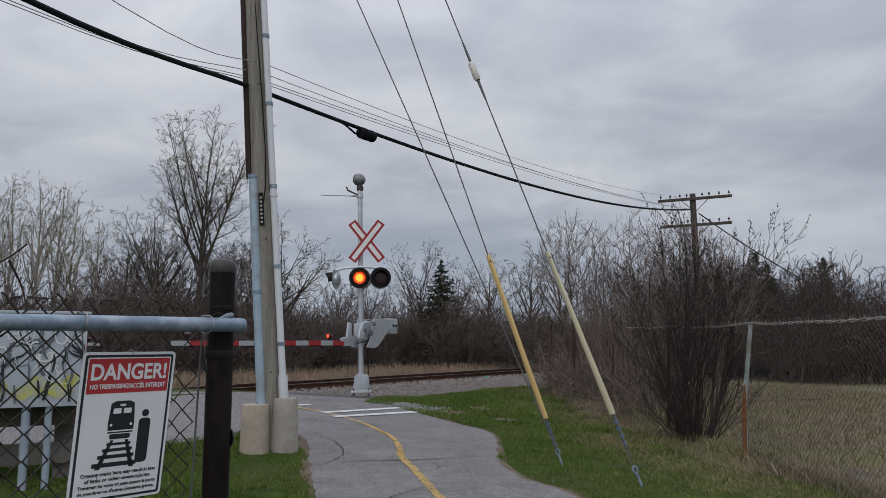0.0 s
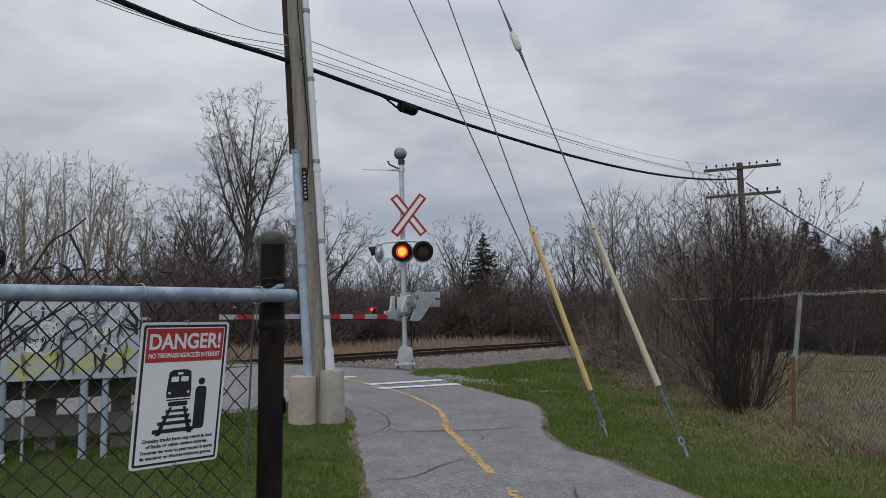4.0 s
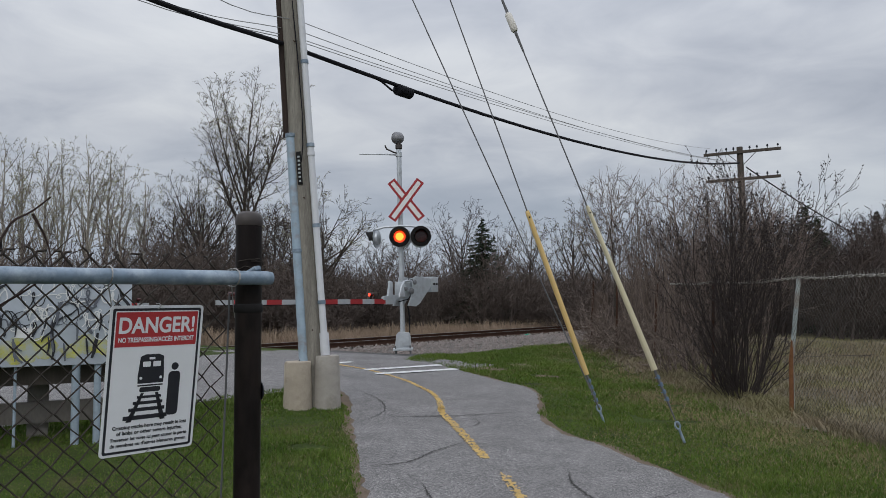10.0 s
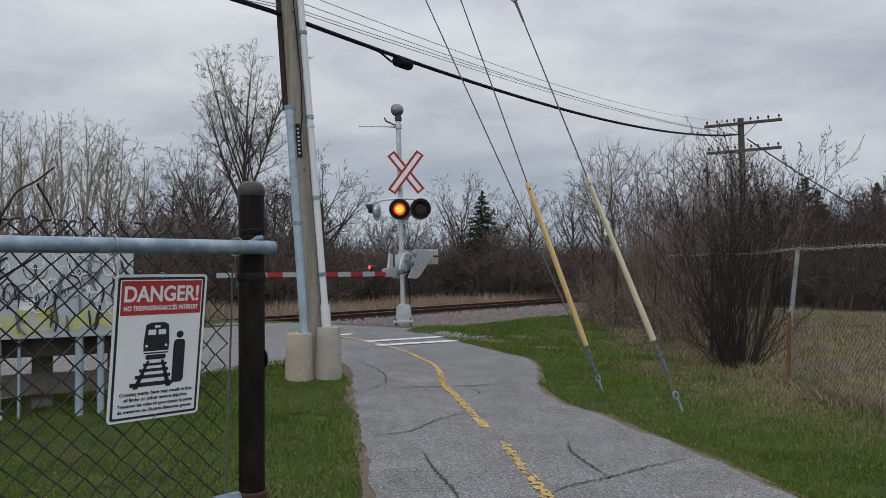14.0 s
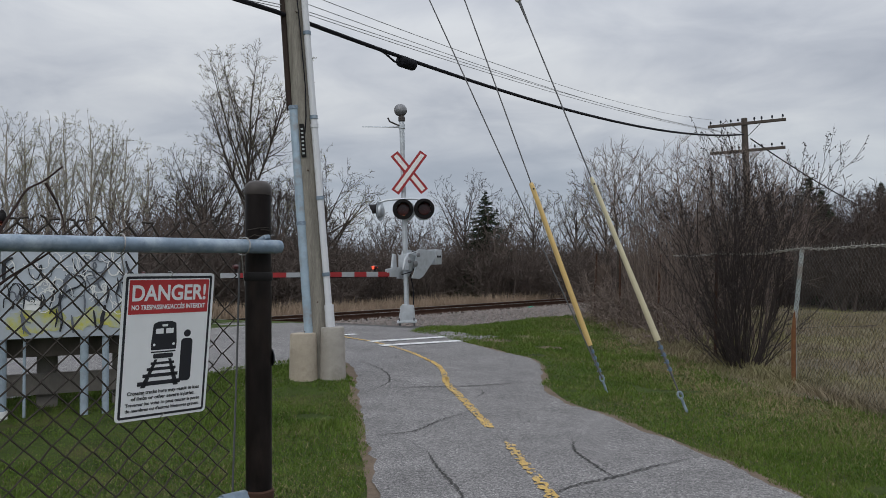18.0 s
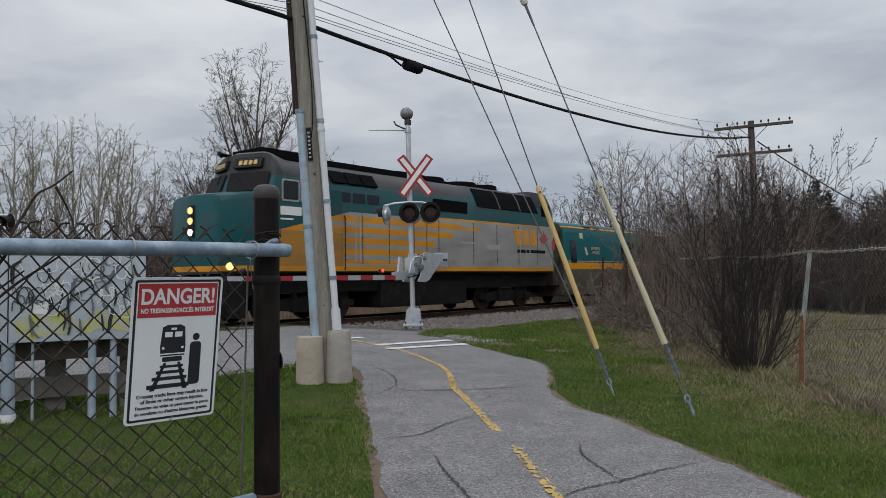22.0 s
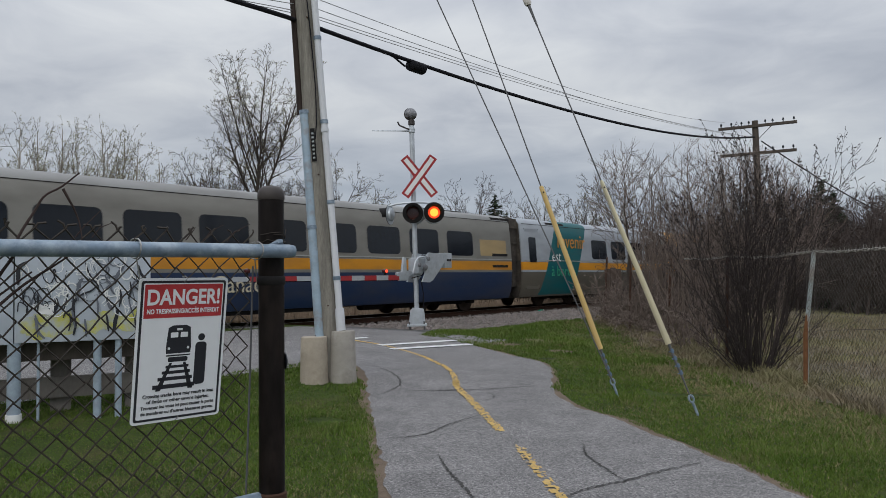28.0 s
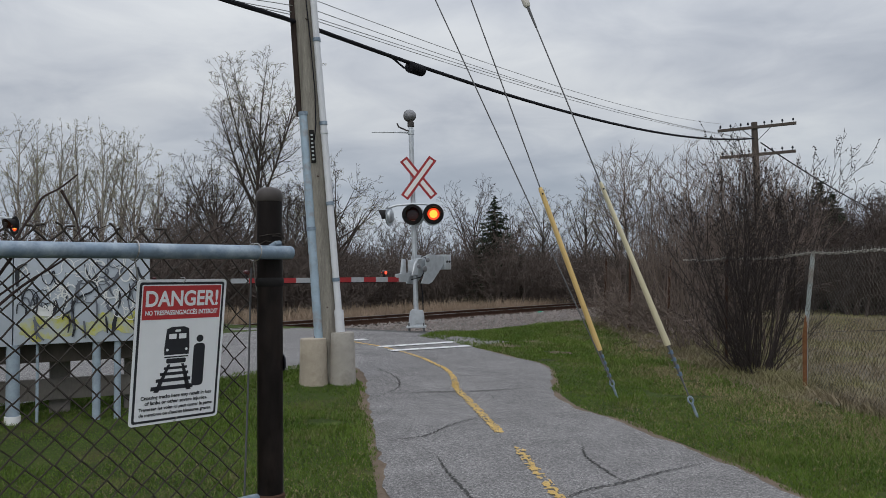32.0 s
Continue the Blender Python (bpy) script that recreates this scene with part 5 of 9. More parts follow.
        for e in (-1, 1):
            bm = bmesh.new()
            lathe(bm, [(0.0, 0.0), (0.04, 0.0), (0.036, 0.008), (0.0, 0.012)], 14, Matrix.Translation((0, e * 0.053, 0)) @ Matrix.Rotation(radians(90 if e < 0 else -90), 4, "X"))
            part("lit_lens", bm, M_GLOWRED, lp, "lit red lens") if px == -0.85 else part("dark_lens", bm, M_LENS, lp, "unlit red lens")
        GATE_LAMPS.append((lp, "right" if px != -2.9 else "left"))
    return g


MAST_AT = Vector((-0.66, 19.0, 0.39))
make_signal(pose(*MAST_AT, 0, -1.0, 0), "grey mast with red-edged crossbuck and flashing red lights")
# the gate turns along the track
make_gate(pose(MAST_AT.x + 0.0, MAST_AT.y - 0.0, MAST_AT.z, 0, 0, 90 - TRACK_ANGLE + 0), "lowered striped gate with grey mechanism on the signal mast")
_m2 = xy(8.2, 22.4)
make_signal(pose(_m2[0] + 0.05, _m2[1], 0.36, 0, 0, 180), "grey mast with crossbuck across the track", (145, "right", -1.0))
make_gate(pose(_m2[0] + 0.05, _m2[1], 0.36, 0, 0, 270 - TRACK_ANGLE), "lowered striped gate across the track")


# ---- graffitied cabinet on posts behind the fence ----
def make_cabinet():
    ox, oy = -3.1, 8.13
    turn = 25.0
    c = thing("equipment_cabinet", pose(ox, oy, 0.0, 0, 0, turn), "pale grey equipment cabinet on posts covered in graffiti", "cabinet")
    z0, z1 = 0.96, 1.88
    bm = bmesh.new()
    box(bm, -1.26, 0.0, 0.0, 0.6, z0, z1, 0.01)
    body = part("cabinet_body", bm, M_CABINET, c, "pale grey painted steel body")
    bm = bmesh.new()
    box(bm, -1.42, 0.03, -0.03, 0.64, z1 + 0.002, z1 + 0.03, 0.006)
    part("cabinet_roof", bm, M_CABINET, c, "thin steel roof")
    bm = bmesh.new()
    box(bm, -3.2, -1.27, 0.0, 0.6, z0 - 0.01, z1, 0.01)
    part("cabinet_body", bm, M_CABINET, c, "second pale grey steel body")
    rng = random.Random(12)
    paints = {"black": M_INK, "white": M_WHITE, "yellow": M_GRAF_Y, "grey": M_GRAF_G}

    def stroke(pts, r, mat, y):
        bm = bmesh.new()
        line = spline(pts, 18)
        n = len(line)
        lo, hi = [], []
        for i, q in enumerate(line):
            t = (line[min(i + 1, n - 1)] - line[max(i - 1, 0)])
            t = t.normalized() if t.length > 1e-6 else Vector((1, 0))
            o = Vector((-t.y, t.x)) * r * (0.6 + 0.5 * math.sin(math.pi * i / (n - 1)))
            lo.append(bm.verts.new((q.x - o.x, y, q.y - o.y)))
            hi.append(bm.verts.new((q.x + o.x, y, q.y + o.y)))
        for i in range(n - 1):
            bm.faces.new((lo[i], lo[i + 1], hi[i + 1], hi[i]))
        return bm

    # sprayed yellow patches, then loops and drips
    layer = 0
    for q, (cx, cz, w, h) in enumerate(((-1.02, 1.12, 0.2, 0.13), (-0.8, 1.14, 0.12, 0.12), (-0.56, 1.1, 0.1, 0.07), (-0.42, 1.17, 0.1, 0.1), (-0.22, 1.13, 0.15, 0.1), (-0.12, 1.22, 0.07, 0.07))):
        bm = bmesh.new()
        vs = []
        for a in [2 * math.pi * k / 40 for k in range(40)]:
            f = 1 + 0.35 * noise.noise(Vector((2.2 * math.cos(a), 2.2 * math.sin(a), q * 3.1))) + 0.16 * noise.noise(Vector((6 * math.cos(a), 6 * math.sin(a), q)))
            vs.append(bm.verts.new((min(-0.02, max(-1.24, cx + w * f * math.cos(a))), -0.002 - 0.0003 * q, max(0.985, cz + h * f * math.sin(a)))))
        bm.faces.new(vs)
        part("yellow_spray", bm, paints["yellow"], body, "patch of yellow spray paint", smooth=False)
    bm = bmesh.new()
    box(bm, -0.08, 0.08, -0.0062, -0.005, -0.05, 0.05)
    part("sticker", bm, M_WHITE, body, "blank white sticker", smooth=False).matrix_basis = pose(-0.98, 0, 1.29, 0, 6, 0)
    for k in range(62):
        kind = ("grey", "white", "black", "grey", "white", "black", "white")[k % 7]
        x, z = rng.uniform(-1.2, -0.1), rng.uniform(1.2, 1.78)
        if kind == "white" or k % 3 == 0:
            # loose looping scribble
            way, wide, tall, a0 = rng.choice((-1, 1)), rng.uniform(0.015, 0.05), rng.uniform(0.02, 0.09), rng.uniform(0, 6)
            pts = [(x + way * (0.022 * j) + wide * math.cos(a0 + 1.35 * j), z + tall * math.sin(a0 + 1.35 * j) * rng.uniform(0.6, 1.2)) for j in range(9)]
            r = rng.uniform(0.0025, 0.008)
        else:
            # long sweep from the shoulder
            turn_, ln = rng.uniform(-0.9, 0.9), rng.uniform(0.14, 0.42)
            a = radians(-90) + turn_
            pts = [(x, z)]
            for j in range(4):
                a += rng.uniform(-0.5, 0.5)
                pts.append((pts[-1][0] + ln / 4 * math.cos(a), pts[-1][1] + ln / 4 * math.sin(a)))
            r = rng.uniform(0.006, 0.02)
        pts = [(min(-0.03, max(-1.23, px)), min(1.86, max(1.0, pz))) for px, pz in pts]
        part(kind + "_tag_stroke", stroke(pts, r, None, -0.0065 - 0.00013 * k), paints[kind], body, "sprayed graffiti stroke", smooth=False)
    for k in range(14):
        x, z = rng.uniform(-1.2, -0.06), rng.uniform(1.05, 1.45)
        part("black_drip", stroke([(x, z + 0.12), (x + 0.01, z + 0.04), (x + rng.uniform(-0.03, 0.03), z - 0.06)], rng.uniform(0.006, 0.014), None, -0.015 - 0.0003 * k), paints["black" if k % 2 else "grey"], body, "sprayed graffiti drip", smooth=False)
    for k in range(9):
        x, z = rng.uniform(-3.0, -1.5), rng.uniform(1.1, 1.7)
        ob = part("black_tag_stroke", stroke([(x, z), (x + 0.1, z - 0.1), (x - 0.05, z - 0.25), (x + 0.1, z - 0.4)], 0.01, None, -0.006 - 0.0004 * k), paints["black" if k % 2 else "grey"], body, "sprayed graffiti stroke", smooth=False)
    # legs and timber frame
    for x, r, lab in ((-1.264, 0.062, "thick pipe leg"), (-0.51, 0.04, "pipe leg"), (-0.31, 0.034, "pipe leg"), (-1.05, 0.014, "thin pipe"), (-2.9, 0.06, "pipe leg")):
        bm = bmesh.new()
        tube(bm, [(x, 0.05, -0.1), (x, 0.05, z0)], r, 14)
        leg = part("leg", bm, M_LEG, c, "blue-grey " + lab)
        if r > 0.061:
            bm = bmesh.new()
            tube(bm, [(x, 0.05, 0.16), (x, 0.05, 0.26)], r + 0.012, 14)
            part("leg_band", bm, M_WHITE, leg, "white band")
    for x in (-2.0, -0.86, -0.12):
        bm = bmesh.new()
        box(bm, x - 0.1, x + 0.1, 0.55, 0.75, -0.2, z0 - 0.1, 0.01)
        part("timber_post", bm, M_TIMBER, c, "grey timber post")
    bm = bmesh.new()
    box(bm, -3.2, 0.05, 0.47, 0.55, 0.34, 0.56, 0.008)
    part("timber_rail", bm, M_TIMBER, c, "grey timber plank")
    bm = bmesh.new()
    box(bm, -3.2, 0.05, 0.2, 0.55, z0 - 0.2, z0 - 0.012, 0.008)
    part("timber_beam", bm, M_DARKPOLE, c, "dark timber beam")


M_LEG = material("weathered_leg_paint", (0.3, 0.36, 0.42), 0.6, 0.1, var=0.2, scale=5, fine=40, bump=0.05, stain=((0.2, 0.22, 0.24), 0.4, 4))
M_GRAF_Y = material("yellow_spray", (0.47, 0.46, 0.1), 0.6, var=0.2, scale=8, fine=30, bump=0, stain=((0.4, 0.43, 0.42), 0.75, 7))
M_GRAF_G = material("grey_spray", (0.13, 0.14, 0.165), 0.6, var=0.2, scale=8, bump=0)
make_cabinet()


# ---- old fence along the field ----
def make_field_fence():
    f = thing("field_fence", Matrix(), "old sagging chain-link fence with rusty posts along a field", "fence")
    line = [(4.2, 2.0), (4.55, 5.6), (4.86, 10.3), (4.95, 13.4), (4.85, 16.5), (4.75, 19.5), (4.65, 22.0)]
    top = []
    for i, (x, y) in enumerate(line):
        z = height(x, y)
        bm = bmesh.new()
        lean = 0.12 if i == 2 else (0.05, 0.02)[i % 2]
        tube(bm, [(x - 0.045, y, z - 0.3), (x - 0.02, y, z + 0.75), (x + lean, y, z + 1.84)], 0.029, 12)
        p = part("post", bm, M_RUSTPOST if i == 2 else M_RAIL, f, "steel post streaked with rust")
        if i == 2:
            bm = bmesh.new()
            tube(bm, [(x - 0.05, y - 0.003, z - 0.2), (x - 0.026, y - 0.003, z + 0.75), (x + 0.008, y - 0.002, z + 1.02)], [0.031, 0.0305, 0.022], 12)
            part("rust_crust", bm, M_RUSTCRUST, p, "orange-brown rust on the lower half")
        top.append((x + lean, y, z + 1.8))
    pts = []
    for a, b in zip(top, top[1:]):
        seg = sag(a, b, 0.04, 8)
        pts += seg[:-1]
    pts.append(Vector(top[-1]))
    # the twisted upper edge of the mesh, two strands wound round each other with barbs
    rng = random.Random(31)
    crest = [Vector((q[0], q[1], q[2] + 0.05 + 0.015 * noise.noise(Vector((q[1] * 1.7, 0, 4))))) for q in pts if 3.5 < q[1] < 16.0]
    fine = spline(crest, 150)
    bm = bmesh.new()
    for ph in (0.0, math.pi):
        tube(bm, [q + Vector((0.011 * math.cos(ph + 1.3 * i), 0, 0.013 * math.sin(ph + 1.3 * i))) for i, q in enumerate(fine)], 0.0095, 5)
    part("selvedge", bm, M_SELVEDGE, f, "pale twisted upper edge of the mesh")
    bm = bmesh.new()
    for i in range(0, 150, 1):
        q = fine[i]
        if q.y < 12.0:
            tube(bm, [q, q + Vector((rng.uniform(-0.02, 0.02), rng.uniform(-0.02, 0.02), rng.uniform(0.03, 0.065)))], 0.003, 4)
    tagged(part("barb_fringe", bm, M_SELVEDGE, f, "bent wire ends"), kind="stuff")
    for (a, b), (ta, tb) in zip(zip(line[:2], line[1:3]), zip(top, top[1:])):
        a, b = Vector((*a, 0)), Vector((*b, 0))
        ln = (b - a).length
        bm = chain_link(ln, 0.03, 1.9 if a.y < 5 else 1.86, 0.08 if a.y < 9 else 0.085, 0.0021, 0.0, True, int(a.y), 3)
        ob = part("wire_mesh", bm, M_WIRE_MID, f, "woven diamond wire mesh", smooth=False)
        ob.matrix_basis = pose(b.x, b.y, (height(a.x, a.y) + height(b.x, b.y)) / 2, 0, 0, math.degrees(math.atan2(b.y - a.y, b.x - a.x)))


M_WIRE_MID = material("weathered_wire", (0.1, 0.094, 0.084), 0.7, 0.2, var=0.3, scale=30, fine=90, bump=0)
M_SELVEDGE = material("pale_twisted_wire", (0.3, 0.285, 0.255), 0.6, 0.3, var=0.3, scale=20, fine=60, bump=0)
M_RUSTCRUST = material("flaking_rust", (0.16, 0.075, 0.036), 0.9, 0.0, var=0.45, scale=14, fine=70, bump=0.4)
M_RUSTPOST = material("rusted_galvanised_post", (0.36, 0.4, 0.4), 0.6, 0.4, var=0.2, scale=6, stain=((0.25, 0.11, 0.04), 0.45, 2.0))
make_field_fence()


def make_board_panel():
    """Weathered upright boards that close the end of the old fence."""
    f = thing("board_panel", pose(5.22, 23.6, height(5.22, 23.6), 0, 0, 8), "weathered brown board panel at the end of a fence", "fence panel")
    for k in range(3):
        bm = bmesh.new()
        box(bm, -0.27 + 0.18 * k, -0.1 + 0.18 * k, -0.015, 0.015, -0.1, 1.5 + 0.04 * (k % 2), 0.004)
        part("board", bm, M_BOARDBROWN, f, "rough brown board", smooth=False)
    for z in (0.3, 1.2):
        bm = bmesh.new()
        box(bm, -0.28, 0.28, 0.018, 0.06, z, z + 0.09, 0.004)
        part("batten", bm, M_BOARDBROWN, f, "cross batten", smooth=False)


M_BOARDBROWN = material("rough_brown_board", (0.1, 0.075, 0.062), 0.92, var=0.4, scale=3, fine=40, bump=0.5, stretch=(4, 4, 0.4))
make_board_panel()


def make_green_bottle():
    x, y = 4.02, 32.0
    b = thing("bottle", pose(x, y, GREEN_Z, 0, 78, 30), "discarded green plastic bottle on the ballast", "bottle")
    bm = bmesh.new()
    lathe(bm, [(0.0, -0.12), (0.04, -0.12), (0.045, -0.1), (0.045, 0.06), (0.02, 0.11), (0.016, 0.14)], 14)
    part("bottle_body", bm, M_GREENGLASS, b, "green plastic")
    bm = bmesh.new()
    lathe(bm, [(0.019, 0.135), (0.019, 0.16), (0.0, 0.162)], 12)
    part("cap", bm, M_WHITE, b, "white cap")


GREEN_Z = 0.17
M_GREENGLASS = material("green_plastic", (0.01, 0.25, 0.15), 0.3, var=0.1, bump=0)
make_green_bottle()


# ---- plants ----
def grow(out, rng, p, d, length, r, lvl, P):
    """Adds the pieces of a branch and its side branches: (from, to, radius, radius, level)."""
    n = P["n"][lvl]
    step = length / n
    r0 = r
    for i in range(n):
        w = P["wander"]
        d = (d + Vector((rng.gauss(0, w), rng.gauss(0, w), rng.gauss(0, w) + P["up"][lvl]))).normalized()
        q = p + d * step
        r1 = max(P["fine"], r0 * (1 - 0.72 * (i + 1) / n))
        out.append((p, q, max(P["fine"], r0 * (1 - 0.72 * i / n)), r1, lvl))
        f = (i + 1) / n
        if lvl + 1 < len(P["n"]) and f > P["bare"][lvl]:
            for _ in range(P["kids"][lvl]):
                a, b = radians(rng.uniform(*P["angle"])), rng.uniform(0, 6.283)
                u = d.orthogonal().normalized()
                v = d.cross(u)
                c = d * math.cos(a) + (u * math.cos(b) + v * math.sin(b)) * math.sin(a)
                grow(out, rng, q, c, length * P["ratio"][lvl] * (1 - 0.55 * f) * rng.uniform(0.6, 1.25), r1 * P.get("thin", 0.5), lvl + 1, P)
        p = q


def sticks(segs, sides):
    """Vertices and faces of tapered pieces."""
    A = np.array([s[0] for s in segs], float)
    B = np.array([s[1] for s in segs], float)
    ra, rb = np.array([s[2] for s in segs]), np.array([s[3] for s in segs])
    T = B - A
    T /= np.maximum(1e-9, np.linalg.norm(T, axis=1))[:, None]
    ref = np.where(np.abs(T[:, 2:3]) < 0.9, np.array([[0, 0, 1.0]]), np.array([[1.0, 0, 0]]))
    U = np.cross(T, ref)
    U /= np.linalg.norm(U, axis=1)[:, None]
    W = np.cross(T, U)
    rings = []
    for base, rad in ((A, ra), (B, rb)):
        for k in range(sides):
            a = 2 * math.pi * k / sides
            rings.append(base + (U * math.cos(a) + W * math.sin(a)) * rad[:, None])
    V = np.stack(rings, 1).reshape(-1, 3)
    o = np.arange(len(segs))[:, None] * (2 * sides)
    F = []
    for k in range(sides):
        j = (k + 1) % sides
        F.append(np.concatenate([o + k, o + j, o + sides + j, o + sides + k], 1))
    return V, np.concatenate(F)


def strips(segs, seed):
    """Vertices and faces of very fine twigs, one narrow face each, turned at random."""
    rs = np.random.RandomState(seed)
    A = np.array([s[0] for s in segs], float)
    B = np.array([s[1] for s in segs], float)
    ra, rb = np.array([s[2] for s in segs])[:, None], np.array([s[3] for s in segs])[:, None]
    U = np.cross(B - A, rs.normal(0, 1, A.shape))
    U /= np.maximum(1e-9, np.linalg.norm(U, axis=1))[:, None]
    V = np.stack([A - U * ra, A + U * ra, B + U * rb, B - U * rb], 1).reshape(-1, 3)
    return V, np.arange(len(segs) * 4).reshape(-1, 4)


def fast_mesh(name, V, F):
    """A mesh from arrays; all faces have the same number of corners."""
    me = bpy.data.meshes.new(name)
    V, F = np.asarray(V, np.float32), np.asarray(F, np.int32)
    k = F.shape[1]
    me.vertices.add(len(V))
    me.vertices.foreach_set("co", V.ravel())
    me.loops.add(F.size)
    me.loops.foreach_set("vertex_index", F.ravel())
    me.polygons.add(len(F))
    me.polygons.foreach_set("loop_start", np.arange(0, F.size, k, dtype=np.int32))
    me.update(calc_edges=True)
    return me


def buds(segs, lvl, size, rng, share=1.0):
    V, F = [], []
    for s in segs:
        if s[4] >= lvl and rng.random() < share:
            q = s[1]
            a = Vector((rng.gauss(0, 1), rng.gauss(0, 1), rng.gauss(0, 1))).normalized() * size
            b = Vector((rng.gauss(0, 1), rng.gauss(0, 1), rng.gauss(0, 1))).normalized() * size * 0.6
            i = len(V)
            V += [q - b * 0.5, q + b * 0.5, q + a]
            F.append((i, i + 1, i + 2))
    return V, F


def make_tree(name, label, at, P, tall, radius, bark, twig, bud=None, seed=1, lean=(0, 0), stems=1, spread=0.0, bud_size=0.05, group=""):
    rng = random.Random(seed)
    segs, marks = [], []
    for k in range(stems):
        a = rng.uniform(0, 6.283)
        o = Vector((math.cos(a), math.sin(a), 0)) * spread * rng.uniform(0.1, 1) if stems > 1 else Vector((0, 0, 0))
        out = Vector((math.cos(a), math.sin(a), 0)) * P.get("splay", 0.0) * rng.uniform(0.1, 1)
        marks.append(len(segs))
        grow(segs, rng, o + Vector((0, 0, -0.15)), (Vector((lean[0], lean[1], 1)) + out).normalized(), tall * rng.uniform(0.75, 1.0) if stems > 1 else tall, radius * (rng.uniform(0.6, 1) if stems > 1 else 1), 0, P)
    marks.append(len(segs))
    x, y = at
    t = thing(name, pose(x, y, height(x, y) if abs(x) < 60 and y < 90 else -0.2), label, "tree" if name != "shrub" else "shrub", group)
    cut = P.get("cut", 1)
    thick = [s for s in segs if s[4] <= cut]
    thin = [s for s in segs if s[4] > cut]
    for k in range(len(marks) - 1):
        V, F = sticks([s for s in segs[marks[k]:marks[k + 1]] if s[4] <= cut], 6)
        link_mesh("stem", fast_mesh("stem", V, F), bark, t, "bare stem")
    if thin:
        V, F = sticks(thin, 3)
        c = link_mesh("crown", fast_mesh("crown", V, F), twig, t, "airy crown of leafless twigs", smooth=False)
        if bud:
            V, F = buds(segs, len(P["n"]) - 1, bud_size, rng, 0.8)
            if V:
                link_mesh("bud_haze", fast_mesh("bud_haze", V, F), bud, c, "small opening buds", smooth=False)
    return t


TALL = dict(n=(14, 10, 6, 4), wander=0.08, up=(0.05, 0.10, 0.08, 0.05), kids=(2, 2, 3), bare=(0.16, 0.15, 0.12), ratio=(0.5, 0.42, 0.5), angle=(28, 52), fine=0.006, cut=1, thin=0.42)
WIDE = dict(n=(7, 10, 7, 5), wander=0.13, up=(0.03, 0.03, 0.03, 0.03), kids=(2, 2, 2), bare=(0.25, 0.2, 0.15), ratio=(0.8, 0.45, 0.45), angle=(35, 65), fine=0.006, cut=1, thin=0.45)
POPLAR = dict(n=(16, 8, 5), wander=0.06, up=(0.08, 0.12, 0.08), kids=(3, 2), bare=(0.18, 0.1), ratio=(0.33, 0.4), angle=(25, 45), fine=0.007, cut=0, thin=0.4)
WHIPS = dict(n=(9, 6, 4), wander=0.09, up=(0.05, 0.07, 0.05), kids=(1, 1), bare=(0.25, 0.2), ratio=(0.36, 0.45), angle=(18, 40), fine=0.003, cut=0, splay=0.75)
THICKET = dict(n=(9, 7, 5), wander=0.10, up=(0.06, 0.06, 0.04), kids=(1, 1), bare=(0.25, 0.15), ratio=(0.42, 0.5), angle=(20, 45), fine=0.004, cut=0, splay=0.4)


def branching(rng, points, tall, lead, step, reach, kill, up):
    """Grows a branching frame towards free places in a crown. Returns nodes, parents and radii."""
    P = np.array(points)
    N, par = [np.array((0.0, 0.0, -0.2))], [0]
    while N[-1][2] < lead:
        N.append(N[-1] + np.array((rng.gauss(0, 0.05), rng.gauss(0, 0.05), 1.0)) * step)
        par.append(len(N) - 2)
    near_d, near_i = np.full(len(P), 1e9), np.zeros(len(P), int)

    def update(lo):
        Q = np.array(N[lo:])
        D = np.linalg.norm(P[:, None] - Q[None], axis=2)
        j = D.argmin(1)
        d = D[np.arange(len(P)), j]
        m = d < near_d
        near_d[m], near_i[m] = d[m], j[m] + lo

    update(0)
    kids = {}
    for _ in range(90):
        act = (near_d < reach) & (near_d > kill)
        if not act.any():
            break
        lo = len(N)
        A = np.array(N)
        pull = np.zeros((lo, 3))
        U = P[act] - A[near_i[act]]
        U /= np.linalg.norm(U, axis=1)[:, None]
        np.add.at(pull, near_i[act], U)
        for i in np.unique(near_i[act]):
            if kids.get(i, 0) > 3:
                near_d[near_i == i] = 0
                continue
            d = pull[i] / max(1e-6, np.linalg.norm(pull[i])) + np.array((rng.gauss(0, 0.12), rng.gauss(0, 0.12), rng.gauss(0, 0.1) + up))
            N.append(A[i] + d / np.linalg.norm(d) * step)
            par.append(int(i))
            kids[i] = kids.get(i, 0) + 1
        if len(N) == lo:
            break
        update(lo)
    return N, par


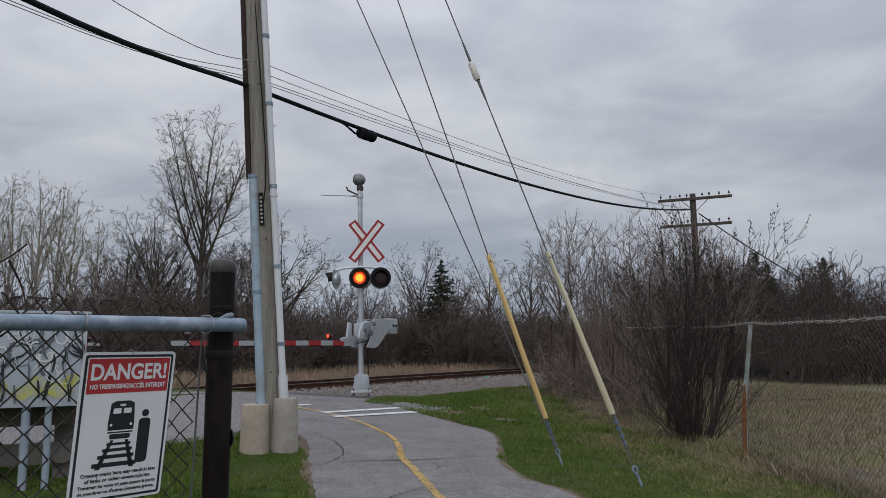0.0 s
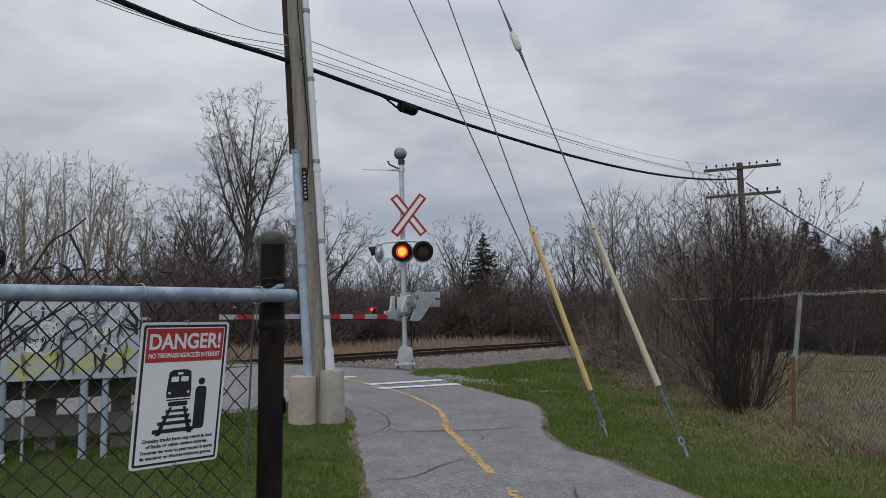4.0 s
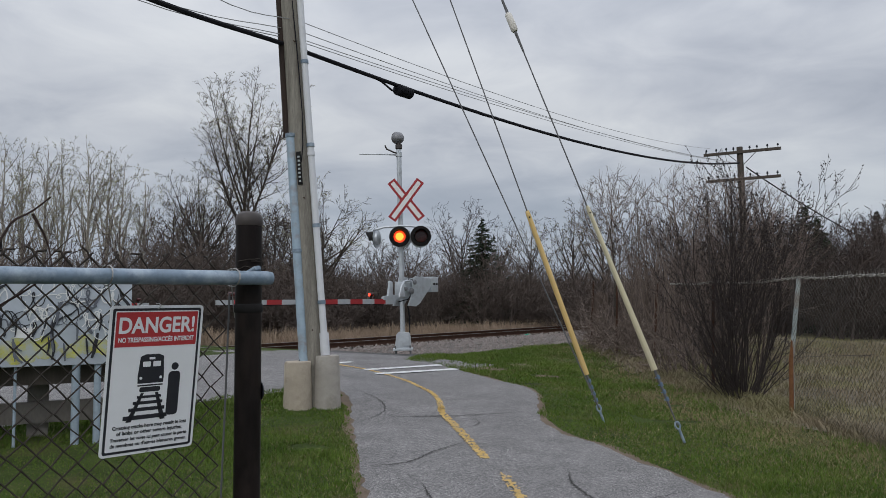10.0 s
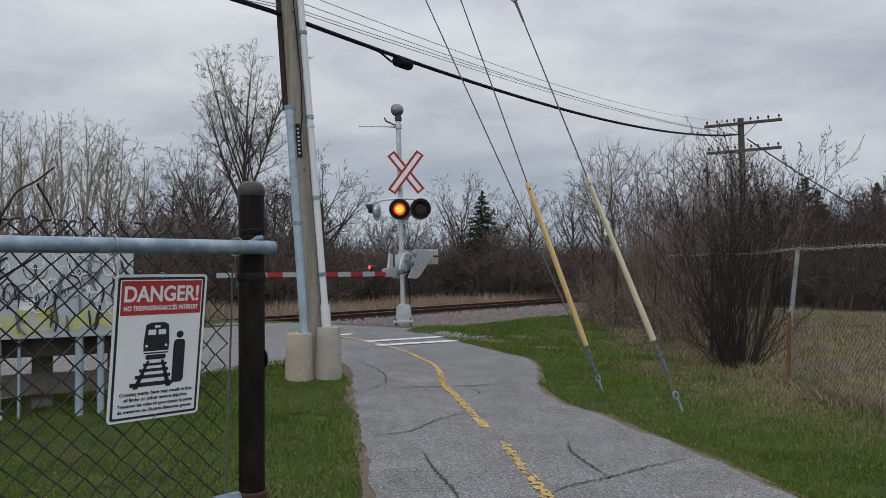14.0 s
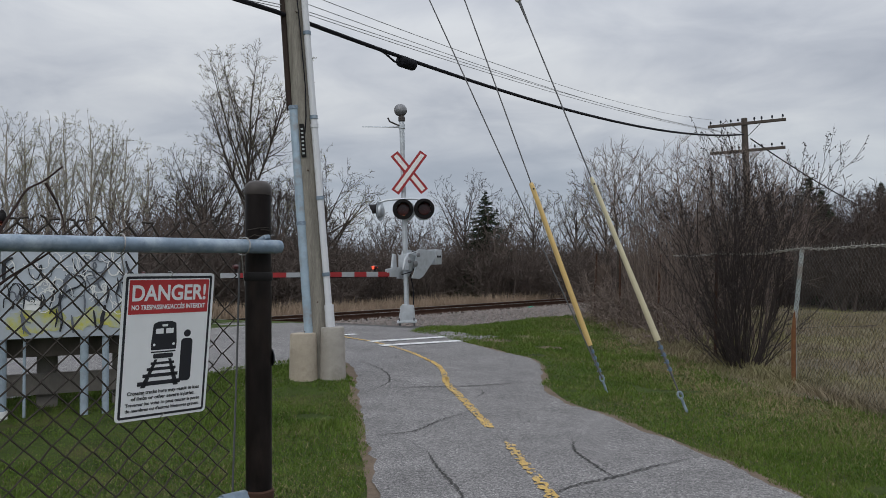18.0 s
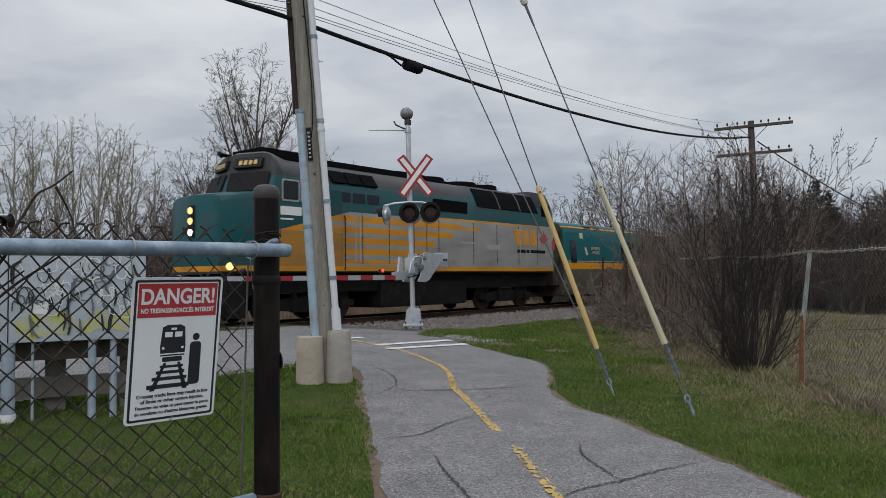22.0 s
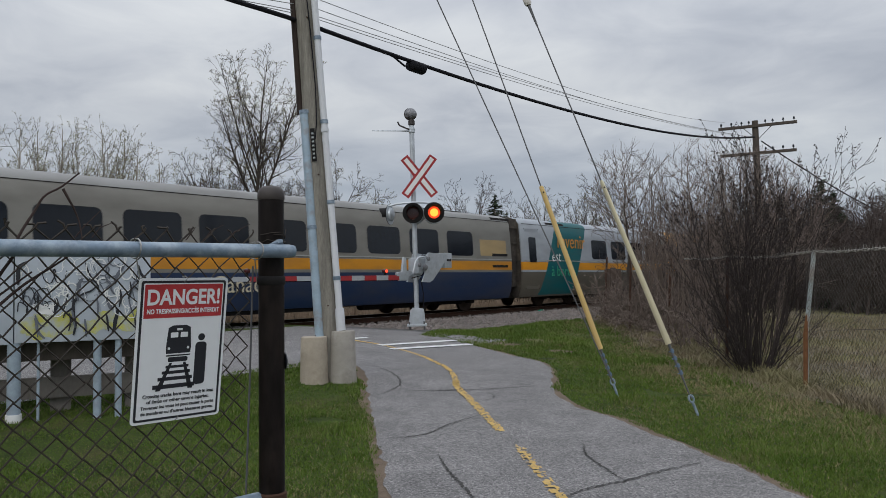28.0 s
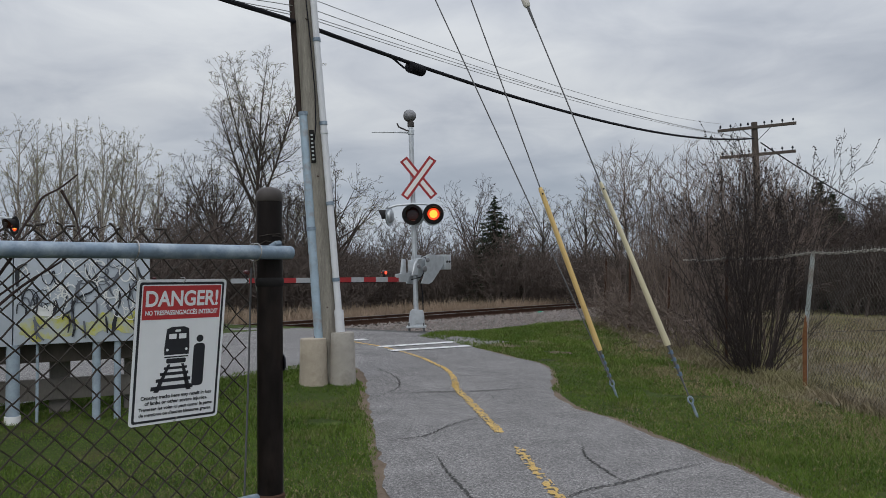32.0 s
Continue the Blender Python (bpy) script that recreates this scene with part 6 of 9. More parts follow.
def crown_tree(name, label, at, half, z0, z1, count, bark, twig, bud, seed, fine=0.006, bud_size=0.03, group="", up=0.25, lead=0.6, twigs=2, skew=0.0):
    """A leafless tree whose crown fills an uneven oval between two heights."""
    rng = random.Random(seed)
    x, y = at
    g = height(x, y) if abs(x) < 60 and y < 90 else -0.2
    pts = []
    lumps = [(rng.uniform(-0.5, 0.5), rng.uniform(-0.5, 0.5), rng.uniform(-0.6, 0.75)) for _ in range(7)]
    while len(pts) < count:
        q = Vector((rng.uniform(-1, 1), rng.uniform(-1, 1), rng.uniform(-1, 1)))
        if q.length > 1 or min((q - Vector(c)).length for c in lumps) > 0.5 + 0.1 * rng.random():
            continue
        wide = 1.0 if q.z < 0.2 else 1.0 + 0.15 * (q.z - 0.2)
        pts.append((q.x * half * wide + skew * q.z, q.y * half * wide, (z0 + z1) / 2 - g + q.z * (z1 - z0) / 2))
    step = 0.22
    N, par = branching(rng, pts, z1 - g, (z0 - g) + (z1 - z0) * lead * 0.5, step, max(1.3, half), 0.25, up)
    n = len(N)
    load = [0.0] * n
    tip = [True] * n
    for i in range(1, n):
        tip[par[i]] = False
    for i in range(n - 1, 0, -1):
        if tip[i]:
            load[i] = fine ** 2.25
        load[par[i]] += load[i]
    rad = [max(fine, v ** (1 / 2.25)) for v in load]
    rad[0] *= 1.25
    thick, thin, ends = [], [], []
    for i in range(1, n):
        a, b = Vector(N[par[i]]), Vector(N[i])
        seg = (a, b, rad[par[i]] if par[i] else rad[0], rad[i], 2)
        seg = (a, b, min(seg[2], rad[i] * 1.35), rad[i], 2)
        (thick if rad[i] > fine * 3.2 else thin).append(seg)
        if rad[i] < fine * 2.4 or tip[i]:
            d = (b - a).normalized()
            for _ in range(twigs + (1 if tip[i] else 0)):
                e = (d + Vector((rng.gauss(0, 0.55), rng.gauss(0, 0.55), rng.gauss(0.2, 0.35)))).normalized()
                c = b + e * rng.uniform(0.1, 0.24)
                e = (e + Vector((rng.gauss(0, 0.25), rng.gauss(0, 0.25), 0.15))).normalized()
                f = c + e * rng.uniform(0.08, 0.22)
                thin += [(b, c, fine * 0.85, fine * 0.7, 3), (c, f, fine * 0.7, fine * 0.5, 3)]
                ends.append((b, f, 0, 0, 3))
                ends.append((b, c, 0, 0, 3))
    t = thing(name, pose(x, y, g), label, "tree", group)
    V, F = sticks(thick, 6)
    link_mesh("trunk", fast_mesh("trunk", V, F), bark, t, "bare trunk and limbs")
    V, F = sticks(thin, 3)
    c = link_mesh("crown", fast_mesh("crown", V, F), twig, t, "airy crown of leafless twigs", smooth=False)
    if bud:
        V, F = buds(ends, 3, bud_size, rng, 0.75)
        link_mesh("bud_haze", fast_mesh("bud_haze", V, F), bud, c, "small opening buds", smooth=False)


def limb_tree(name, label, at, trunk, top, half, limbs, bark, twig, bud, seed, r0=0.13, fine=0.006, bud_size=0.04, group="", leader=True, rise=0.6, shape=1.0, dense=1.0, droop=0.0, share=0.85):
    """A leafless tree: straight rising limbs on a trunk, side branches and twigs in turn. rise: how steep the limbs stand."""
    rng = random.Random(seed)
    x, y = at
    g = height(x, y) if abs(x) < 60 and y < 90 else -0.2
    thick, thin, fine_segs, ends = [], [], [], []

    def gauss3(s):
        return Vector((rng.gauss(0, s), rng.gauss(0, s), rng.gauss(0, s)))

    def turned(d, lo, hi):
        a, b = radians(rng.uniform(lo, hi)), rng.uniform(0, 6.283)
        u = d.orthogonal().normalized()
        v = d.cross(u)
        return d * math.cos(a) + (u * math.cos(b) + v * math.sin(b)) * math.sin(a)

    def run(p, d, length, r, lvl):
        step = (0.45, 0.32, 0.2, 0.13)[lvl]
        n = max(2, int(length / step))
        for i in range(n):
            d = (d + gauss3((0.035, 0.07, 0.11, 0.14)[lvl]) + Vector((0, 0, 0.05 - droop * (lvl == 1)))).normalized()
            q = p + d * (length / n)
            f = (i + 1) / n
            ra, rb = max(fine * 0.75, r * (1 - 0.75 * i / n)), max(fine * 0.7, r * (1 - 0.75 * f))
            (thick if ra > fine * 2.2 else thin if lvl < 3 else fine_segs).append((p, q, ra, rb, lvl))
            if lvl == 3 or (lvl == 2 and i == n - 1):
                ends.append((p, q, 0, 0, 3))
            if lvl < 3 and f > (0.22, 0.12, 0.05)[lvl]:
                many = dense * (1.6, 1.35, 1.7)[lvl]
                for _ in range(int(many) + (rng.random() < many % 1)):
                    sub = length * (0.36, 0.42, 0.5)[lvl] * (1.08 - 0.75 * f) * rng.uniform(0.55, 1.2)
                    run(q, turned(d, 28, 55), max((0.5, 0.28, 0.16)[lvl], sub), rb * 0.6, lvl + 1)
            p = q

    ht = top - g
    th = trunk - g
    spine = [Vector((0, 0, -0.25))]
    reach = ht * (0.9 if leader else 0.62)
    n = max(6, int(reach / 0.5))
    for i in range(n):
        spine.append(Vector((rng.gauss(0, 0.035) + spine[-1].x, rng.gauss(0, 0.035) + spine[-1].y, reach * (i + 1) / n)))

    def rad(z):
        return max(fine * 2, r0 * (1 - 0.85 * min(1, max(0, z) / reach)))

    for a, b in zip(spine, spine[1:]):
        thick.append((a, b, rad(a.z), rad(b.z), 0))
    run(spine[-1], Vector((rng.gauss(0, 0.2), rng.gauss(0, 0.2), 1)).normalized(), ht * (0.07 if leader else 0.26), rad(reach), 1 if leader else 0)
    az = rng.uniform(0, 6.28)
    for i in range(limbs):
        f = (i + 0.5 * rng.random()) / limbs
        zs = th + (reach - th) * f
        p = spine[min(n, max(1, int(zs / reach * n)))]
        az += 2.4 + rng.uniform(-0.4, 0.4)
        # outline of the crown: widest at a third, drawn in at the top
        w = half * (0.55 + 0.45 * math.sin(math.pi * min(1, 0.25 + 0.75 * f ** shape))) * rng.uniform(0.65, 1.1)
        up = max(0.4, (ht - p.z) * rise * rng.uniform(0.45, 0.95))
        d = Vector((math.cos(az) * w, math.sin(az) * w, up * 0.85)).normalized()
        run(p, d, math.hypot(w, up) * 0.92, rad(p.z) * 0.68, 0)
    t = thing(name, pose(x, y, g), label, "tree", group)
    V, F = sticks(thick, 5)
    link_mesh("trunk", fast_mesh("trunk", V, F), bark, t, "bare trunk and limbs")
    V, F = sticks(thin, 3)
    c = link_mesh("crown", fast_mesh("crown", V, F), twig, t, "airy crown of leafless branches", smooth=False)
    if fine_segs:
        V, F = strips(fine_segs, seed)
        link_mesh("twig_haze", fast_mesh("twig_haze", V, F), twig, c, "fine outer twigs", smooth=False)
    if bud:
        V, F = buds(ends, 3, bud_size, rng, share)
        link_mesh("bud_haze", fast_mesh("bud_haze", V, F), bud, c, "small opening buds", smooth=False)


limb_tree("bare_tree", "tall leafless tree with a fine rising crown", (-8.75, 36.0), 4.4, 13.4, 2.75, 17, M_BARK, M_TWIG, M_BUD, 11, 0.2, 0.0088, 0.055, leader=False, rise=0.9, dense=1.12)
limb_tree("bare_tree", "leafless tree with a spreading twiggy crown", (-11.0, 37.0), 3.4, 9.2, 2.6, 17, M_BARK, M_TWIG, M_BUD, 12, 0.17, 0.0088, 0.045, leader=False, rise=0.72, dense=1.1)
limb_tree("bare_tree", "low leafless tree with a dark twiggy crown", (-13.4, 40.0), 2.6, 7.2, 2.0, 14, M_BARK, M_TWIG, None, 13, 0.14, 0.009, rise=0.6)
limb_tree("bare_tree", "spreading leafless tree with budding twigs", (-5.0, 36.0), 2.6, 8.3, 2.9, 16, M_BARK, M_TWIG, M_BUD, 5, 0.16, 0.0088, 0.05, leader=False, rise=0.55, droop=0.05, dense=1.1)
for _i, (_x, _y, _w, _a, _b) in enumerate(((-27.8, 50, 1.9, 3.5, 12.3), (-25.0, 50, 1.8, 3.4, 12.0), (-22.4, 50, 1.9, 3.4, 12.0), (-20.2, 51, 1.8, 3.4, 10.9), (-28.5, 54, 1.8, 3.7, 12.8), (-26.1, 55, 1.8, 3.8, 12.8),
                                           (-23.2, 55, 1.8, 3.7, 12.4), (-29.8, 49, 1.8, 3.4, 12.2), (-20.6, 56, 1.7, 3.8, 10.4))):
    limb_tree("poplar_tree", "slender pale poplar coming into bud", (_x, _y), _a, _b + 0.7, _w * 0.85, 16, M_BARK_PALE, M_TWIG_PALE, M_BUD, 30 + _i, 0.15, 0.010, 0.085, "row of poplars", True, 0.75, dense=0.82)
for _i, (_x, _y, _w, _a, _b) in enumerate(((2.0, 47, 2.3, 2.6, 8.6), (6.2, 48, 1.9, 2.4, 7.7), (8.5, 46, 1.7, 2.2, 8.1), (4.7, 52, 1.7, 2.6, 7.5), (-1.4, 52, 1.8, 2.6, 7.0), (10.1, 45, 2.0, 2.2, 8.8), (-3.3, 55, 1.7, 2.6, 6.9))):
    limb_tree("bare_tree", "leafless tree with a rounded twiggy crown", (_x, _y), _a, _b, _w, 15, M_BARK, M_TWIG, M_BUD if _i in (1, 2, 5) else None, 50 + _i, 0.15, 0.010, 0.05, "trees beyond the track", False, 0.7)
for _i, (_x, _y, _w, _a, _b) in enumerate(((21.0, 46, 2.03, 1.6, 5.8), (24.4, 48, 2.12, 1.6, 5.6), (24.7, 44, 1.94, 1.5, 6.6), (28.7, 48, 2.12, 1.5, 6.9), (20.2, 50, 1.84, 1.6, 5.8), (18.0, 52, 1.91, 1.6, 6.2), (26.5, 41, 2.0, 1.5, 6.0), (13.2, 30, 1.8, 0.8, 4.8), (15.0, 32, 1.9, 0.8, 5.2), (16.6, 31, 2.0, 0.8, 4.6), (18.2, 31, 2.0, 0.8, 4.8))):
    crown_tree("bare_tree", "dark leafless tree behind the dry field", (_x, _y), _w, _a, _b, 1000, M_BARK, M_TWIG_DARK, None, 150 + _i, 0.01, 0.03, "trees behind the field", 0.15, 0.4, 3)
for _i, (_x, _y, _w, _a, _b) in enumerate(((-10.0, 38.5, 1.9, 1.4, 6.6), (-7.6, 38, 1.9, 1.4, 6.4), (-6.2, 39, 1.9, 1.4, 6.2), (-12.4, 41, 1.9, 1.6, 7.0), (-9.0, 42, 2.0, 1.6, 6.8))):
    crown_tree("bare_tree", "low leafless tree with a dense twiggy crown", (_x, _y), _w, _a, _b, 1100, M_BARK, M_TWIG, None, 170 + _i, 0.009, 0.03, "low trees beyond the track", 0.2, 0.3, 3)
for _i, (_x, _y, _w, _a, _b) in enumerate(((4.95, 20.4, 1.15, 1.5, 5.0), (6.1, 19.4, 1.25, 1.4, 5.0), (7.2, 18.6, 1.2, 1.3, 4.6), (8.3, 20.5, 1.3, 1.3, 4.9), (9.6, 21.5, 1.3, 1.3, 4.6))):
    crown_tree("bare_tree", "small leafless tree in the thicket by the fence", (_x, _y), _w, _a, _b, 800, M_BARK, M_TWIG_RED, M_BUD if _i == 0 else None, 190 + _i, 0.0048, 0.022, "small trees of the thicket", 0.35, 0.3, 3)
# thicket by the old fence
for _i, (_x, _y, _h, _st) in enumerate(((5.5, 20.5, 3.9, 12), (5.3, 18.4, 4.0, 14), (5.9, 17.2, 4.0, 13), (5.35, 15.6, 3.3, 13), (6.6, 17.5, 4.0, 11), (6.3, 15.2, 3.4, 11), (7.2, 20.0, 4.3, 10))):
    make_tree("shrub", "leafless brown thicket shrub by the old fence", (_x, _y), THICKET, _h, 0.024, M_TWIG_RED, M_TWIG_RED, None, 70 + _i, stems=_st, spread=0.55, group="thicket by the old fence")
# the large bush: a dense fan of stems from one root
make_tree("shrub", "large dark many-stemmed bush with swelling buds", (4.84, 12.1), dict(WHIPS, splay=0.68, up=(0.02, 0.05, 0.05), wander=0.075, kids=(2, 1), bare=(0.3, 0.25), fine=0.0026), 3.5, 0.015, M_BUSH, M_BUSH, M_BUSH, 91, (0.03, 0), stems=37, spread=0.24, bud_size=0.04)
make_tree("shrub", "dense dark shoots round the foot of the large bush", (4.86, 12.06), dict(WHIPS, splay=0.85, up=(0.02, 0.05, 0.05), wander=0.1, kids=(2, 1), bare=(0.2, 0.2), fine=0.0026), 1.5, 0.012, M_BUSH, M_BUSH, None, 92, (0.0, 0), stems=26, spread=0.26)


def make_conifer(at, tall, wide, seed, label):
    x, y = at
    rng = random.Random(seed)
    t = thing("spruce_tree", pose(x, y, -0.2), label, "tree", "spruces")
    bm = bmesh.new()
    tube(bm, [(0, 0, 0), (0, 0, tall * 0.6), (0, 0, tall)], [0.1, 0.06, 0.01], 6)
    part("trunk", bm, M_BARK, t, "straight trunk")
    V, F = [], []
    z = 0.3
    while z < tall - 0.1:
        f = 1 - z / tall
        r = wide * f ** 0.85
        for k in range(int(9 + 12 * f)):
            a, rr = rng.uniform(0, 6.283), r * rng.uniform(0.75, 1.1)
            dx, dy, dz = math.cos(a), math.sin(a), rng.uniform(-0.16, 0.16)
            for j in range(max(2, int(rr / 0.13))):
                u = (j + 0.5) / max(2, int(rr / 0.13))
                c = Vector((dx * rr * u, dy * rr * u, z + dz - 0.25 * rr * u + 0.1 * u * u))
                for _ in range(3):
                    e = Vector((dx + rng.gauss(0, 0.7), dy + rng.gauss(0, 0.7), rng.gauss(-0.1, 0.4))).normalized() * rng.uniform(0.12, 0.24)
                    s = Vector((-dy, dx, rng.gauss(0, 0.5))).normalized() * 0.07
                    i = len(V)
                    V += [c - s, c + s, c + e]
                    F.append((i, i + 1, i + 2))
        z += 0.2
    link_mesh("foliage", fast_mesh("foliage", V, F), M_NEEDLE, t, "dark green drooping needles", smooth=False)


make_conifer((3.1, 45.5), 6.7, 3.0, 3, "dark green spruce beyond the track")
make_conifer((16.6, 33.5), 5.9, 2.7, 4, "dark spruce in the scrub beyond the field")
make_conifer((18.6, 36.0), 5.0, 2.5, 7, "dark spruce in the scrub beyond the field")
make_conifer((19.8, 35.0), 4.6, 2.5, 8, "dark spruce in the scrub beyond the field")
make_conifer((14.6, 36.0), 4.4, 2.2, 9, "dark spruce in the scrub beyond the field")
make_conifer((24.0, 47.0), 7.0, 2.0, 5, "dark spruce at the edge of the field")
make_conifer((29.5, 50.0), 7.6, 2.0, 6, "dark spruce at the edge of the field")
for _i, (_u, _y, _h) in enumerate(((-0.47, 60, 4.6), (-0.40, 62, 5.0), (-0.53, 61, 4.6), (-0.35, 66, 4.6), (-0.57, 58, 5.2))):
    make_conifer((_u * _y, _y), _h + 1.0, 1.3, 20 + _i, "small dark spruce below the poplars")


def scatter(name, label, category, variants, spots, mat, seed):
    """Many plants of no fixed number as one object. spots: (x, y, size)."""
    rng = random.Random(seed)
    VV, FF, n = [], [], 0
    for x, y, k in spots:
        V, F = variants[rng.randrange(len(variants))]
        a = rng.uniform(0, 6.283)
        c, s = math.cos(a), math.sin(a)
        R = np.array([[c, s, 0], [-s, c, 0], [0, 0, 1]])
        z = height(x, y) if abs(x) < 60 and y < 90 else -0.2
        VV.append((V * (k, k, k * rng.uniform(0.85, 1.15))) @ R + (x, y, z))
        FF.append(F + n)
        n += len(V)
    ob = link_mesh(name, fast_mesh(name, np.concatenate(VV), np.concatenate(FF)), mat, None, smooth=False)
    tagged(ob, label, category, kind="stuff")
    return ob


def shrub_variants(count, P, tall, stems, spread, fine, seed):
    out = []
    for v in range(count):
        rng = random.Random(seed + v)
        segs = []
        for k in range(stems):
            a = rng.uniform(0, 6.283)
            o = Vector((math.cos(a), math.sin(a), 0)) * spread * rng.uniform(0, 1)
            d = (Vector((math.cos(a), math.sin(a), 0)) * P.get("splay", 0.4) * rng.uniform(0, 1) + Vector((0, 0, 1))).normalized()
            grow(segs, rng, o, d, tall * rng.uniform(0.6, 1.0), 0.022, 0, dict(P, fine=fine))
        out.append(strips(segs, seed + v))
    return out


FARBRUSH = dict(n=(6, 5, 2), wander=0.16, up=(0.05, 0.05, 0.02), kids=(1, 1), bare=(0.1, 0.1), ratio=(0.55, 0.6), angle=(20, 60), fine=0.008, splay=0.7)
_rng = random.Random(77)
_spots, _spots2 = [], []
for _ in range(640):
    _p, _s = 26.3 + 16 * _rng.random() ** 1.4, _rng.uniform(-8, 70)
    _x, _y = xy(_s, _p)
    if -0.75 < _x / _y < 0.75:
        _spots.append((_x, _y, _rng.uniform(0.75, 1.2)))
# taller growth round the trees beyond the track
for _ in range(90):
    _y = _rng.uniform(33, 44)
    _u = _rng.uniform(-0.40, -0.12)
    _spots.append((_u * _y, _y, _rng.uniform(0.85, 1.15) * (1.25 if -0.36 < _u < -0.2 else 1.0)))
for _ in range(60):
    _y = _rng.uniform(42, 52)
    _spots.append((_rng.uniform(-0.02, 0.26) * _y, _y, _rng.uniform(0.9, 1.3)))
_var = shrub_variants(6, FARBRUSH, 3.6, 13, 0.8, 0.009, 500)
scatter("scrub", "dense brown leafless scrub beyond the track", "scrub", _var, _spots, M_SCRUB, 1)
for _ in range(430):
    _x, _y = _rng.uniform(9, 40), 28 + 24 * _rng.random() ** 1.4
    if 0.3 < _x / _y < 0.75 and sp(_x, _y)[1] < 14:
        _spots2.append((_x, _y, _rng.uniform(0.75, 1.2)))
for _ in range(60):
    _x, _y = _rng.uniform(5.2, 8.0), _rng.uniform(13.5, 23)
    if _x / _y < 0.4 and _y > 19 and len(_spots2) < 460:
        _spots2.append((_x, _y, _rng.uniform(0.3, 0.5)))
scatter("scrub", "dark brown leafless scrub round the dry field", "scrub", _var, _spots2, M_TWIG_DARK, 2)
_spots3 = [(_rng.uniform(4.6, 5.2), _rng.uniform(14.0, 22.3), _rng.uniform(0.28, 0.5)) for _ in range(12)]
scatter("vines", "tangle of dry vines on the old fence", "vines", shrub_variants(4, dict(FARBRUSH, wander=0.3), 3.6, 14, 0.5, 0.012, 600), _spots3, M_TWIG_RED, 3)


def height_array(x, y):
    def ease(a, b, v):
        t = np.clip((v - a) / (b - a), 0, 1)
        return t * t * (3 - 2 * t)

    s, p = x * D2.x + y * D2.y, x * N2.x + y * N2.y
    hp = 0.32 * ease(3, 12.5, p)
    e = ease(-2, 2, s) * (1 - ease(13.8, 17.5, s))
    return hp * (1 - ease(22, 34, p)) * e + (hp * (1 - ease(10.5, 14, p)) - 0.25 * ease(10.5, 14, p)) * (1 - e)


def blades(name, label, spots, mat, tall, width, seed, category="grass", bend=0.5):
    """Thin bent leaves, each of two triangles' width."""
    rs = np.random.RandomState(seed)
    S = np.array(spots, float)
    n = len(S)
    z = height_array(S[:, 0], S[:, 1])
    a = rs.uniform(0, 6.283, n)
    h = tall * rs.uniform(0.5, 1.25, n) * S[:, 2] * (np.clip(S[:, 1] / 9.0, 1.0, 1.6) if tall < 0.1 else 1.0)
    w = width * rs.uniform(0.6, 1.3, n) * np.clip(S[:, 1] / 7.0, 1.0, 2.0)
    la = rs.uniform(0, 6.283, n)
    lean = h * bend * rs.uniform(0.1, 1.2, n)
    P = np.stack([S[:, 0], S[:, 1], z - 0.01], 1)
    side = np.stack([np.cos(a) * w, np.sin(a) * w, np.zeros(n)], 1)
    out = np.stack([np.cos(la) * lean, np.sin(la) * lean, np.zeros(n)], 1)
    up = np.stack([np.zeros(n), np.zeros(n), h], 1)
    V = np.stack([P - side, P + side, P + up * 0.6 + out * 0.35 + side * 0.6, P + up * 0.6 + out * 0.35 - side * 0.6, P + up + out], 1).reshape(-1, 3)
    o = np.arange(n)[:, None] * 5
    F = np.concatenate([o + np.array([[0, 1, 2]]), o + np.array([[0, 2, 3]]), o + np.array([[3, 2, 4]])])
    ob = link_mesh(name, fast_mesh(name, V, F), mat, None, smooth=False)
    tagged(ob, label, category, kind="stuff")


def edge_x(curve, y):
    return np.interp(y, [q[1] for q in curve], [q[0] for q in curve])


def field_noise(x, y, size, seed):
    """Smooth value noise between -1 and 1 on arrays."""
    rs = np.random.RandomState(seed)
    T = rs.uniform(-1, 1, (64, 64))
    u, v = x / size + 1000.0, y / size + 1000.0
    i, j = np.floor(u).astype(int), np.floor(v).astype(int)
    f, g = u - i, v - j
    f, g = f * f * (3 - 2 * f), g * g * (3 - 2 * g)
    a, b, c, d = T[i % 64, j % 64], T[(i + 1) % 64, j % 64], T[i % 64, (j + 1) % 64], T[(i + 1) % 64, (j + 1) % 64]
    return (a * (1 - f) + b * f) * (1 - g) + (c * (1 - f) + d * f) * g


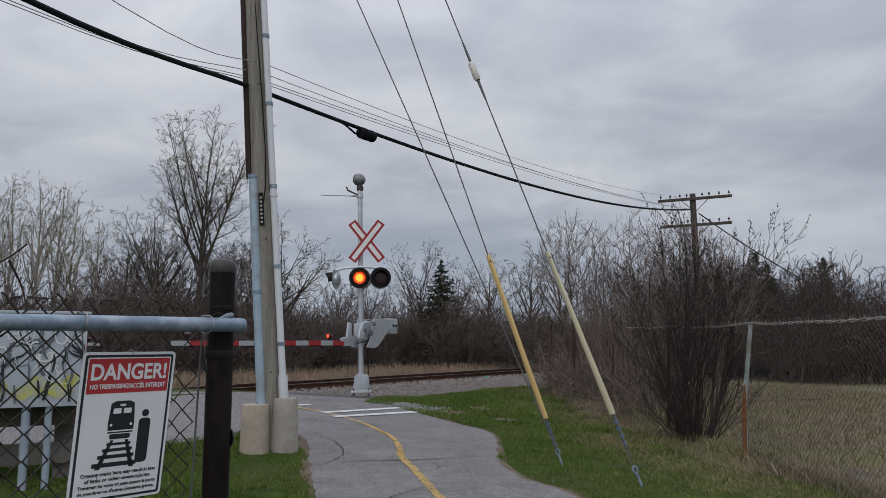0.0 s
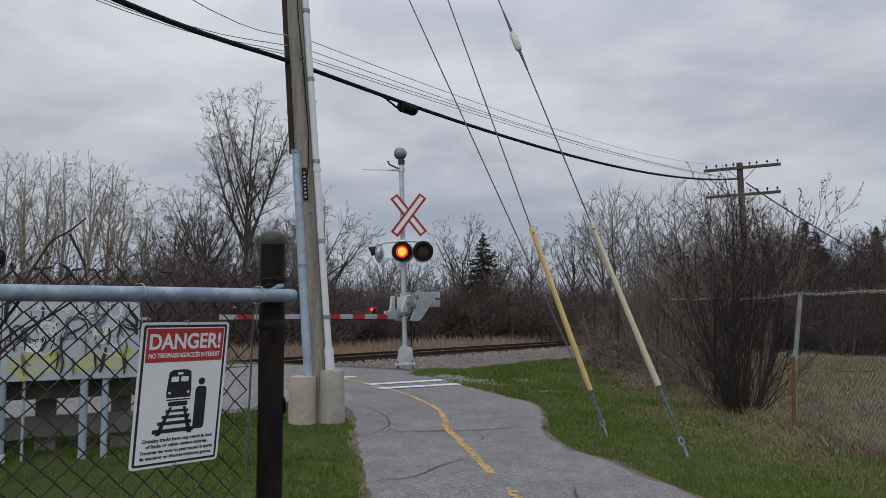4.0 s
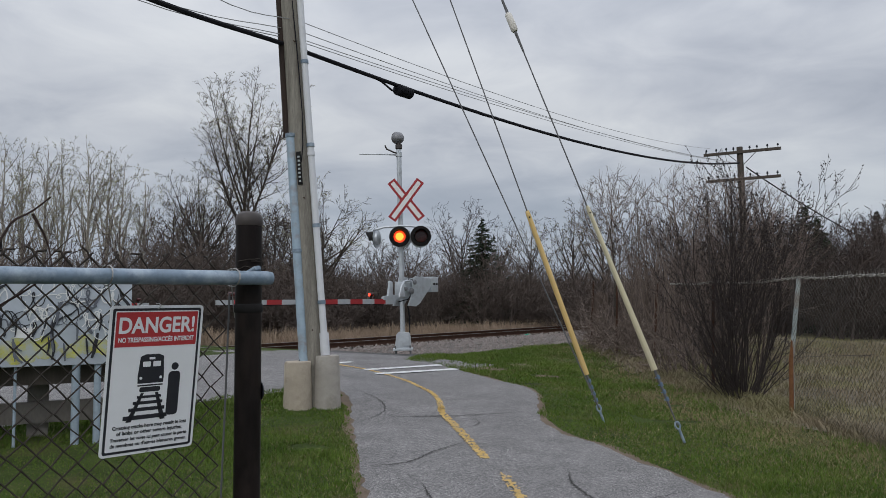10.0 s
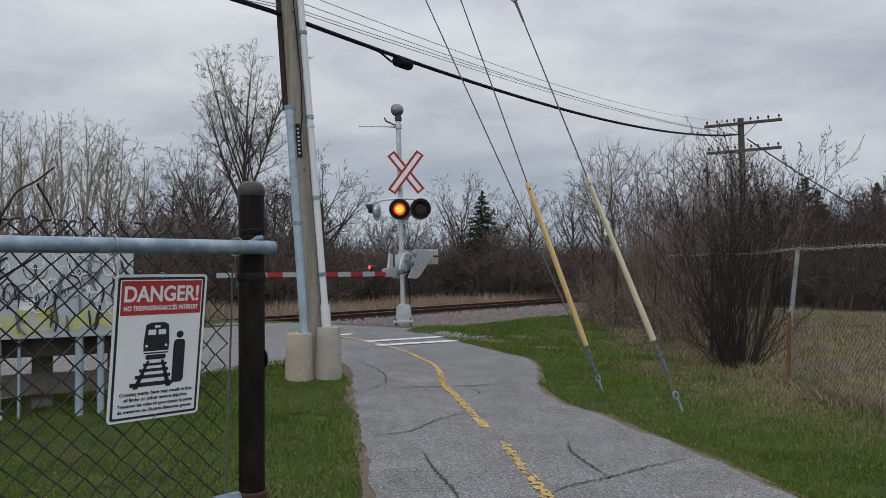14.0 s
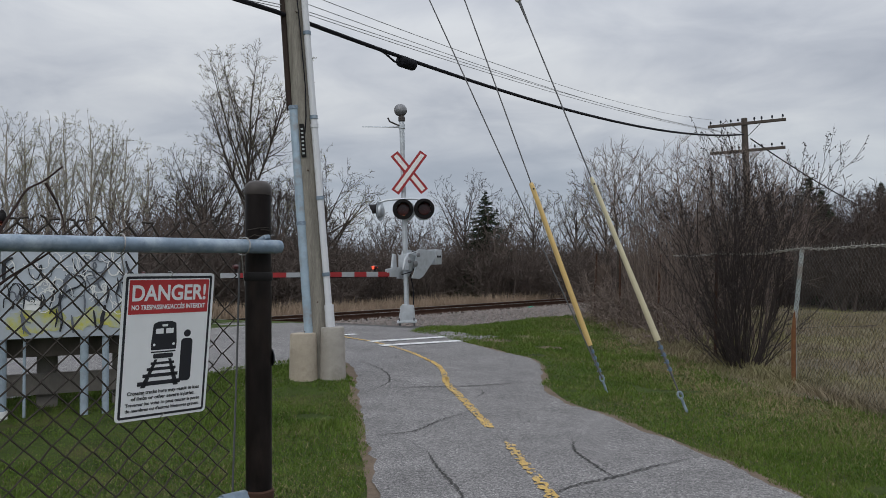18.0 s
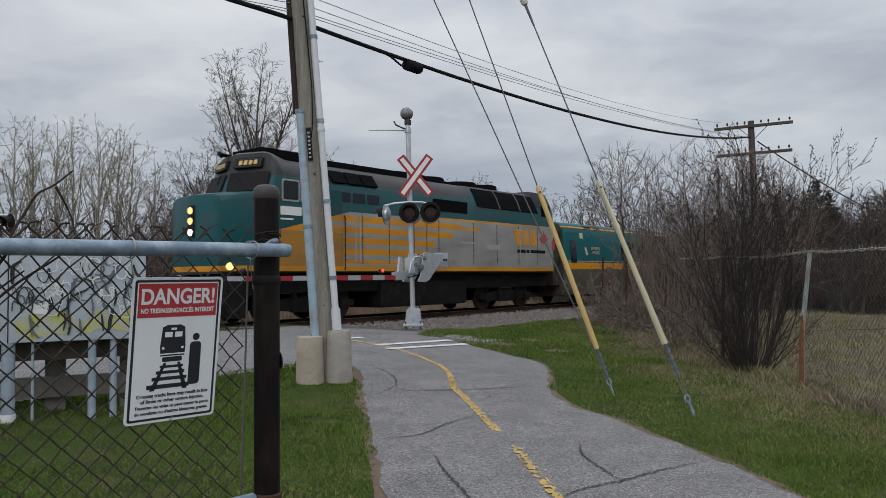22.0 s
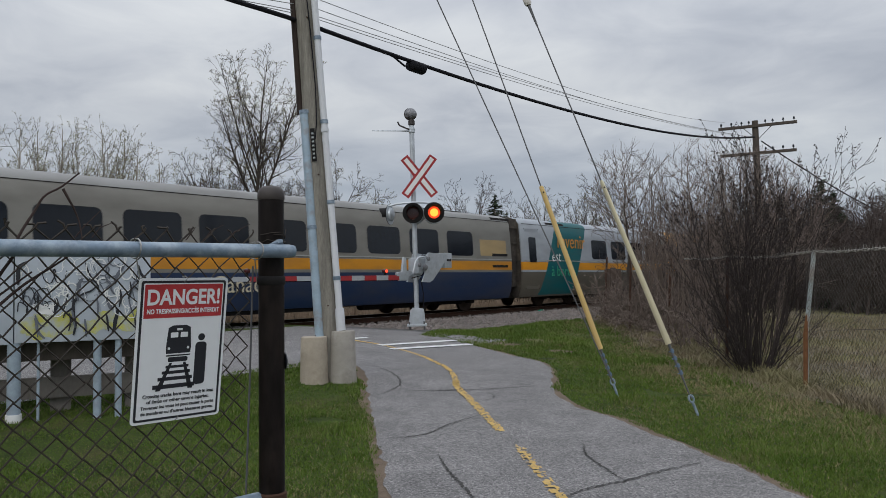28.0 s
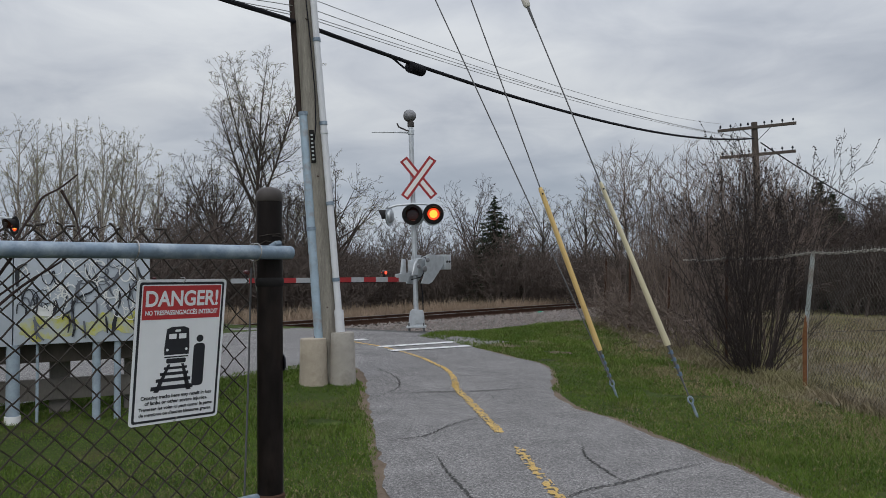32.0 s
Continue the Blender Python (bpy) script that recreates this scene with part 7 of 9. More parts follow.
def lawn():
    rs = np.random.RandomState(8)
    n = 900000
    y = 2.6 + 21 * rs.rand(n) ** 1.3
    x = rs.uniform(-1, 1, n) * y * 0.66
    s, p = x * D2.x + y * D2.y, x * N2.x + y * N2.y
    R = [q for q in PATH_RIGHT if q[1] < 17.5]
    ragged = 0.05 * field_noise(x, y, 0.09, 2) + 0.05 * field_noise(x, y, 0.4, 12)
    bank = np.clip((s - 15.5) / 3.0, 0, 1)
    ok = ~((p > 11.25 + 2.0 * bank + 0.35 * field_noise(x, y, 0.7, 51)) | ((s > 3.2) & (s < 13.4) & (p > 9.2) & (x < -1)))
    bare = 0.12 * np.clip(field_noise(x, y, 0.8, 14) + 0.15, 0, 1)
    ok &= ~((x > edge_x(PATH_LEFT[:9], y) + ragged - bare) & (x < edge_x(R, y) - ragged + bare) & (y < 17.4))
    ok &= x < np.where(y > 9.3, 4.25 + 0.35 * field_noise(x, y, 0.5, 41), 4.9) + 0.2 * rs.rand(n)
    keep = ok.copy()
    for cx, cy, w, l in BARE_SPOTS:
        ok &= ((x - cx) / w) ** 2 + ((y - cy) / l) ** 2 > 0.55 + 0.5 * field_noise(x, y, 0.3, 61)
        ok |= keep & (rs.rand(n) < 0.07)
    k, k2, k3 = field_noise(x, y, 1.6, 3), field_noise(x, y, 0.45, 9), field_noise(x, y, 0.55, 5)
    ok &= (k2 > -0.8) & (rs.rand(n) < 0.9 + 0.4 * k)
    size = 0.8 + 0.35 * k + np.where(k3 > 0.35, 0.7 * (k3 - 0.35) / 0.65, 0.0)
    old = (rs.rand(n) < 0.12 + 0.35 * np.clip(field_noise(x, y, 1.1, 21), 0, 1) + np.clip((x - 2.4) * 0.5, 0, 0.6) * np.clip((y - 5.0) / 3.5, 0, 1) * (0.6 + 0.8 * field_noise(x, y, 0.7, 31)))
    G = np.stack([x, y, size], 1)
    blades("lawn", "short spring grass with paler tufts", G[ok & ~old][:380000], M_BLADE, 0.05, 0.0048, 1, bend=0.8)
    blades("dead_grass", "old straw-coloured blades in the lawn", G[ok & old][:130000], M_THATCH, 0.042, 0.004, 4, bend=1.5)
    # dry grass of the field, of the fence foot and beyond the track
    x, y = rs.uniform(4.6, 15, 60000), rs.uniform(6, 26, 60000)
    G = np.stack([x, y, rs.uniform(0.5, 1.2, 60000)], 1)[x < y * 0.7 + 1][:26000]
    H = np.stack([rs.normal(4.9, 0.15, 7000), rs.uniform(6, 15, 7000), rs.uniform(0.4, 1.3, 7000)], 1)
    L = np.stack([rs.normal(4.6, 0.28, 6000), rs.uniform(9.3, 22, 6000), rs.uniform(0.3, 1.1, 6000)], 1)
    blades("dry_field_grass", "matted straw-coloured grass of the field", np.concatenate([G, H, L]), M_STRAW, 0.15, 0.006, 2, bend=1.2)
    s, p = rs.uniform(-10, 60, 90000), rs.uniform(21.2, 26.0, 90000)
    x, y = s * D2.x + p * N2.x, s * D2.y + p * N2.y
    ok = ~((s > 2) & (s < 13.5)) & (field_noise(x, y, 2.6, 4) > -0.4)
    blades("reeds", "tall dry tan grass beyond the track", np.stack([x, y, rs.uniform(0.5, 1.15, 90000)], 1)[ok][:46000], M_REED, 0.72, 0.011, 3, bend=0.5)


lawn()


def make_fence_vine():
    rng = random.Random(6)
    v = thing("vine", Matrix(), "bare brown vine climbing over the fence rail", "vine")

    def along(m, z, o):
        q = FENCE_POST + FENCE_DIR * m + Vector((0.694, -0.72, 0)) * o
        return (q.x, q.y, z)

    runs = ([(0.9, 1.25, 0.02), (0.86, 1.46, 0.03), (0.85, 1.54, 0.03), (0.80, 1.63, 0.035), (0.79, 1.68, 0.035), (0.75, 1.74, 0.02), (0.72, 1.79, 0.01), (0.67, 1.825, 0.0), (0.63, 1.865, -0.01)],
            [(0.667, 1.815, 0.0), (0.65, 1.78, 0.0), (0.64, 1.757, 0.0), (0.627, 1.72, 0.01), (0.62, 1.68, 0.02)],
            [(1.1, 1.2, 0.01), (0.95, 1.36, 0.02), (0.86, 1.46, 0.02), (0.777, 1.54, 0.02), (0.69, 1.607, 0.02), (0.64, 1.635, 0.02)],
            [(1.05, 1.24, 0.0), (0.93, 1.4, 0.01), (0.85, 1.5, 0.0), (0.76, 1.57, 0.01)])
    for k, run in enumerate(runs):
        bm = bmesh.new()
        pts = [Vector(along(*q)) + Vector((rng.gauss(0, 0.004), rng.gauss(0, 0.004), rng.gauss(0, 0.004))) for q in run]
        line = spline(pts, 26)
        tube(bm, line, [0.0058 * (1 - 0.62 * i / 26) * (1 if k != 1 else 0.7) for i in range(27)], 6)
        part("stem", bm, M_VINE, v, "bare brown stem")
    for k in range(9):
        m = rng.uniform(0.1, 1.3)
        bm = bmesh.new()
        z = 1.68
        pts = [along(m, z, 0.0), along(m - 0.02, z + 0.03, 0.01), along(m - 0.05 + rng.gauss(0, 0.02), z + rng.uniform(0.04, 0.09), 0.01)]
        tube(bm, pts, [0.0019, 0.0016, 0.001], 5)
        part("twig", bm, M_VINE, v, "dry twig")


M_VINE = material("brown_vine", (0.04, 0.027, 0.024), 0.8, var=0.3, scale=12, bump=0.1)
make_fence_vine()


# ---- the train: x forward, y towards the path, z from the rail head; -x counts metres behind the vehicle's front end ----
CAR_LENGTH, TRAIN_SPEED, TRAIN_PLACE = 25.8, 17.82, -59.92
VEHICLES, WHEELSETS = [], []


def along_train(k, t):
    """Where the gap before car k lies along the track at t seconds."""
    return CAR_LENGTH * k + TRAIN_PLACE - TRAIN_SPEED * (t - 27.0)


def surface(section, z):
    zs = [q[1] for q in section]
    return float(np.interp(z, zs, [q[0] for q in section]))


def hull(section, x0, x1, taper=()):
    """A body with the half-section (y, z), from bottom to ridge, closed at both ends."""
    bm = bmesh.new()
    ring = [(y, z) for y, z in section] + [(-y, z) for y, z in section[::-1] if y > 1e-4]
    xs = [x0, x0 - 0.12, x1 + 0.12, x1]
    ks = [0.965, 1.0, 1.0, 0.965]
    loops = []
    for x, k in zip(xs, ks):
        loops.append([bm.verts.new((x, y * k, 2.0 + (z - 2.0) * (k if z > 2 else 1))) for y, z in ring])
    n = len(ring)
    for a, b in zip(loops, loops[1:]):
        for i in range(n):
            bm.faces.new((a[i], a[(i + 1) % n], b[(i + 1) % n], b[i]))
    bm.faces.new(loops[0])
    bm.faces.new(loops[-1][::-1])
    return bm


def on_side(section, poly, out0, out1, side=1):
    """A plate of outline (x, z) laid on the side of a hull."""
    bm = bmesh.new()
    ys = [surface(section, z) for x, z in poly]
    zc = sum(z for x, z in poly) / len(poly)
    lo = [bm.verts.new((x, side * (y + out0), z)) for (x, z), y in zip(poly, ys)]
    hi = [bm.verts.new((x, side * (y + out1), z)) for (x, z), y in zip(poly, ys)]
    k = len(poly)
    bm.faces.new(hi)
    for i in range(k):
        bm.faces.new((lo[i], lo[(i + 1) % k], hi[(i + 1) % k], hi[i]))
    return bm


def rect(b0, b1, z0, z1):
    return [(-b0, z0), (-b0, z1), (-b1, z1), (-b1, z0)]


def make_bogie(parent, x, base=2.6, r=0.46, heavy=False):
    b = new("bogie")
    b.parent = parent
    b.location = (x, 0, 0)
    b["label"] = "sooty steel bogie"
    for y in (-1.0, 1.0):
        bm = bmesh.new()
        prism(bm, [(-base / 2 - 0.45, 0.42), (-base / 2 + 0.3, 0.36), (-0.5, 0.3), (0.5, 0.3), (base / 2 - 0.3, 0.36), (base / 2 + 0.45, 0.42), (base / 2 + 0.45, 0.6), (0.6, 0.72), (-0.6, 0.72), (-base / 2 - 0.45, 0.6)], y - 0.07, y + 0.07)
        part("side_frame", bm, M_UNDER, b, "cast side frame", smooth=False)
        for e in (-base / 2, base / 2):
            bm = bmesh.new()
            box(bm, e - 0.17, e + 0.17, y - 0.13 if y < 0 else y - 0.05, y + 0.05 if y < 0 else y + 0.13, 0.3, 0.62, 0.02)
            part("axle_box", bm, M_UNDER, b, "axle box")
            bm = bmesh.new()
            tube(bm, [(e * 0.45, y * 1.08, 0.3), (e * 0.45, y * 1.08, 0.85)], 0.1, 8)
            part("spring", bm, M_UNDER, b, "coil spring")
    bm = bmesh.new()
    box(bm, -0.35, 0.35, -1.05, 1.05, 0.45, 0.8, 0.02)
    part("bolster", bm, M_UNDER, b, "cross beam")
    for e in (-base / 2, base / 2):
        bm = bmesh.new()
        rot = Matrix.Rotation(radians(90), 4, "X")
        for y in (-0.76, 0.76):
            lathe(bm, [(0.0, -0.06), (0.12, -0.07), (r - 0.08, -0.05), (r, -0.06), (r, 0.06), (r - 0.08, 0.05), (0.12, 0.07), (0.0, 0.06)], 28, Matrix.Translation((0, y, 0)) @ rot)
        tube(bm, [(0, -0.76, 0), (0, 0.76, 0)], 0.08, 10)
        for k in range(5):
            a = 2 * math.pi * k / 5
            for y in (-0.83, 0.83):
                tube(bm, [(0.25 * math.cos(a), y - 0.01, 0.25 * math.sin(a)), (0.25 * math.cos(a), y + 0.01, 0.25 * math.sin(a))], 0.03, 6)
        w = part("wheelset", bm, M_WHEEL, b, "worn steel wheels on an axle")
        w.location = (e, 0, r)
        WHEELSETS.append((w, r))
    return b


LRC_SECTION = [(0.9, 0.40), (1.34, 0.44), (1.46, 0.75), (1.52, 1.45), (1.50, 2.0), (1.43, 2.95), (1.38, 3.38), (1.25, 3.54), (0.95, 3.65), (0.5, 3.71), (0.0, 3.73)]
BUDD_SECTION = [(1.3, 0.95), (1.5, 1.0), (1.52, 2.0), (1.51, 2.95), (1.47, 3.3), (1.32, 3.62), (1.05, 3.86), (0.6, 4.03), (0.0, 4.10)]


def gangway(car, x, width, z0, z1):
    bm = bmesh.new()
    box(bm, x - 0.3, x + 0.3, -width, width, z0, z1, 0.06)
    part("gangway", bm, M_DIAPHRAGM, car, "dirty folded gangway")
    bm = bmesh.new()
    box(bm, x - 0.55, x + 0.55, -0.15, 0.15, 0.55, 0.85, 0.02)
    part("coupler", bm, M_UNDER, car, "coupler")
    for y in (0.75,):
        bm = bmesh.new()
        tube(bm, [(x + 0.3, y, 1.15), (x + 0.12, y + 0.05, 0.72), (x - 0.1, y + 0.05, 0.68), (x - 0.3, y, 1.1)], 0.025, 6)
        part("brake_hose", bm, M_CABLE, car, "hanging brake hose")
    for z in (1.9, 2.6, 3.2):
        bm = bmesh.new()
        box(bm, x - 0.31, x + 0.31, -width - 0.05, width + 0.05, z - 0.03, z + 0.03, 0.01)
        part("gangway_rib", bm, M_DIAPHRAGM, car, "gangway rib")


def make_coach(k, paint, label, first_window, count, lower, style):
    car = thing("passenger_coach", Matrix(), label, "passenger coach", "vehicles of the train")
    body = part("body", hull(LRC_SECTION, -0.38, -CAR_LENGTH + 0.38), paint, car, "painted aluminium body")
    for e in (-0.40, -CAR_LENGTH + 0.40):
        bm = bmesh.new()
        s = 0.012 if e > -5 else -0.012
        ring = [(y * 0.93, z) for y, z in LRC_SECTION[1:]]
        vs = [bm.verts.new((e + s * 3, y, z)) for y, z in ring] + [bm.verts.new((e + s * 3, -y, z)) for y, z in ring[::-1] if y > 1e-4]
        bm.faces.new(vs)
        part("end_panel", bm, M_DIAPHRAGM, body, "grimy coach end", smooth=False)
    win = None
    for side in (1, -1):
        for i in range(count):
            b0 = first_window + 1.985 * i
            poly = [(-x, z) for x, z in round_rect(b0, b0 + 1.5, 2.03, 2.9, 0.16)]
            part("window", on_side(LRC_SECTION, poly, -0.02, 0.006, side), M_GLASS, body, "dark tinted window")
        # front door with its own window
        bm = on_side(LRC_SECTION, [(-x, z) for x, z in round_rect(0.62, 1.62, 0.75, 3.2, 0.08)], -0.01, 0.012, side)
        d = part("door", bm, paint, body, "folding entrance door")
        part("door_window", on_side(LRC_SECTION, [(-x, z) for x, z in round_rect(0.86, 1.38, 1.85, 2.85, 0.07)], 0.0, 0.018, side), M_GLASS, d, "narrow dark door window")
        part("door_seam", on_side(LRC_SECTION, rect(0.585, 0.61, 0.75, 3.2), -0.01, 0.004, side), M_BLACK, d, "dark door gap", smooth=False)
        part("door_seam", on_side(LRC_SECTION, rect(1.63, 1.655, 0.75, 3.2), -0.01, 0.004, side), M_BLACK, d, "dark door gap", smooth=False)
        part("crease", on_side(LRC_SECTION, rect(0.45, CAR_LENGTH - 0.45, 3.375, 3.395), 0.0, 0.006, side), M_UNDER, body, "thin dark roof seam", smooth=False)
        part("belt_rail", on_side(LRC_SECTION, rect(0.45, CAR_LENGTH - 0.45, 1.90, 1.935), 0.0, 0.012, side), M_BELT, body, "slim pale belt rail", smooth=False)
        for b in (2.4, 3.3, CAR_LENGTH - 1.6, CAR_LENGTH - 0.95):
            part("roof_vent", on_side(LRC_SECTION, rect(b, b + 0.6, 3.44, 3.53), 0.0, 0.02, side), M_UNDER, body, "dark roof vent", smooth=False)
        for z in (1.62, 2.05):
            part("grille", on_side(LRC_SECTION, rect(CAR_LENGTH - 1.75, CAR_LENGTH - 0.75, z, z + 0.09), 0.0, 0.014, side), M_BLACK, body, "dark grille slot", smooth=False)
        word = pose(-12.68, side * (surface(LRC_SECTION, 1.1) + 0.03), 0.93, 0, 0, 180 if side > 0 else 0)
        if style != "wrap":
            lettering("lettering", "Canada", 0.62, M_LETTER, body, word, 0.003, label="pale lettering")
    # underframe
    bm = bmesh.new()
    box(bm, -CAR_LENGTH + 0.7, -0.7, -1.05, 1.05, 0.4, 0.75, 0.03)
    box(bm, -16.5, -9.3, -1.28, 1.28, 0.32, 0.7, 0.05)
    part("underframe", bm, M_UNDER, car, "sooty underframe")
    for x in (-6.6, -17.6, -19.0):
        bm = bmesh.new()
        tube(bm, [(x, 0.9, 0.45), (x - 0.9, 0.9, 0.45)], 0.2, 12)
        part("air_tank", bm, M_UNDER, car, "air tank")
    make_bogie(car, -3.9)
    make_bogie(car, -CAR_LENGTH + 3.9)
    gangway(car, -0.12, 1.18, 0.85, 3.58)
    gangway(car, -CAR_LENGTH + 0.12, 1.18, 0.85, 3.58)
    for i in range(5):
        bm = bmesh.new()
        box(bm, -21.0 - i * 0.62, -20.5 - i * 0.62, -0.5, 0.5, 3.68, 3.80 if style == "teal" else 3.75, 0.03)
        part("roof_unit", bm, M_UNDER, car, "dark roof unit")
    VEHICLES.append((car, k))
    return car, body


def plate_on(body, section, poly, mat, label, name="panel", out=0.008):
    part(name, on_side(section, poly, -0.004, out, 1), mat, body, label, smooth=False)


M_LETTER = material("faded_cream_lettering", (0.5, 0.45, 0.33), 0.6, var=0.12, bump=0)
M_BELT = material("pale_belt_rail", (0.36, 0.35, 0.32), 0.5, 0.2, var=0.1)
M_GOLDP = material("gold_paint", GOLD, 0.45, var=0.08, bump=0)
M_GREEN = material("green_lettering", (0.03, 0.3, 0.17), 0.5, var=0.08, bump=0)
M_BOARD = material("cream_board", (0.5, 0.42, 0.28), 0.7, var=0.15, scale=2, bump=0)
M_REDP = material("red_paint", (0.42, 0.05, 0.035), 0.5, var=0.15, scale=3, bump=0)
TAUPE, GREYB, PALE, YELLOW = (0.1, 0.09, 0.072), (0.205, 0.197, 0.175), (0.31, 0.335, 0.365), (0.64, 0.28, 0.008)
PAINT_TEAL = livery("teal_coach_paint", TEAL, [
    ((0.01, 0.1, 0.115), [(0, 1, 3.56)]),
    (GREYB, [(-1, -1.2, 17.6), (1, 0.35, -23.2), (0, 1, 1.5), (0, -1, -3.52)]),
    (GOLD, [(0, 1, 1.56), (0, -1, -1.86), (1, 0.6, -20.6)]),
    (TAUPE, [(0, -1, -1.56)]),
    (GOLD, [(0, 1, 3.40), (0, -1, -3.465)])], grime=0.2, spec=0.2)
PAINT_GREY = livery("grey_coach_paint", GREYB, [
    ((0.24, 0.24, 0.232), [(0, 1, 3.39)]),
    (GOLD, [(0, 1, 1.53), (0, -1, -1.85)]),
    ((0.2, 0.19, 0.165), [(0, 1, 1.44), (0, -1, -1.53)]),
    (NAVY, [(0, -1, -1.44)]),
    ((0.42, 0.3, 0.14), [(-1, 0, 23.3), (1, 0, -25.0), (0, 1, 2.05), (0, -1, -2.65)])], grime=0.4)
PAINT_WRAP = livery("wrapped_coach_paint", PALE, [
    (GOLD, [(0, 1, 1.53), (0, -1, -1.85)]),
    (TAUPE, [(0, -1, -1.45)]),
    (TEAL, [(-1, -0.49, 1.39), (1, 0.49, -4.1), (0, 1, 0.5)]),
    (YELLOW, [(-1, -0.4, 13.6), (1, 0.1, -24.6)]),
    ((0.34, 0.33, 0.31), [(-1, -0.4, 13.6), (1, 0.4, -14.0), (0, -1, -1.9)]),
    ((0.34, 0.33, 0.31), [(-1, -0.38, 17.2), (1, 0.38, -17.75), (0, -1, -1.9)]),
    (PALE, [(-1, -0.38, 17.2), (1, 0.38, -17.75), (0, 1, 2.6)]),
    (PALE, [(-1, -0.38, 19.3), (1, 0.38, -19.85), (0, 1, 2.6)]),
    ((0.34, 0.33, 0.31), [(-1, -0.38, 19.3), (1, 0.38, -19.85), (0, -1, -1.9)]),
    ((0.3, 0.29, 0.26), [(-1, -0.1, 24.5)])], grime=0.3)


def brand_shapes(body, section, b, z, size, leaf=True):
    """Angular gold shapes where the operator's mark stands."""
    for i, sk in enumerate((0.0, 0.42, 0.78)):
        x = b + sk * size
        plate_on(body, section, [(-x, z + 0.4 * size), (-(x + 0.3 * size), z + 0.4 * size), (-(x + 0.38 * size), z), (-(x + 0.12 * size), z)] if i != 1 else
                 [(-x, z + 0.4 * size), (-(x + 0.16 * size), z + 0.4 * size), (-(x + 0.22 * size), z), (-(x + 0.06 * size), z)], M_GOLDP, "gold angular shape", "gold_shape")
    if leaf:
        x = b + 1.5 * size
        pts = [(0, 0.2), (0.05, 0.1), (0.12, 0.13), (0.1, 0.02), (0.2, 0.04), (0.16, -0.04), (0.08, -0.12), (0, -0.1), (-0.08, -0.12), (-0.16, -0.04), (-0.2, 0.04), (-0.1, 0.02), (-0.12, 0.13), (-0.05, 0.1)]
        plate_on(body, section, [(-x - px * size, z + 0.22 * size + pz * size) for px, pz in pts], M_REDP, "red leaf shape", "red_leaf")


for _k in (0, 1):
    _car, _body = make_coach(_k, PAINT_TEAL, "teal green coach with a gold stripe and dark windows", 5.97, 9, None, "teal")
    brand_shapes(_body, LRC_SECTION, 23.5, 2.5, 0.85)
    lettering("lettering", "BUSINESS", 0.2, M_LETTER, _body, pose(-3.2, surface(LRC_SECTION, 2.45) + 0.03, 2.45, 0, 0, 180), 0.002, label="pale lettering")
    lettering("lettering", "AFFAIRES", 0.2, M_LETTER, _body, pose(-3.2, surface(LRC_SECTION, 2.25) + 0.03, 2.25, 0, 0, 180), 0.002, label="pale lettering")
    plate_on(_body, LRC_SECTION, [(-2.2, 2.55), (-2.35, 2.55), (-2.5, 2.2), (-2.3, 2.2)], M_LETTER, "pale slanted shape", "pale_shape")
    plate_on(_body, LRC_SECTION, rect(1.8, 2.1, 2.95, 3.2), M_LETTER, "small pale symbol plate", "symbol_plate")
for _k in (2, 3):
    _car, _body = make_coach(_k, PAINT_GREY, "weathered grey coach with gold stripe and navy skirt", 5.47, 9, None, "grey")
    plate_on(_body, LRC_SECTION, rect(2.3, 3.7, 2.0, 2.85), M_BOARD, "cream board over a window", "boarded_window")
    plate_on(_body, LRC_SECTION, [(-x, z) for x, z in round_rect(3.62, 5.05, 2.03, 2.9, 0.16)], M_GLASS, "dark tinted window", "window")
    plate_on(_body, LRC_SECTION, [(-3.1 + 0.2 * math.cos(a), 3.12 + 0.16 * math.sin(a)) for a in [2 * math.pi * i / 16 for i in range(16)]], M_BELT, "round emblem", "emblem")
_car, _body = make_coach(4, PAINT_WRAP, "pale grey coach with teal slogan panel and yellow wrap", 6.2, 9, None, "wrap")
for _t, _x, _z, _s, _m in (("l'avenir", -4.3, 2.48, 0.86, M_GOLDP), ("est", -2.95, 1.9, 0.62, M_WHITE), ("à bord", -3.3, 1.28, 0.62, M_GREEN)):
    lettering("slogan", _t, _s, _m, _body, pose(_x, surface(LRC_SECTION, _z + 0.2) + 0.035, _z, 0, 0, 180), 0.002, label="slogan lettering")
plate_on(_body, LRC_SECTION, [(-19.0 + 0.75 * math.cos(a), 1.25 + 0.55 * math.sin(a)) for a in [2 * math.pi * i / 20 for i in range(20)]], M_REDP, "round red patch", "red_patch")
plate_on(_body, LRC_SECTION, [(-19.0 + 0.5 * px * 2.4, 1.25 + pz * 2.0) for px, pz in ((0, 0.2), (0.05, 0.1), (0.12, 0.13), (0.1, 0.02), (0.2, 0.04), (0.16, -0.04), (0.08, -0.12), (0, -0.1), (-0.08, -0.12), (-0.16, -0.04), (-0.2, 0.04), (-0.1, 0.02), (-0.12, 0.13), (-0.05, 0.1))], M_WHITE, "white leaf shape", "white_leaf", 0.014)


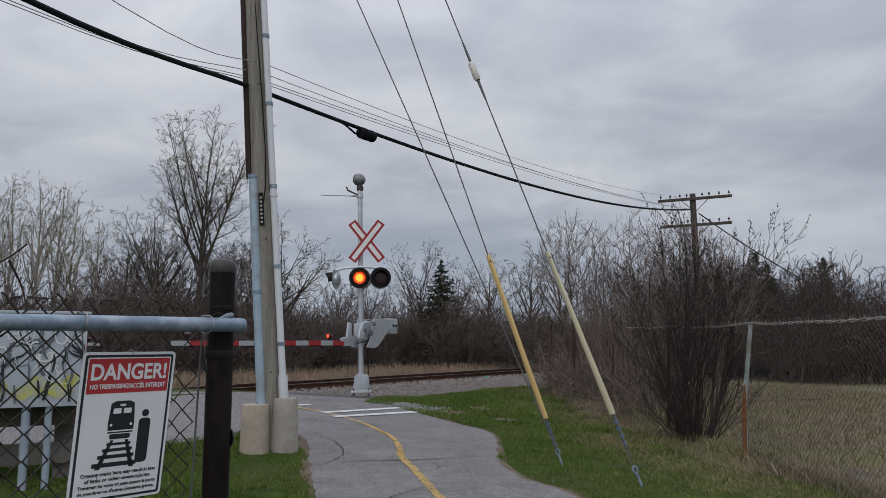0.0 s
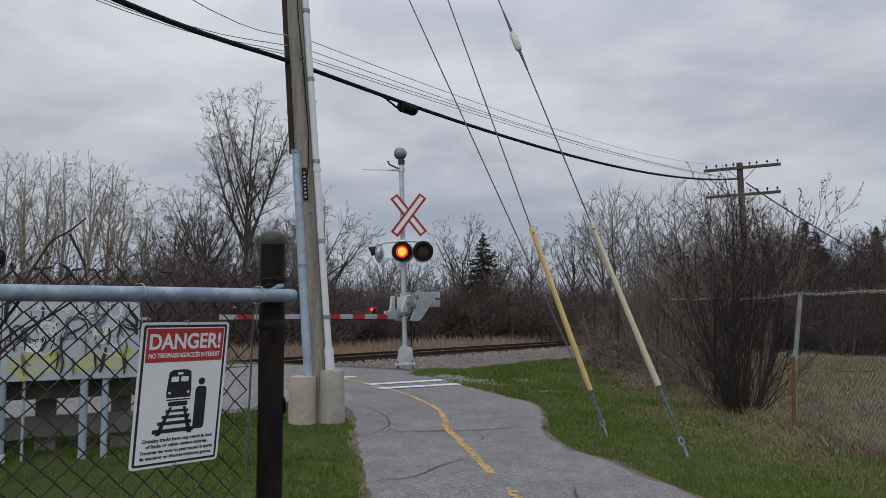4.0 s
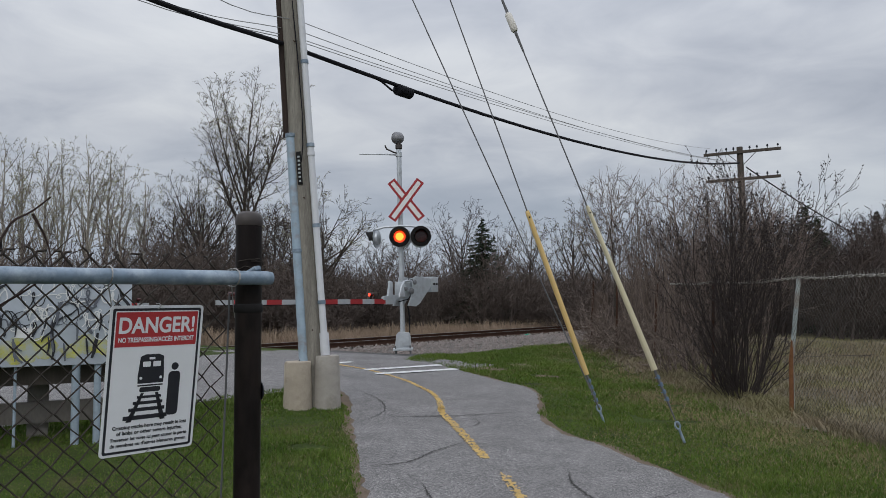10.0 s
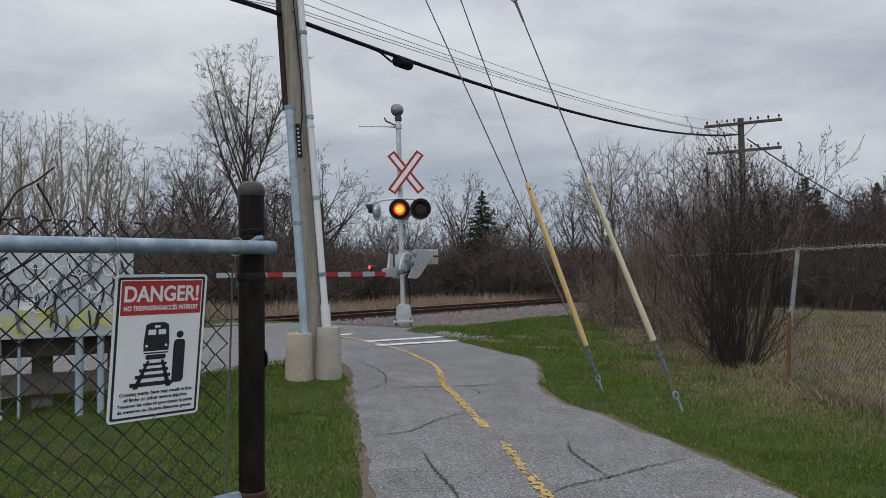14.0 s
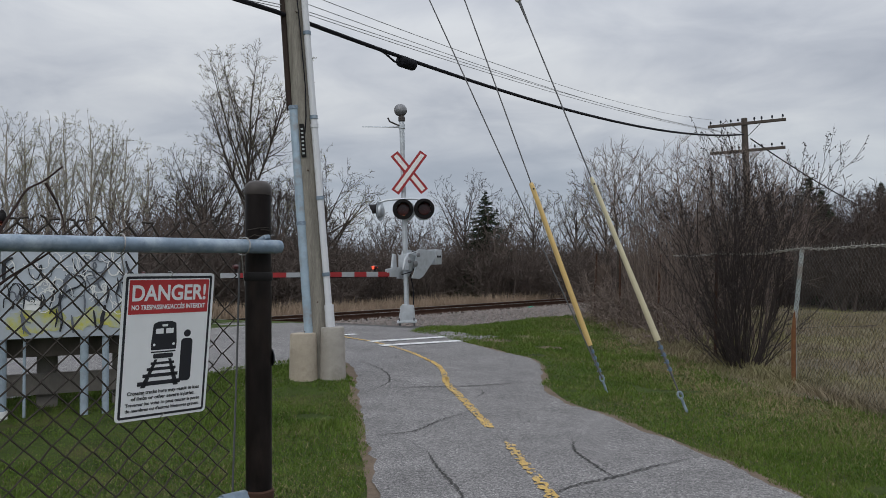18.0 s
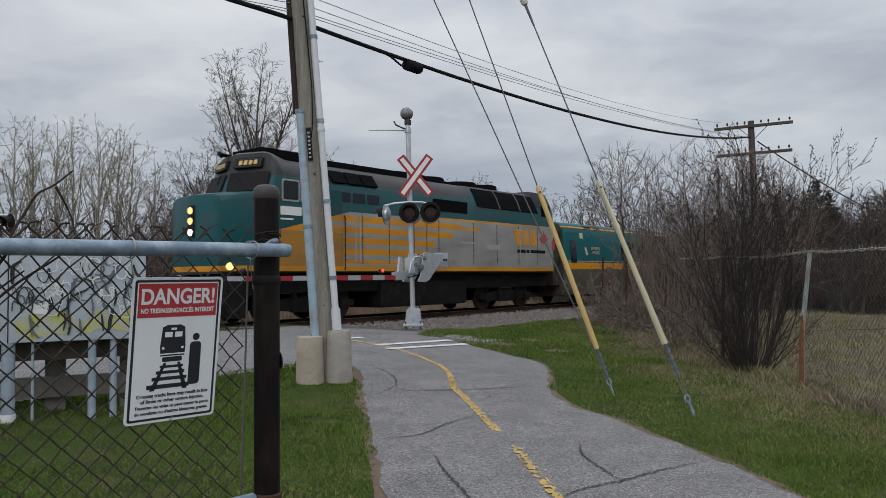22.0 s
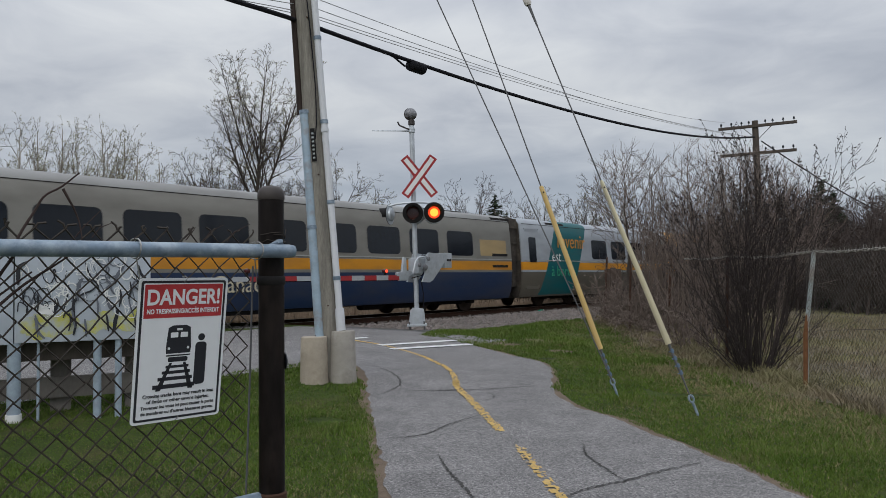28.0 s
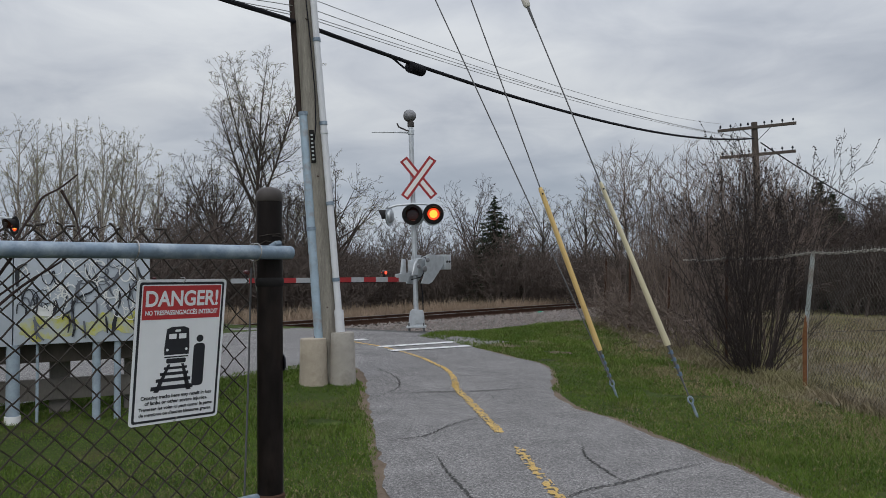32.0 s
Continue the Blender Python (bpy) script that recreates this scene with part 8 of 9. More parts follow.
def make_stainless_coach():
    car = thing("passenger_coach", Matrix(), "fluted stainless steel coach with gold and blue stripes", "passenger coach", "vehicles of the train")
    steel = livery("dull_steel_shaded_flute_gaps", (0.21, 0.185, 0.158), [
        ((0.12, 0.1, 0.082), [(1, 0, -1.9), (0, -1, -3.35)]),
        # shade in the gaps between the flutes, put into the steel colour
        ((0.13, 0.105, 0.085), [(0, -1, -2.1)]),
        ((0.21, 0.205, 0.195), [(0, 1, 3.4)]),
        ((0.56, 0.36, 0.07), [(0, 1, 3.23), (0, -1, -3.37), (-1, 0, 1.9)]),
        ((0.012, 0.07, 0.2), [(0, 1, 3.02), (0, -1, -3.23), (-1, 0, 1.9)])], 0.42, 0.55, 0.4)
    body = part("body", hull(BUDD_SECTION, -0.3, -CAR_LENGTH + 0.35), steel, car, "stainless steel body")
    for side in (1, -1):
        for i in range(13):
            b0 = 5.86 + 1.315 * i
            poly = [(-x, z) for x, z in round_rect(b0 - 0.08, b0 + 1.08, 2.1, 2.93, 0.12)]
            f = part("window_frame", on_side(BUDD_SECTION, poly, -0.02, 0.012, side), M_DIRTYSTEEL, body, "dull window frame")
            poly = [(-x, z) for x, z in round_rect(b0 - 0.03, b0 + 1.03, 2.15, 2.88, 0.1)]
            part("pane", on_side(BUDD_SECTION, poly, 0.0, 0.018, side), M_GLASS, f, "dark window pane")
        for i in range(9):
            z = 1.12 + 0.112 * i
            part("flute", on_side(BUDD_SECTION, [(-1.75, z), (-1.75, z + 0.07), (-CAR_LENGTH + 0.5, z + 0.07), (-CAR_LENGTH + 0.5, z)], 0.0, 0.03, side), M_STEELTRIM, body, "raised steel flute", smooth=False)
        for z in (2.965, 3.0, 3.375):
            part("moulding", on_side(BUDD_SECTION, rect(1.8, CAR_LENGTH - 0.4, z, z + 0.018), 0.0, 0.02, side), M_STEELTRIM, body, "thin steel moulding", smooth=False)
        for b0, z in ((1.35, 3.42), (2.3, 3.42), (5.2, 3.45), (CAR_LENGTH - 1.9, 3.42)):
            part("roof_hatch", on_side(BUDD_SECTION, rect(b0, b0 + 0.42, z, z + 0.2), 0.0, 0.02, side), M_UNDER, body, "small roof hatch", smooth=False)
        bm = on_side(BUDD_SECTION, [(-x, z) for x, z in round_rect(0.7, 1.6, 1.1, 3.2, 0.18)], -0.01, 0.02, side)
        d = part("door", bm, M_DIRTYSTEEL, body, "rounded grimy vestibule door")
        part("door_window", on_side(BUDD_SECTION, [(-x, z) for x, z in round_rect(0.86, 1.44, 2.1, 2.9, 0.1)], 0.0, 0.028, side), M_GLASS, d, "dark door window")
        part("sill_strip", on_side(BUDD_SECTION, rect(0.4, CAR_LENGTH - 0.45, 1.0, 1.08), 0.0, 0.02, side), M_STEELTRIM, body, "steel sill", smooth=False)
    # fine flutes on the roof
    for side in (1, -1):
        for i in range(17):
            u = i / 16
            z = 3.42 + 0.62 * u ** 0.8
            y = surface(BUDD_SECTION, z)
            bm = bmesh.new()
            tube(bm, [(-0.45, side * y, z), (-CAR_LENGTH + 0.5, side * y, z)], 0.016, 4)
            part("roof_flute", bm, M_ROOFSTEEL, body)
    plate_on(body, BUDD_SECTION, rect(2.1, 2.75, 2.42, 2.76), M_FLAG, "small red and white flag panel", "flag_panel", 0.02)
    plate_on(body, BUDD_SECTION, rect(2.25, 2.6, 2.42, 2.76), M_CREAM, "white flag middle", "flag_middle", 0.023)
    brand_shapes(body, BUDD_SECTION, 23.1, 2.35, 1.0, False)
    bm = bmesh.new()
    box(bm, -CAR_LENGTH + 0.7, -0.7, -1.2, 1.2, 0.75, 1.0, 0.03)
    box(bm, -12.0, -9.0, -1.35, 1.35, 0.38, 0.95, 0.04)
    box(bm, -16.2, -14.6, -1.35, 1.35, 0.4, 0.95, 0.04)
    part("underframe", bm, M_UNDER, car, "sooty underframe and boxes")
    make_bogie(car, -3.6, 2.7)
    make_bogie(car, -CAR_LENGTH + 4.0, 2.7)
    gangway(car, -0.1, 1.2, 1.0, 3.85)
    gangway(car, -CAR_LENGTH + 0.2, 0.7, 1.0, 3.5)
    bm = bmesh.new()
    ring = [(-CAR_LENGTH + 0.45 + 0.0, 0.6, 0.85), (-CAR_LENGTH + 0.1, 0.65, 0.6), (-CAR_LENGTH + 0.0, 0.65, 0.42), (-CAR_LENGTH + 0.2, 0.65, 0.35), (-CAR_LENGTH + 0.4, 0.62, 0.5)]
    tube(bm, ring, 0.03, 6)
    part("brake_hose", bm, M_CABLE, car, "hanging brake hose")
    for y in (-1.2, 1.2):
        bm = bmesh.new()
        lathe(bm, [(0.0, 0.0), (0.09, 0.0), (0.09, 0.05), (0.0, 0.06)], 12, Matrix.Translation((-CAR_LENGTH + 0.33, y, 2.6)) @ Matrix.Rotation(radians(-90), 4, "Y"))
        part("marker_lamp", bm, M_GLOWRED, car, "red tail lamp")
    VEHICLES.append((car, 5))


M_STEELTRIM = material("dull_steel_trim", (0.42, 0.39, 0.345), 0.4, 0.6, var=0.12, scale=3, fine=30, bump=0.03, stain=((0.25, 0.21, 0.16), 0.4, 1.5))
M_ROOFSTEEL = material("dull_roof_steel", (0.27, 0.262, 0.25), 0.6, 0.3, var=0.15, scale=3, fine=30, bump=0)
M_DIRTYSTEEL = material("grimy_steel", (0.15, 0.125, 0.1), 0.5, 0.4, var=0.25, scale=2, fine=20, bump=0.05)
M_FLAG = material("faded_red_panel", (0.5, 0.1, 0.07), 0.6, var=0.12, bump=0)
make_stainless_coach()


DEEP = (0.003, 0.066, 0.074)


def make_locomotive():
    loco = thing("diesel_locomotive", Matrix(), "teal, grey and gold diesel locomotive with lit headlights", "locomotive", "vehicles of the train")
    paint = livery("locomotive_paint", (0.3, 0.295, 0.275), [
        (GOLD, [(1, 0, 9.2), (0, 1, 1.5), (0, -1, -1.62)]), (GOLD, [(1, 0, 9.0), (0, 1, 1.78), (0, -1, -1.98)]), (GOLD, [(1, 0, 8.6), (0, 1, 2.12), (0, -1, -2.32)]),
        (GOLD, [(1, 0, 7.6), (0, 1, 2.46), (0, -1, -2.66)]), (GOLD, [(1, 0, 6.0), (0, 1, 2.8), (0, -1, -3.0)]),
        ((0.4, 0.19, 0.035), [(1, -0.0, 12.9), (0, -1, -2.45)]),
        (DEEP, [(0, 1, 3.12)]),
        (DEEP, [(0.25, 1, 6.275), (1, 0, 12.6)]),
        (DEEP, [(1, 0, 15.75), (0, 1, 1.42)]),
        ((0.016, 0.016, 0.018), [(1, 0, 15.22), (0, 1, 4.06)]),
        (GOLD, [(0, 1, 1.27), (0, -1, -1.42)]),
        ((0.03, 0.03, 0.032), [(0, -1, -1.27)]),
        ((0.028, 0.03, 0.032), [(0, 1, 4.0), (1, 0, 6.3)]),
        ((0.028, 0.03, 0.032), [(-1, 0, -6.3), (0, 1, 4.42)]),
        ((0.012, 0.012, 0.014), [(-1, 0, -1.88), (0, 1, 4.0)]),
        ((0.3, 0.295, 0.275), [(-1, 0, -7.2), (0, 1, 2.9), (0, -1, -3.2)]),
        (GOLD, [(-1, 0, -8.6), (1, 0, 1.7), (0, 1, 3.12), (0, -1, -3.19)])], 0.42, 0.0, 0.4, spec=0.2)
    # lofted full-width body with a short two-faced nose: (x, half width, bottom, shoulder, roof edge half width, top, sweep back of the sides)
    rows = [(17.0, 1.08, 1.2, 3.12, 0.98, 3.36, 0.18), (16.97, 1.12, 1.2, 3.16, 1.02, 3.4, 0.18), (16.68, 1.47, 1.2, 3.24, 1.25, 3.46, 0.24), (16.06, 1.51, 1.2, 3.4, 1.3, 3.54, 0.44),
            (16.0, 1.52, 1.2, 3.45, 1.34, 3.58, 0.45), (15.8, 1.53, 1.2, 3.9, 1.32, 4.12, 0.45), (15.62, 1.53, 1.2, 4.05, 1.15, 4.7, 0.42), (15.5, 1.53, 1.2, 4.08, 1.08, 4.76, 0.38),
            (15.05, 1.53, 1.2, 3.98, 1.04, 4.72, 0.0), (14.6, 1.53, 1.2, 3.88, 1.02, 4.6, 0.0), (6.4, 1.53, 1.2, 3.86, 1.02, 4.58, 0.0), (6.2, 1.53, 1.2, 3.7, 1.12, 4.58, 0.0),
            (1.85, 1.53, 1.2, 3.7, 1.12, 4.6, 0.0), (1.7, 1.53, 1.2, 3.8, 1.2, 4.74, 0.0), (0.85, 1.53, 1.2, 3.8, 1.2, 4.72, 0.0), (0.7, 1.5, 1.2, 3.78, 1.15, 4.66, 0.0), (0.55, 1.42, 1.2, 3.7, 1.1, 4.5, 0.0)]
    bm = bmesh.new()
    loops = []
    for x, w, zb, zs, wr, zt, sweep in rows:
        ring = [(0.0, zb), (w * 0.94, zb), (w, zb + 0.06), (w, (zb + zs) / 2), (w, zs), ((w + wr) / 2 + 0.02, (zs + zt) / 2 + 0.03), (wr, zt - 0.06), (wr * 0.8, zt), (0.0, zt + 0.01)]
        ring = ring + [(-y, z) for y, z in ring[-2:0:-1]]
        loops.append([bm.verts.new((x - sweep * abs(y) / 1.5, y, z)) for y, z in ring])
    n = len(loops[0])
    for a, b in zip(loops, loops[1:]):
        for i in range(n):
            bm.faces.new((a[i], a[(i + 1) % n], b[(i + 1) % n], b[i]))
    bm.faces.new(loops[0][0:9])
    bm.faces.new(loops[0][8:] + loops[0][:1])
    bm.faces.new(loops[-1][::-1])
    bmesh.ops.recalc_face_normals(bm, faces=bm.faces)
    body = part("body", bm, paint, loco, "painted steel car body")
    body.matrix_basis = Matrix.Translation((-0.01, 0, 0.242)) @ Matrix.Diagonal((1.014, 1, 0.965, 1))

    def flat(name, poly, mat, label, y=1.53, out=0.012, parent=None):
        bm = bmesh.new()
        prism(bm, poly, y - 0.005, y + out)
        return part(name, bm, mat, parent or body, label, smooth=False)

    for side in (1, -1):
        y = 1.53 if side > 0 else -1.53 - 0.007
        # cab side window with white frame, cab door
        for a, b in ((14.57, 15.2), (13.88, 14.53)):
            f = flat("cab_window", round_rect(a, b, 3.28, 3.92, 0.07), M_STEELTRIM, "bright window frame", y)
            flat("pane", round_rect(a + 0.05, b - 0.05, 3.33, 3.87, 0.05), M_GLASS, "dark cab window", y + (0.006 if side > 0 else -0.012), 0.012, f)
        flat("sun_blind", round_rect(14.3, 14.46, 3.35, 3.85, 0.02), M_CREAM, "pale sun blind", y + (0.012 if side > 0 else -0.02), 0.012, f)
        flat("cab_door", round_rect(12.95, 13.65, 1.5, 3.75, 0.08), paint, "cab door", y, 0.014)
        for i in range(4):
            flat("step", round_rect(13.2, 13.75, 1.28 - 0.27 * i - 0.3, 1.3 - 0.27 * i - 0.27, 0.01), M_UNDER, "iron step", y - 0.12 * side, 0.02)
        for e in (12.88, 13.74):
            bm = bmesh.new()
            tube(bm, [(e, side * 1.56, 1.3), (e, side * 1.6, 1.4), (e, side * 1.6, 2.9), (e, side * 1.56, 3.0)], 0.018, 6)
            part("grab_rail", bm, M_UNDER, body, "grab rail")
        for i in range(3):
            flat("small_window", round_rect(11.35 + 0.62 * i, 11.87 + 0.62 * i, 3.42, 3.72, 0.04), M_GLASS, "small dark engine room window", y)
        flat("intake", round_rect(6.75, 8.7, 3.42, 3.85, 0.03), M_SCREEN, "black radiator intake", y)
        # black screens on the sloping roof side, between pale ribs
        for x0, x1 in ((4.72, 6.1), (3.3, 4.66), (1.95, 3.24)):
            bm = bmesh.new()
            cols = []
            for x in (x0, x1):
                cols.append([bm.verts.new((x, side * (yy + 0.035), zz)) for yy, zz in ((1.52, 3.74), (1.345, 4.18), (1.16, 4.47))])
            for k in (0, 1):
                bm.faces.new((cols[0][k], cols[1][k], cols[1][k + 1], cols[0][k + 1]))
            ext = bmesh.ops.extrude_face_region(bm, geom=bm.faces[:])
            bmesh.ops.translate(bm, verts=[v for v in ext["geom"] if isinstance(v, bmesh.types.BMVert)], vec=(0, -side * 0.03, -0.015))
            part("screen", bm, M_SCREEN, body, "black radiator screen", smooth=False)
        for x in (4.69, 3.27):
            bm = bmesh.new()
            tube(bm, [(x, side * 1.56, 3.74), (x, side * 1.39, 4.18), (x, side * 1.2, 4.47)], 0.022, 5)
            part("screen_rib", bm, M_GUY, body, "pale rib between screens")
        flat("end_screen", round_rect(0.98, 1.66, 3.62, 4.1, 0.05), M_SCREEN, "black end screen", y)
        for k in range(3):
            bm = bmesh.new()
            x0 = 11.4 + 0.66 * k
            vs = [bm.verts.new(v) for v in ((x0, side * 1.5, 3.98), (x0 + 0.58, side * 1.5, 3.98), (x0 + 0.58, side * 1.23, 4.36), (x0, side * 1.23, 4.36))]
            f = bm.faces.new(vs)
            ext = bmesh.ops.extrude_face_region(bm, geom=[f])
            bmesh.ops.translate(bm, verts=[v for v in ext["geom"] if isinstance(v, bmesh.types.BMVert)], vec=(0, side * 0.05, 0.03))
            part("roof_hatch", bm, M_SCREEN, body, "dark sloping roof hatch", smooth=False)
        for x in (9.7, 9.05, 8.4, 10.9, 12.1, 13.2, 6.4, 4.9, 3.4, 2.0):
            flat("panel_seam", [(x, 1.5), (x, 3.1), (x - 0.02, 3.1), (x - 0.02, 1.5)], M_UNDER, "thin panel seam", y, 0.006)
        for x in (12.4, 12.2, 3.3, 2.9, 2.6, 0.95):
            flat("vertical_rib", [(x, 1.55), (x, 3.0), (x - 0.04, 3.0), (x - 0.04, 1.55)], M_BELT, "raised rib", y, 0.02)
        # fuel tank, fleet marks as bars
        flat("fleet_mark", round_rect(14.5, 15.25, 2.88, 3.13, 0.02), M_WHITE, "white bar of marks", y, 0.008)
        flat("fleet_mark", round_rect(14.8, 15.25, 2.74, 2.79, 0.01), M_WHITE, "thin white bar of marks", y, 0.008)
        flat("name_bar", round_rect(1.4, 3.5, 2.03, 2.16, 0.02), M_UNDER, "dark bar of lettering", y, 0.008)
        flat("notice_bar", round_rect(6.3, 7.2, 2.3, 2.36, 0.01), M_BELT, "pale bar of lettering", y, 0.008)
        flat("notice_bar", round_rect(4.7, 5.6, 2.1, 2.3, 0.01), M_BELT, "pale bar of lettering", y, 0.008)
        flat("marker", round_rect(13.38, 13.6, 3.0, 3.32, 0.1), M_REDP, "small red marker", y, 0.01)
        flat("marker", round_rect(0.62, 0.85, 2.2, 2.6, 0.05), M_REDP, "small red marker", y, 0.01)
    sec = [(1.53, 1.2), (1.53, 3.86), (0.0, 4.6)]
    for i, sk in enumerate((3.75, 3.2, 2.62)):
        flat("gold_shape", [(sk, 2.98), (sk - 0.44, 2.98), (sk - 0.62, 2.34), (sk - 0.18, 2.34)], M_GOLDP, "gold angular shape", 1.53, 0.012)
    flat("red_leaf", [(1.5 + px * 1.7, 2.66 + pz * 1.7) for px, pz in ((0, 0.2), (0.05, 0.1), (0.12, 0.13), (0.1, 0.02), (0.2, 0.04), (0.16, -0.04), (0.08, -0.12), (0, -0.1), (-0.08, -0.12), (-0.16, -0.04), (-0.2, 0.04), (-0.1, 0.02), (-0.12, 0.13), (-0.05, 0.1))], M_REDP, "red leaf shape", 1.53, 0.014)
    # windscreens and number boards on the two faces of the sloping front
    for side in (-1, 1):
        bm = bmesh.new()
        prism(bm, round_rect(-0.66, 0.66, -0.29, 0.3, 0.06), -0.02, 0.008, Matrix.Rotation(radians(90), 4, "Z"))
        w = part("windscreen", bm, M_BLACK, body, "black windscreen surround")
        w.matrix_basis = pose(15.725, side * 0.74, 3.84, 0, -20, side * 16.7)
        bm = bmesh.new()
        prism(bm, round_rect(-0.6, 0.6, -0.24, 0.25, 0.05), 0.008, 0.014, Matrix.Rotation(radians(90), 4, "Z"))
        bm.transform(Matrix.Rotation(radians(180), 4, "Z"))
        part("pane", bm, M_WINDSCREEN, w, "windscreen with a pale sky reflection in its colour")
        bm = bmesh.new()
        prism(bm, round_rect(-0.46, 0.46, -0.15, 0.15, 0.02), -0.05, 0.05, Matrix.Rotation(radians(90), 4, "Z"))
        nb = part("number_board", bm, M_BLACK, body, "black number board")
        nb.matrix_basis = pose(15.58, side * 0.6, 4.4, 0, -17, side * 16.7)
        bm = bmesh.new()
        prism(bm, round_rect(-0.42, 0.42, -0.12, 0.12, 0.02), 0.05, 0.056, Matrix.Rotation(radians(-90), 4, "Z"))
        rim = part("board_rim", bm, M_CAP, nb, "pale board rim")
        bm = bmesh.new()
        prism(bm, round_rect(-0.39, 0.39, -0.1, 0.1, 0.02), 0.056, 0.06, Matrix.Rotation(radians(-90), 4, "Z"))
        part("board_face", bm, M_BLACK, nb, "black board face")
        for k in range(4):
            bm = bmesh.new()
            prism(bm, round_rect(-0.31 + 0.165 * k, -0.2 + 0.165 * k, -0.07, 0.07, 0.02), 0.06, 0.064, Matrix.Rotation(radians(-90), 4, "Z"))
            part("board_mark", bm, M_BOARDMARK, nb, "amber bar")
        bm = bmesh.new()
        tube(bm, [(15.86, side * 0.3, 4.1), (15.76, side * 0.7, 3.72)], 0.012, 5)
        part("wiper", bm, M_BLACK, body, "wiper")
        bm = bmesh.new()
        lathe(bm, [(0.0, 0.0), (0.11, 0.0), (0.1, 0.03), (0.0, 0.045)], 16, Matrix.Translation((16.68, side * 1.26, 1.4)) @ Matrix.Rotation(radians(side * 38), 4, "Z") @ Matrix.Rotation(radians(90), 4, "Y"))
        part("ditch_light", bm, M_HEADLIGHT, body, "lit ditch light")
    # lamps on the ridge of the nose
    for i, (z, mat) in enumerate(((2.97, M_HEADLIGHT), (2.68, M_HEADLIGHT), (2.36, M_HEADLIGHT_W))):
        bm = bmesh.new()
        lathe(bm, [(0.0, 0.0), (0.1, 0.0), (0.095, 0.02), (0.0, 0.035)], 16, Matrix.Translation((17.03, 0.0, z)) @ Matrix.Rotation(radians(90), 4, "Y"))
        part("headlight", bm, mat, body, "lit headlight")
    bm = bmesh.new()
    box(bm, 16.8, 17.02, -0.13, 0.13, 2.22, 3.12, 0.03)
    part("light_case", bm, M_BLACK, body, "headlight case")
    bm = bmesh.new()
    prism(bm, [(16.7, 1.42), (17.0, 1.38), (17.1, 0.55), (16.9, 0.22), (16.4, 0.22), (16.3, 1.42)], -1.3, 1.3)
    part("pilot", bm, M_UNDER, loco, "dark snow plough pilot")
    bm = bmesh.new()
    box(bm, 16.8, 17.5, -0.16, 0.16, 0.7, 1.0, 0.03)
    part("coupler", bm, M_UNDER, loco, "coupler")
    # roof: horns, fans, hatches, exhaust
    for i, x in enumerate((9.2, 7.3, 5.3, 3.9)):
        bm = bmesh.new()
        lathe(bm, [(0.7, 4.5), (0.72, 4.78), (0.68, 4.84), (0.2, 4.82), (0.0, 4.84)], 22, Matrix.Translation((x, 0, 0)))
        part("roof_fan", bm, M_SCREEN, body, "round roof fan")
    bm = bmesh.new()
    box(bm, 13.4, 15.2, -0.7, 0.7, 4.57, 4.93, 0.05)
    part("air_conditioner", bm, M_SCREEN, body, "flat roof unit")
    bm = bmesh.new()
    box(bm, 8.2, 13.4, -0.8, 0.8, 4.5, 4.8, 0.06)
    box(bm, 6.3, 8.3, -0.55, 0.55, 4.5, 4.74, 0.04)
    part("roof_walkway", bm, M_SCREEN, body, "dark raised roof ridge")
    bm = bmesh.new()
    for y in (-0.1, 0.1, 0.0):
        lathe(bm, [(0.02, 0.0), (0.035, 0.25), (0.08, 0.38), (0.0, 0.38)], 10, Matrix.Translation((15.3 + y, -0.6 + y, 4.78)) @ Matrix.Rotation(radians(90), 4, "Y"))
    part("horns", bm, M_BLACK, body, "air horns")
    bm = bmesh.new()
    box(bm, 6.6, 11.2, -1.3, 1.3, 0.3, 1.15, 0.12)
    part("fuel_tank", bm, M_UNDER, loco, "sooty fuel tank")
    bm = bmesh.new()
    box(bm, 0.8, 16.8, -1.2, 1.2, 0.85, 1.42, 0.03)
    part("underframe", bm, M_UNDER, loco, "underframe")
    make_bogie(loco, 14.0, 2.74, 0.508)
    make_bogie(loco, 3.6, 2.74, 0.508)
    gangway(loco, 0.3, 0.6, 1.1, 3.3)
    VEHICLES.append((loco, 0))


M_BOARDMARK = material("amber_marks", (0.6, 0.42, 0.15), 0.5, var=0.1, bump=0)
# pale base colour stands in for sky mirrored in dark glass
M_WINDSCREEN = material("sky_pale_windscreen", (0.16, 0.19, 0.2), 0.12, var=0.2, scale=2, bump=0, spec=0.8)
make_locomotive()


# ---- what moves ----
FLASH_PERIOD, FLASH_ZERO = 0.99, 17.04


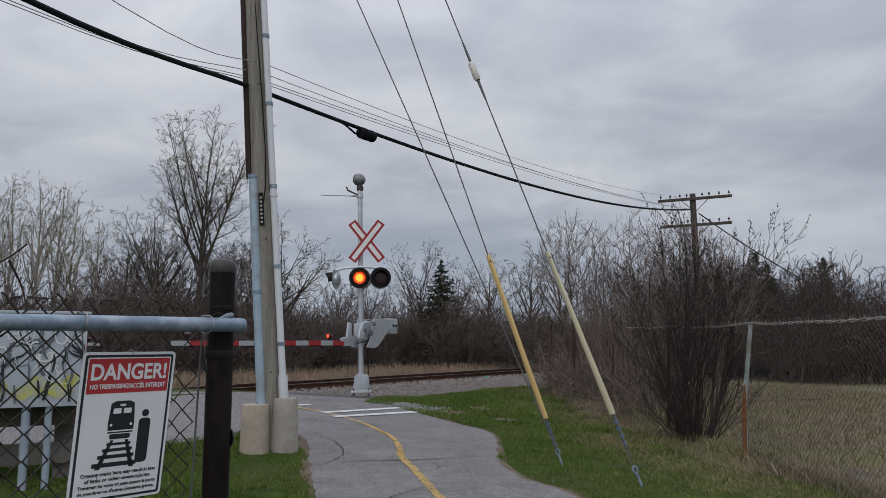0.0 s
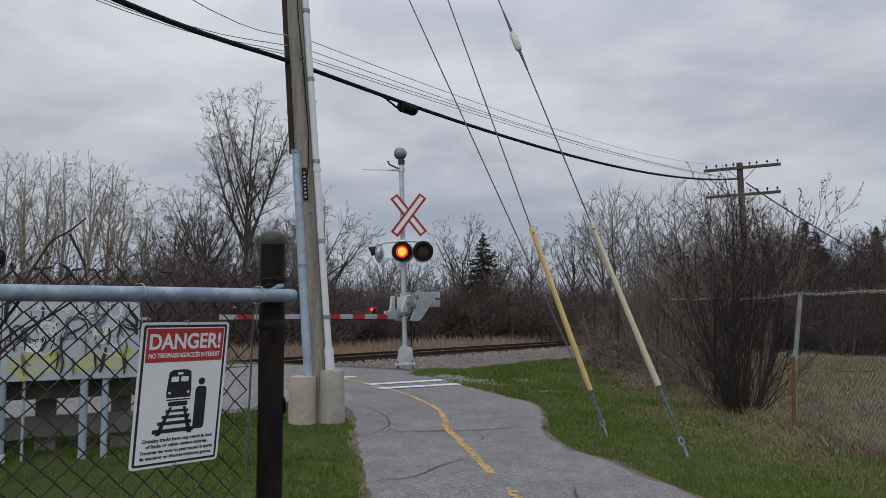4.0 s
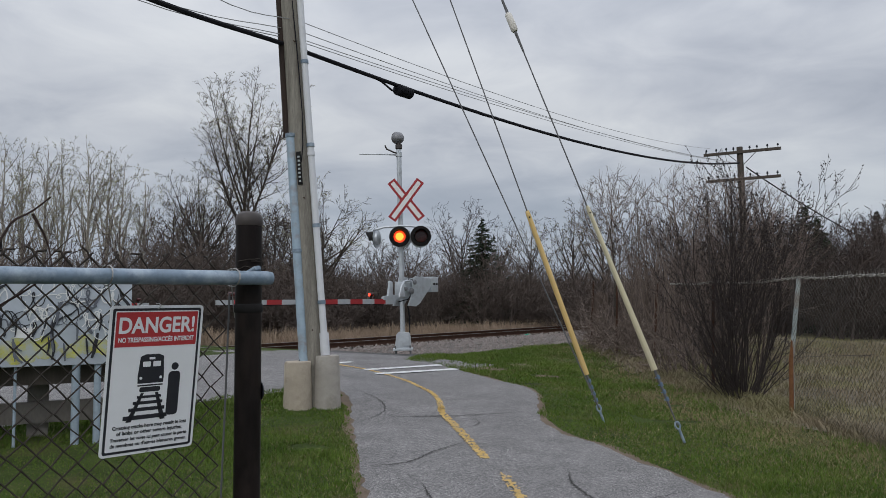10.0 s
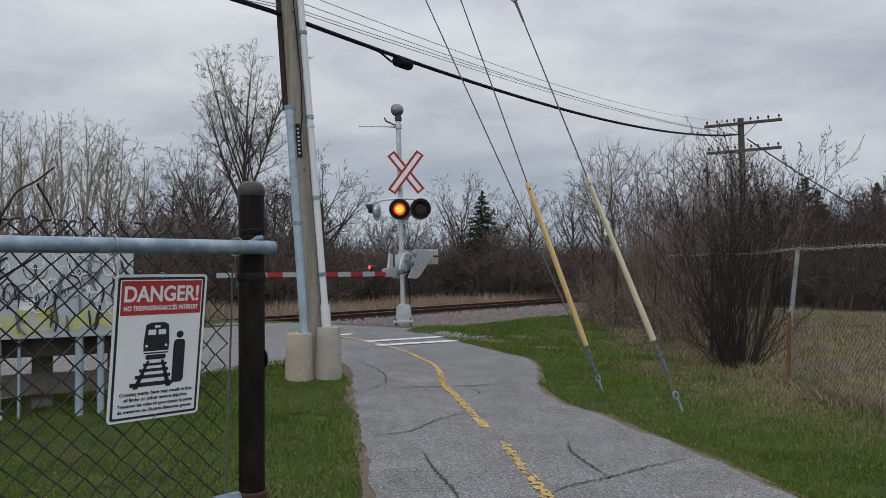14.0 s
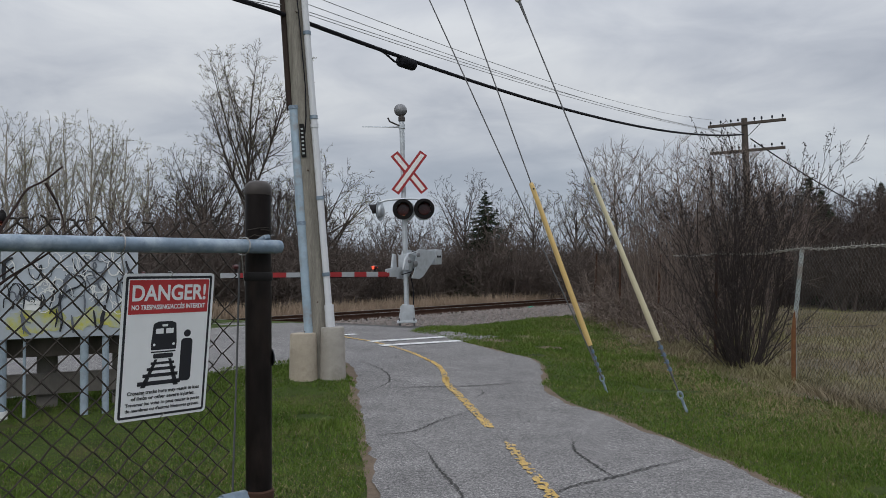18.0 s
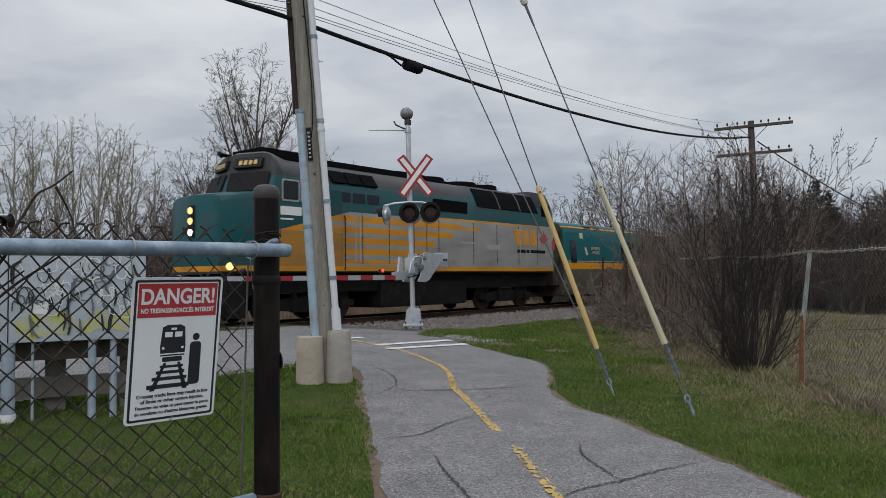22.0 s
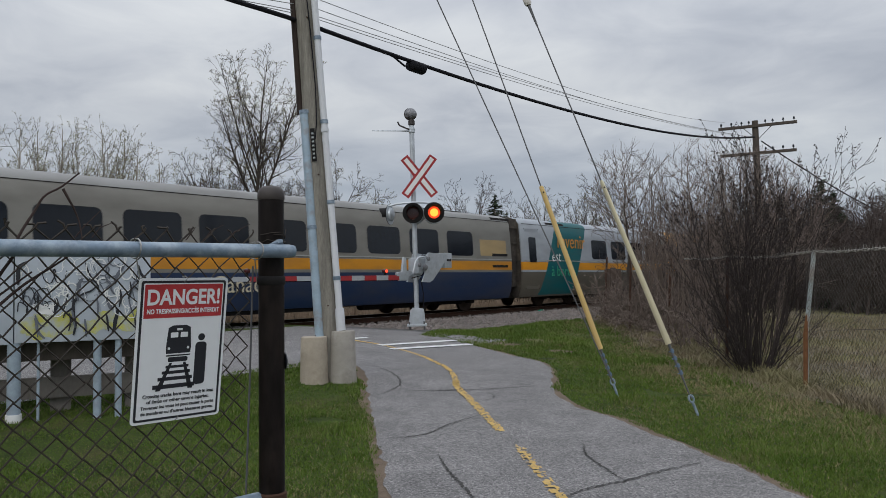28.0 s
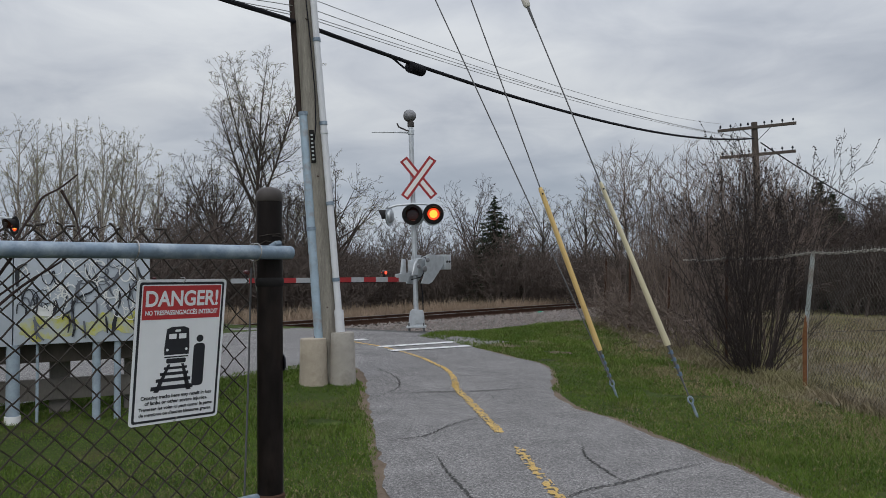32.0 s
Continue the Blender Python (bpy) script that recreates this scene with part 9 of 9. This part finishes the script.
def motions():
    # the train rolls through at a steady pace
    for car, k in VEHICLES:
        rows = []
        for i in range(33):
            x, y = xy(along_train(k, i), TRACK_P)
            rows.append((float(i), pose(x, y, RAIL_Z, 0, 0, 270 - TRACK_ANGLE)))
        walk(car, rows)
    # wheels roll while the train is near
    for w, r in WHEELSETS:
        place = w.location.copy()
        turn = math.degrees(TRAIN_SPEED / 30 / r)
        walk(w, [(0.0, pose(*place))] + [(20.0 + i / 30, pose(place.x, place.y, place.z, 0, turn * i, 0)) for i in range(361)])
    # the lenses turn their lit faces to the road, left and right in turn
    n0 = -18
    for sh, side in FLASH_LENSES:
        place = sh.location.copy()
        rows = [(0.0, None)]
        events = []
        for n in range(n0, 17):
            t = FLASH_ZERO + FLASH_PERIOD * n
            half = t + FLASH_PERIOD * 0.5
            dark, lit = (t, half) if side == "left" else (half, t)
            # dark at once, lit again a tenth of a second after the change
            events += [(round(dark * 30 + (0.6 if t < 17.5 else -0.6)) / 30, 0), (round(lit * 30 + (3.2 if t < 26 else 2.2)) / 30, 1)]
        events.sort()
        state = 0
        for t, v in events:
            if t <= 0:
                state = v
        rows = [(0.0, state)]
        for t, v in events:
            if 0.15 < t < 31.98 and v != state:
                rows += [(t - 2 / 30, state), (t - 1 / 30, 0.5), (t, v)]
                state = v
        rows.append((32.0, state))
        walk(sh, [(t, pose(place.x, place.y, place.z, 0, 0, 178.0 - 178.0 * v)) for t, v in rows])
    # gate lamps turn side-on for their dark phase, in place of switching off
    for lamp, side in GATE_LAMPS:
        place = lamp.location.copy()
        rows = []
        state = None
        for n in range(n0, 17):
            t = FLASH_ZERO + FLASH_PERIOD * n
            for tt, v in ((t, 1 if side == "right" else 0), (t + FLASH_PERIOD / 2, 0 if side == "right" else 1)):
                if tt <= 0.1:
                    state = v
                    rows = [(0.0, v)]
                elif tt < 31.9:
                    rows += [(tt - 0.034, state), (tt, v)]
                    state = v
        rows.append((32.0, state))
        walk(lamp, [(t, pose(place.x, place.y, place.z, 0, 0, 86.0 * (1 - v))) for t, v in rows])


motions()
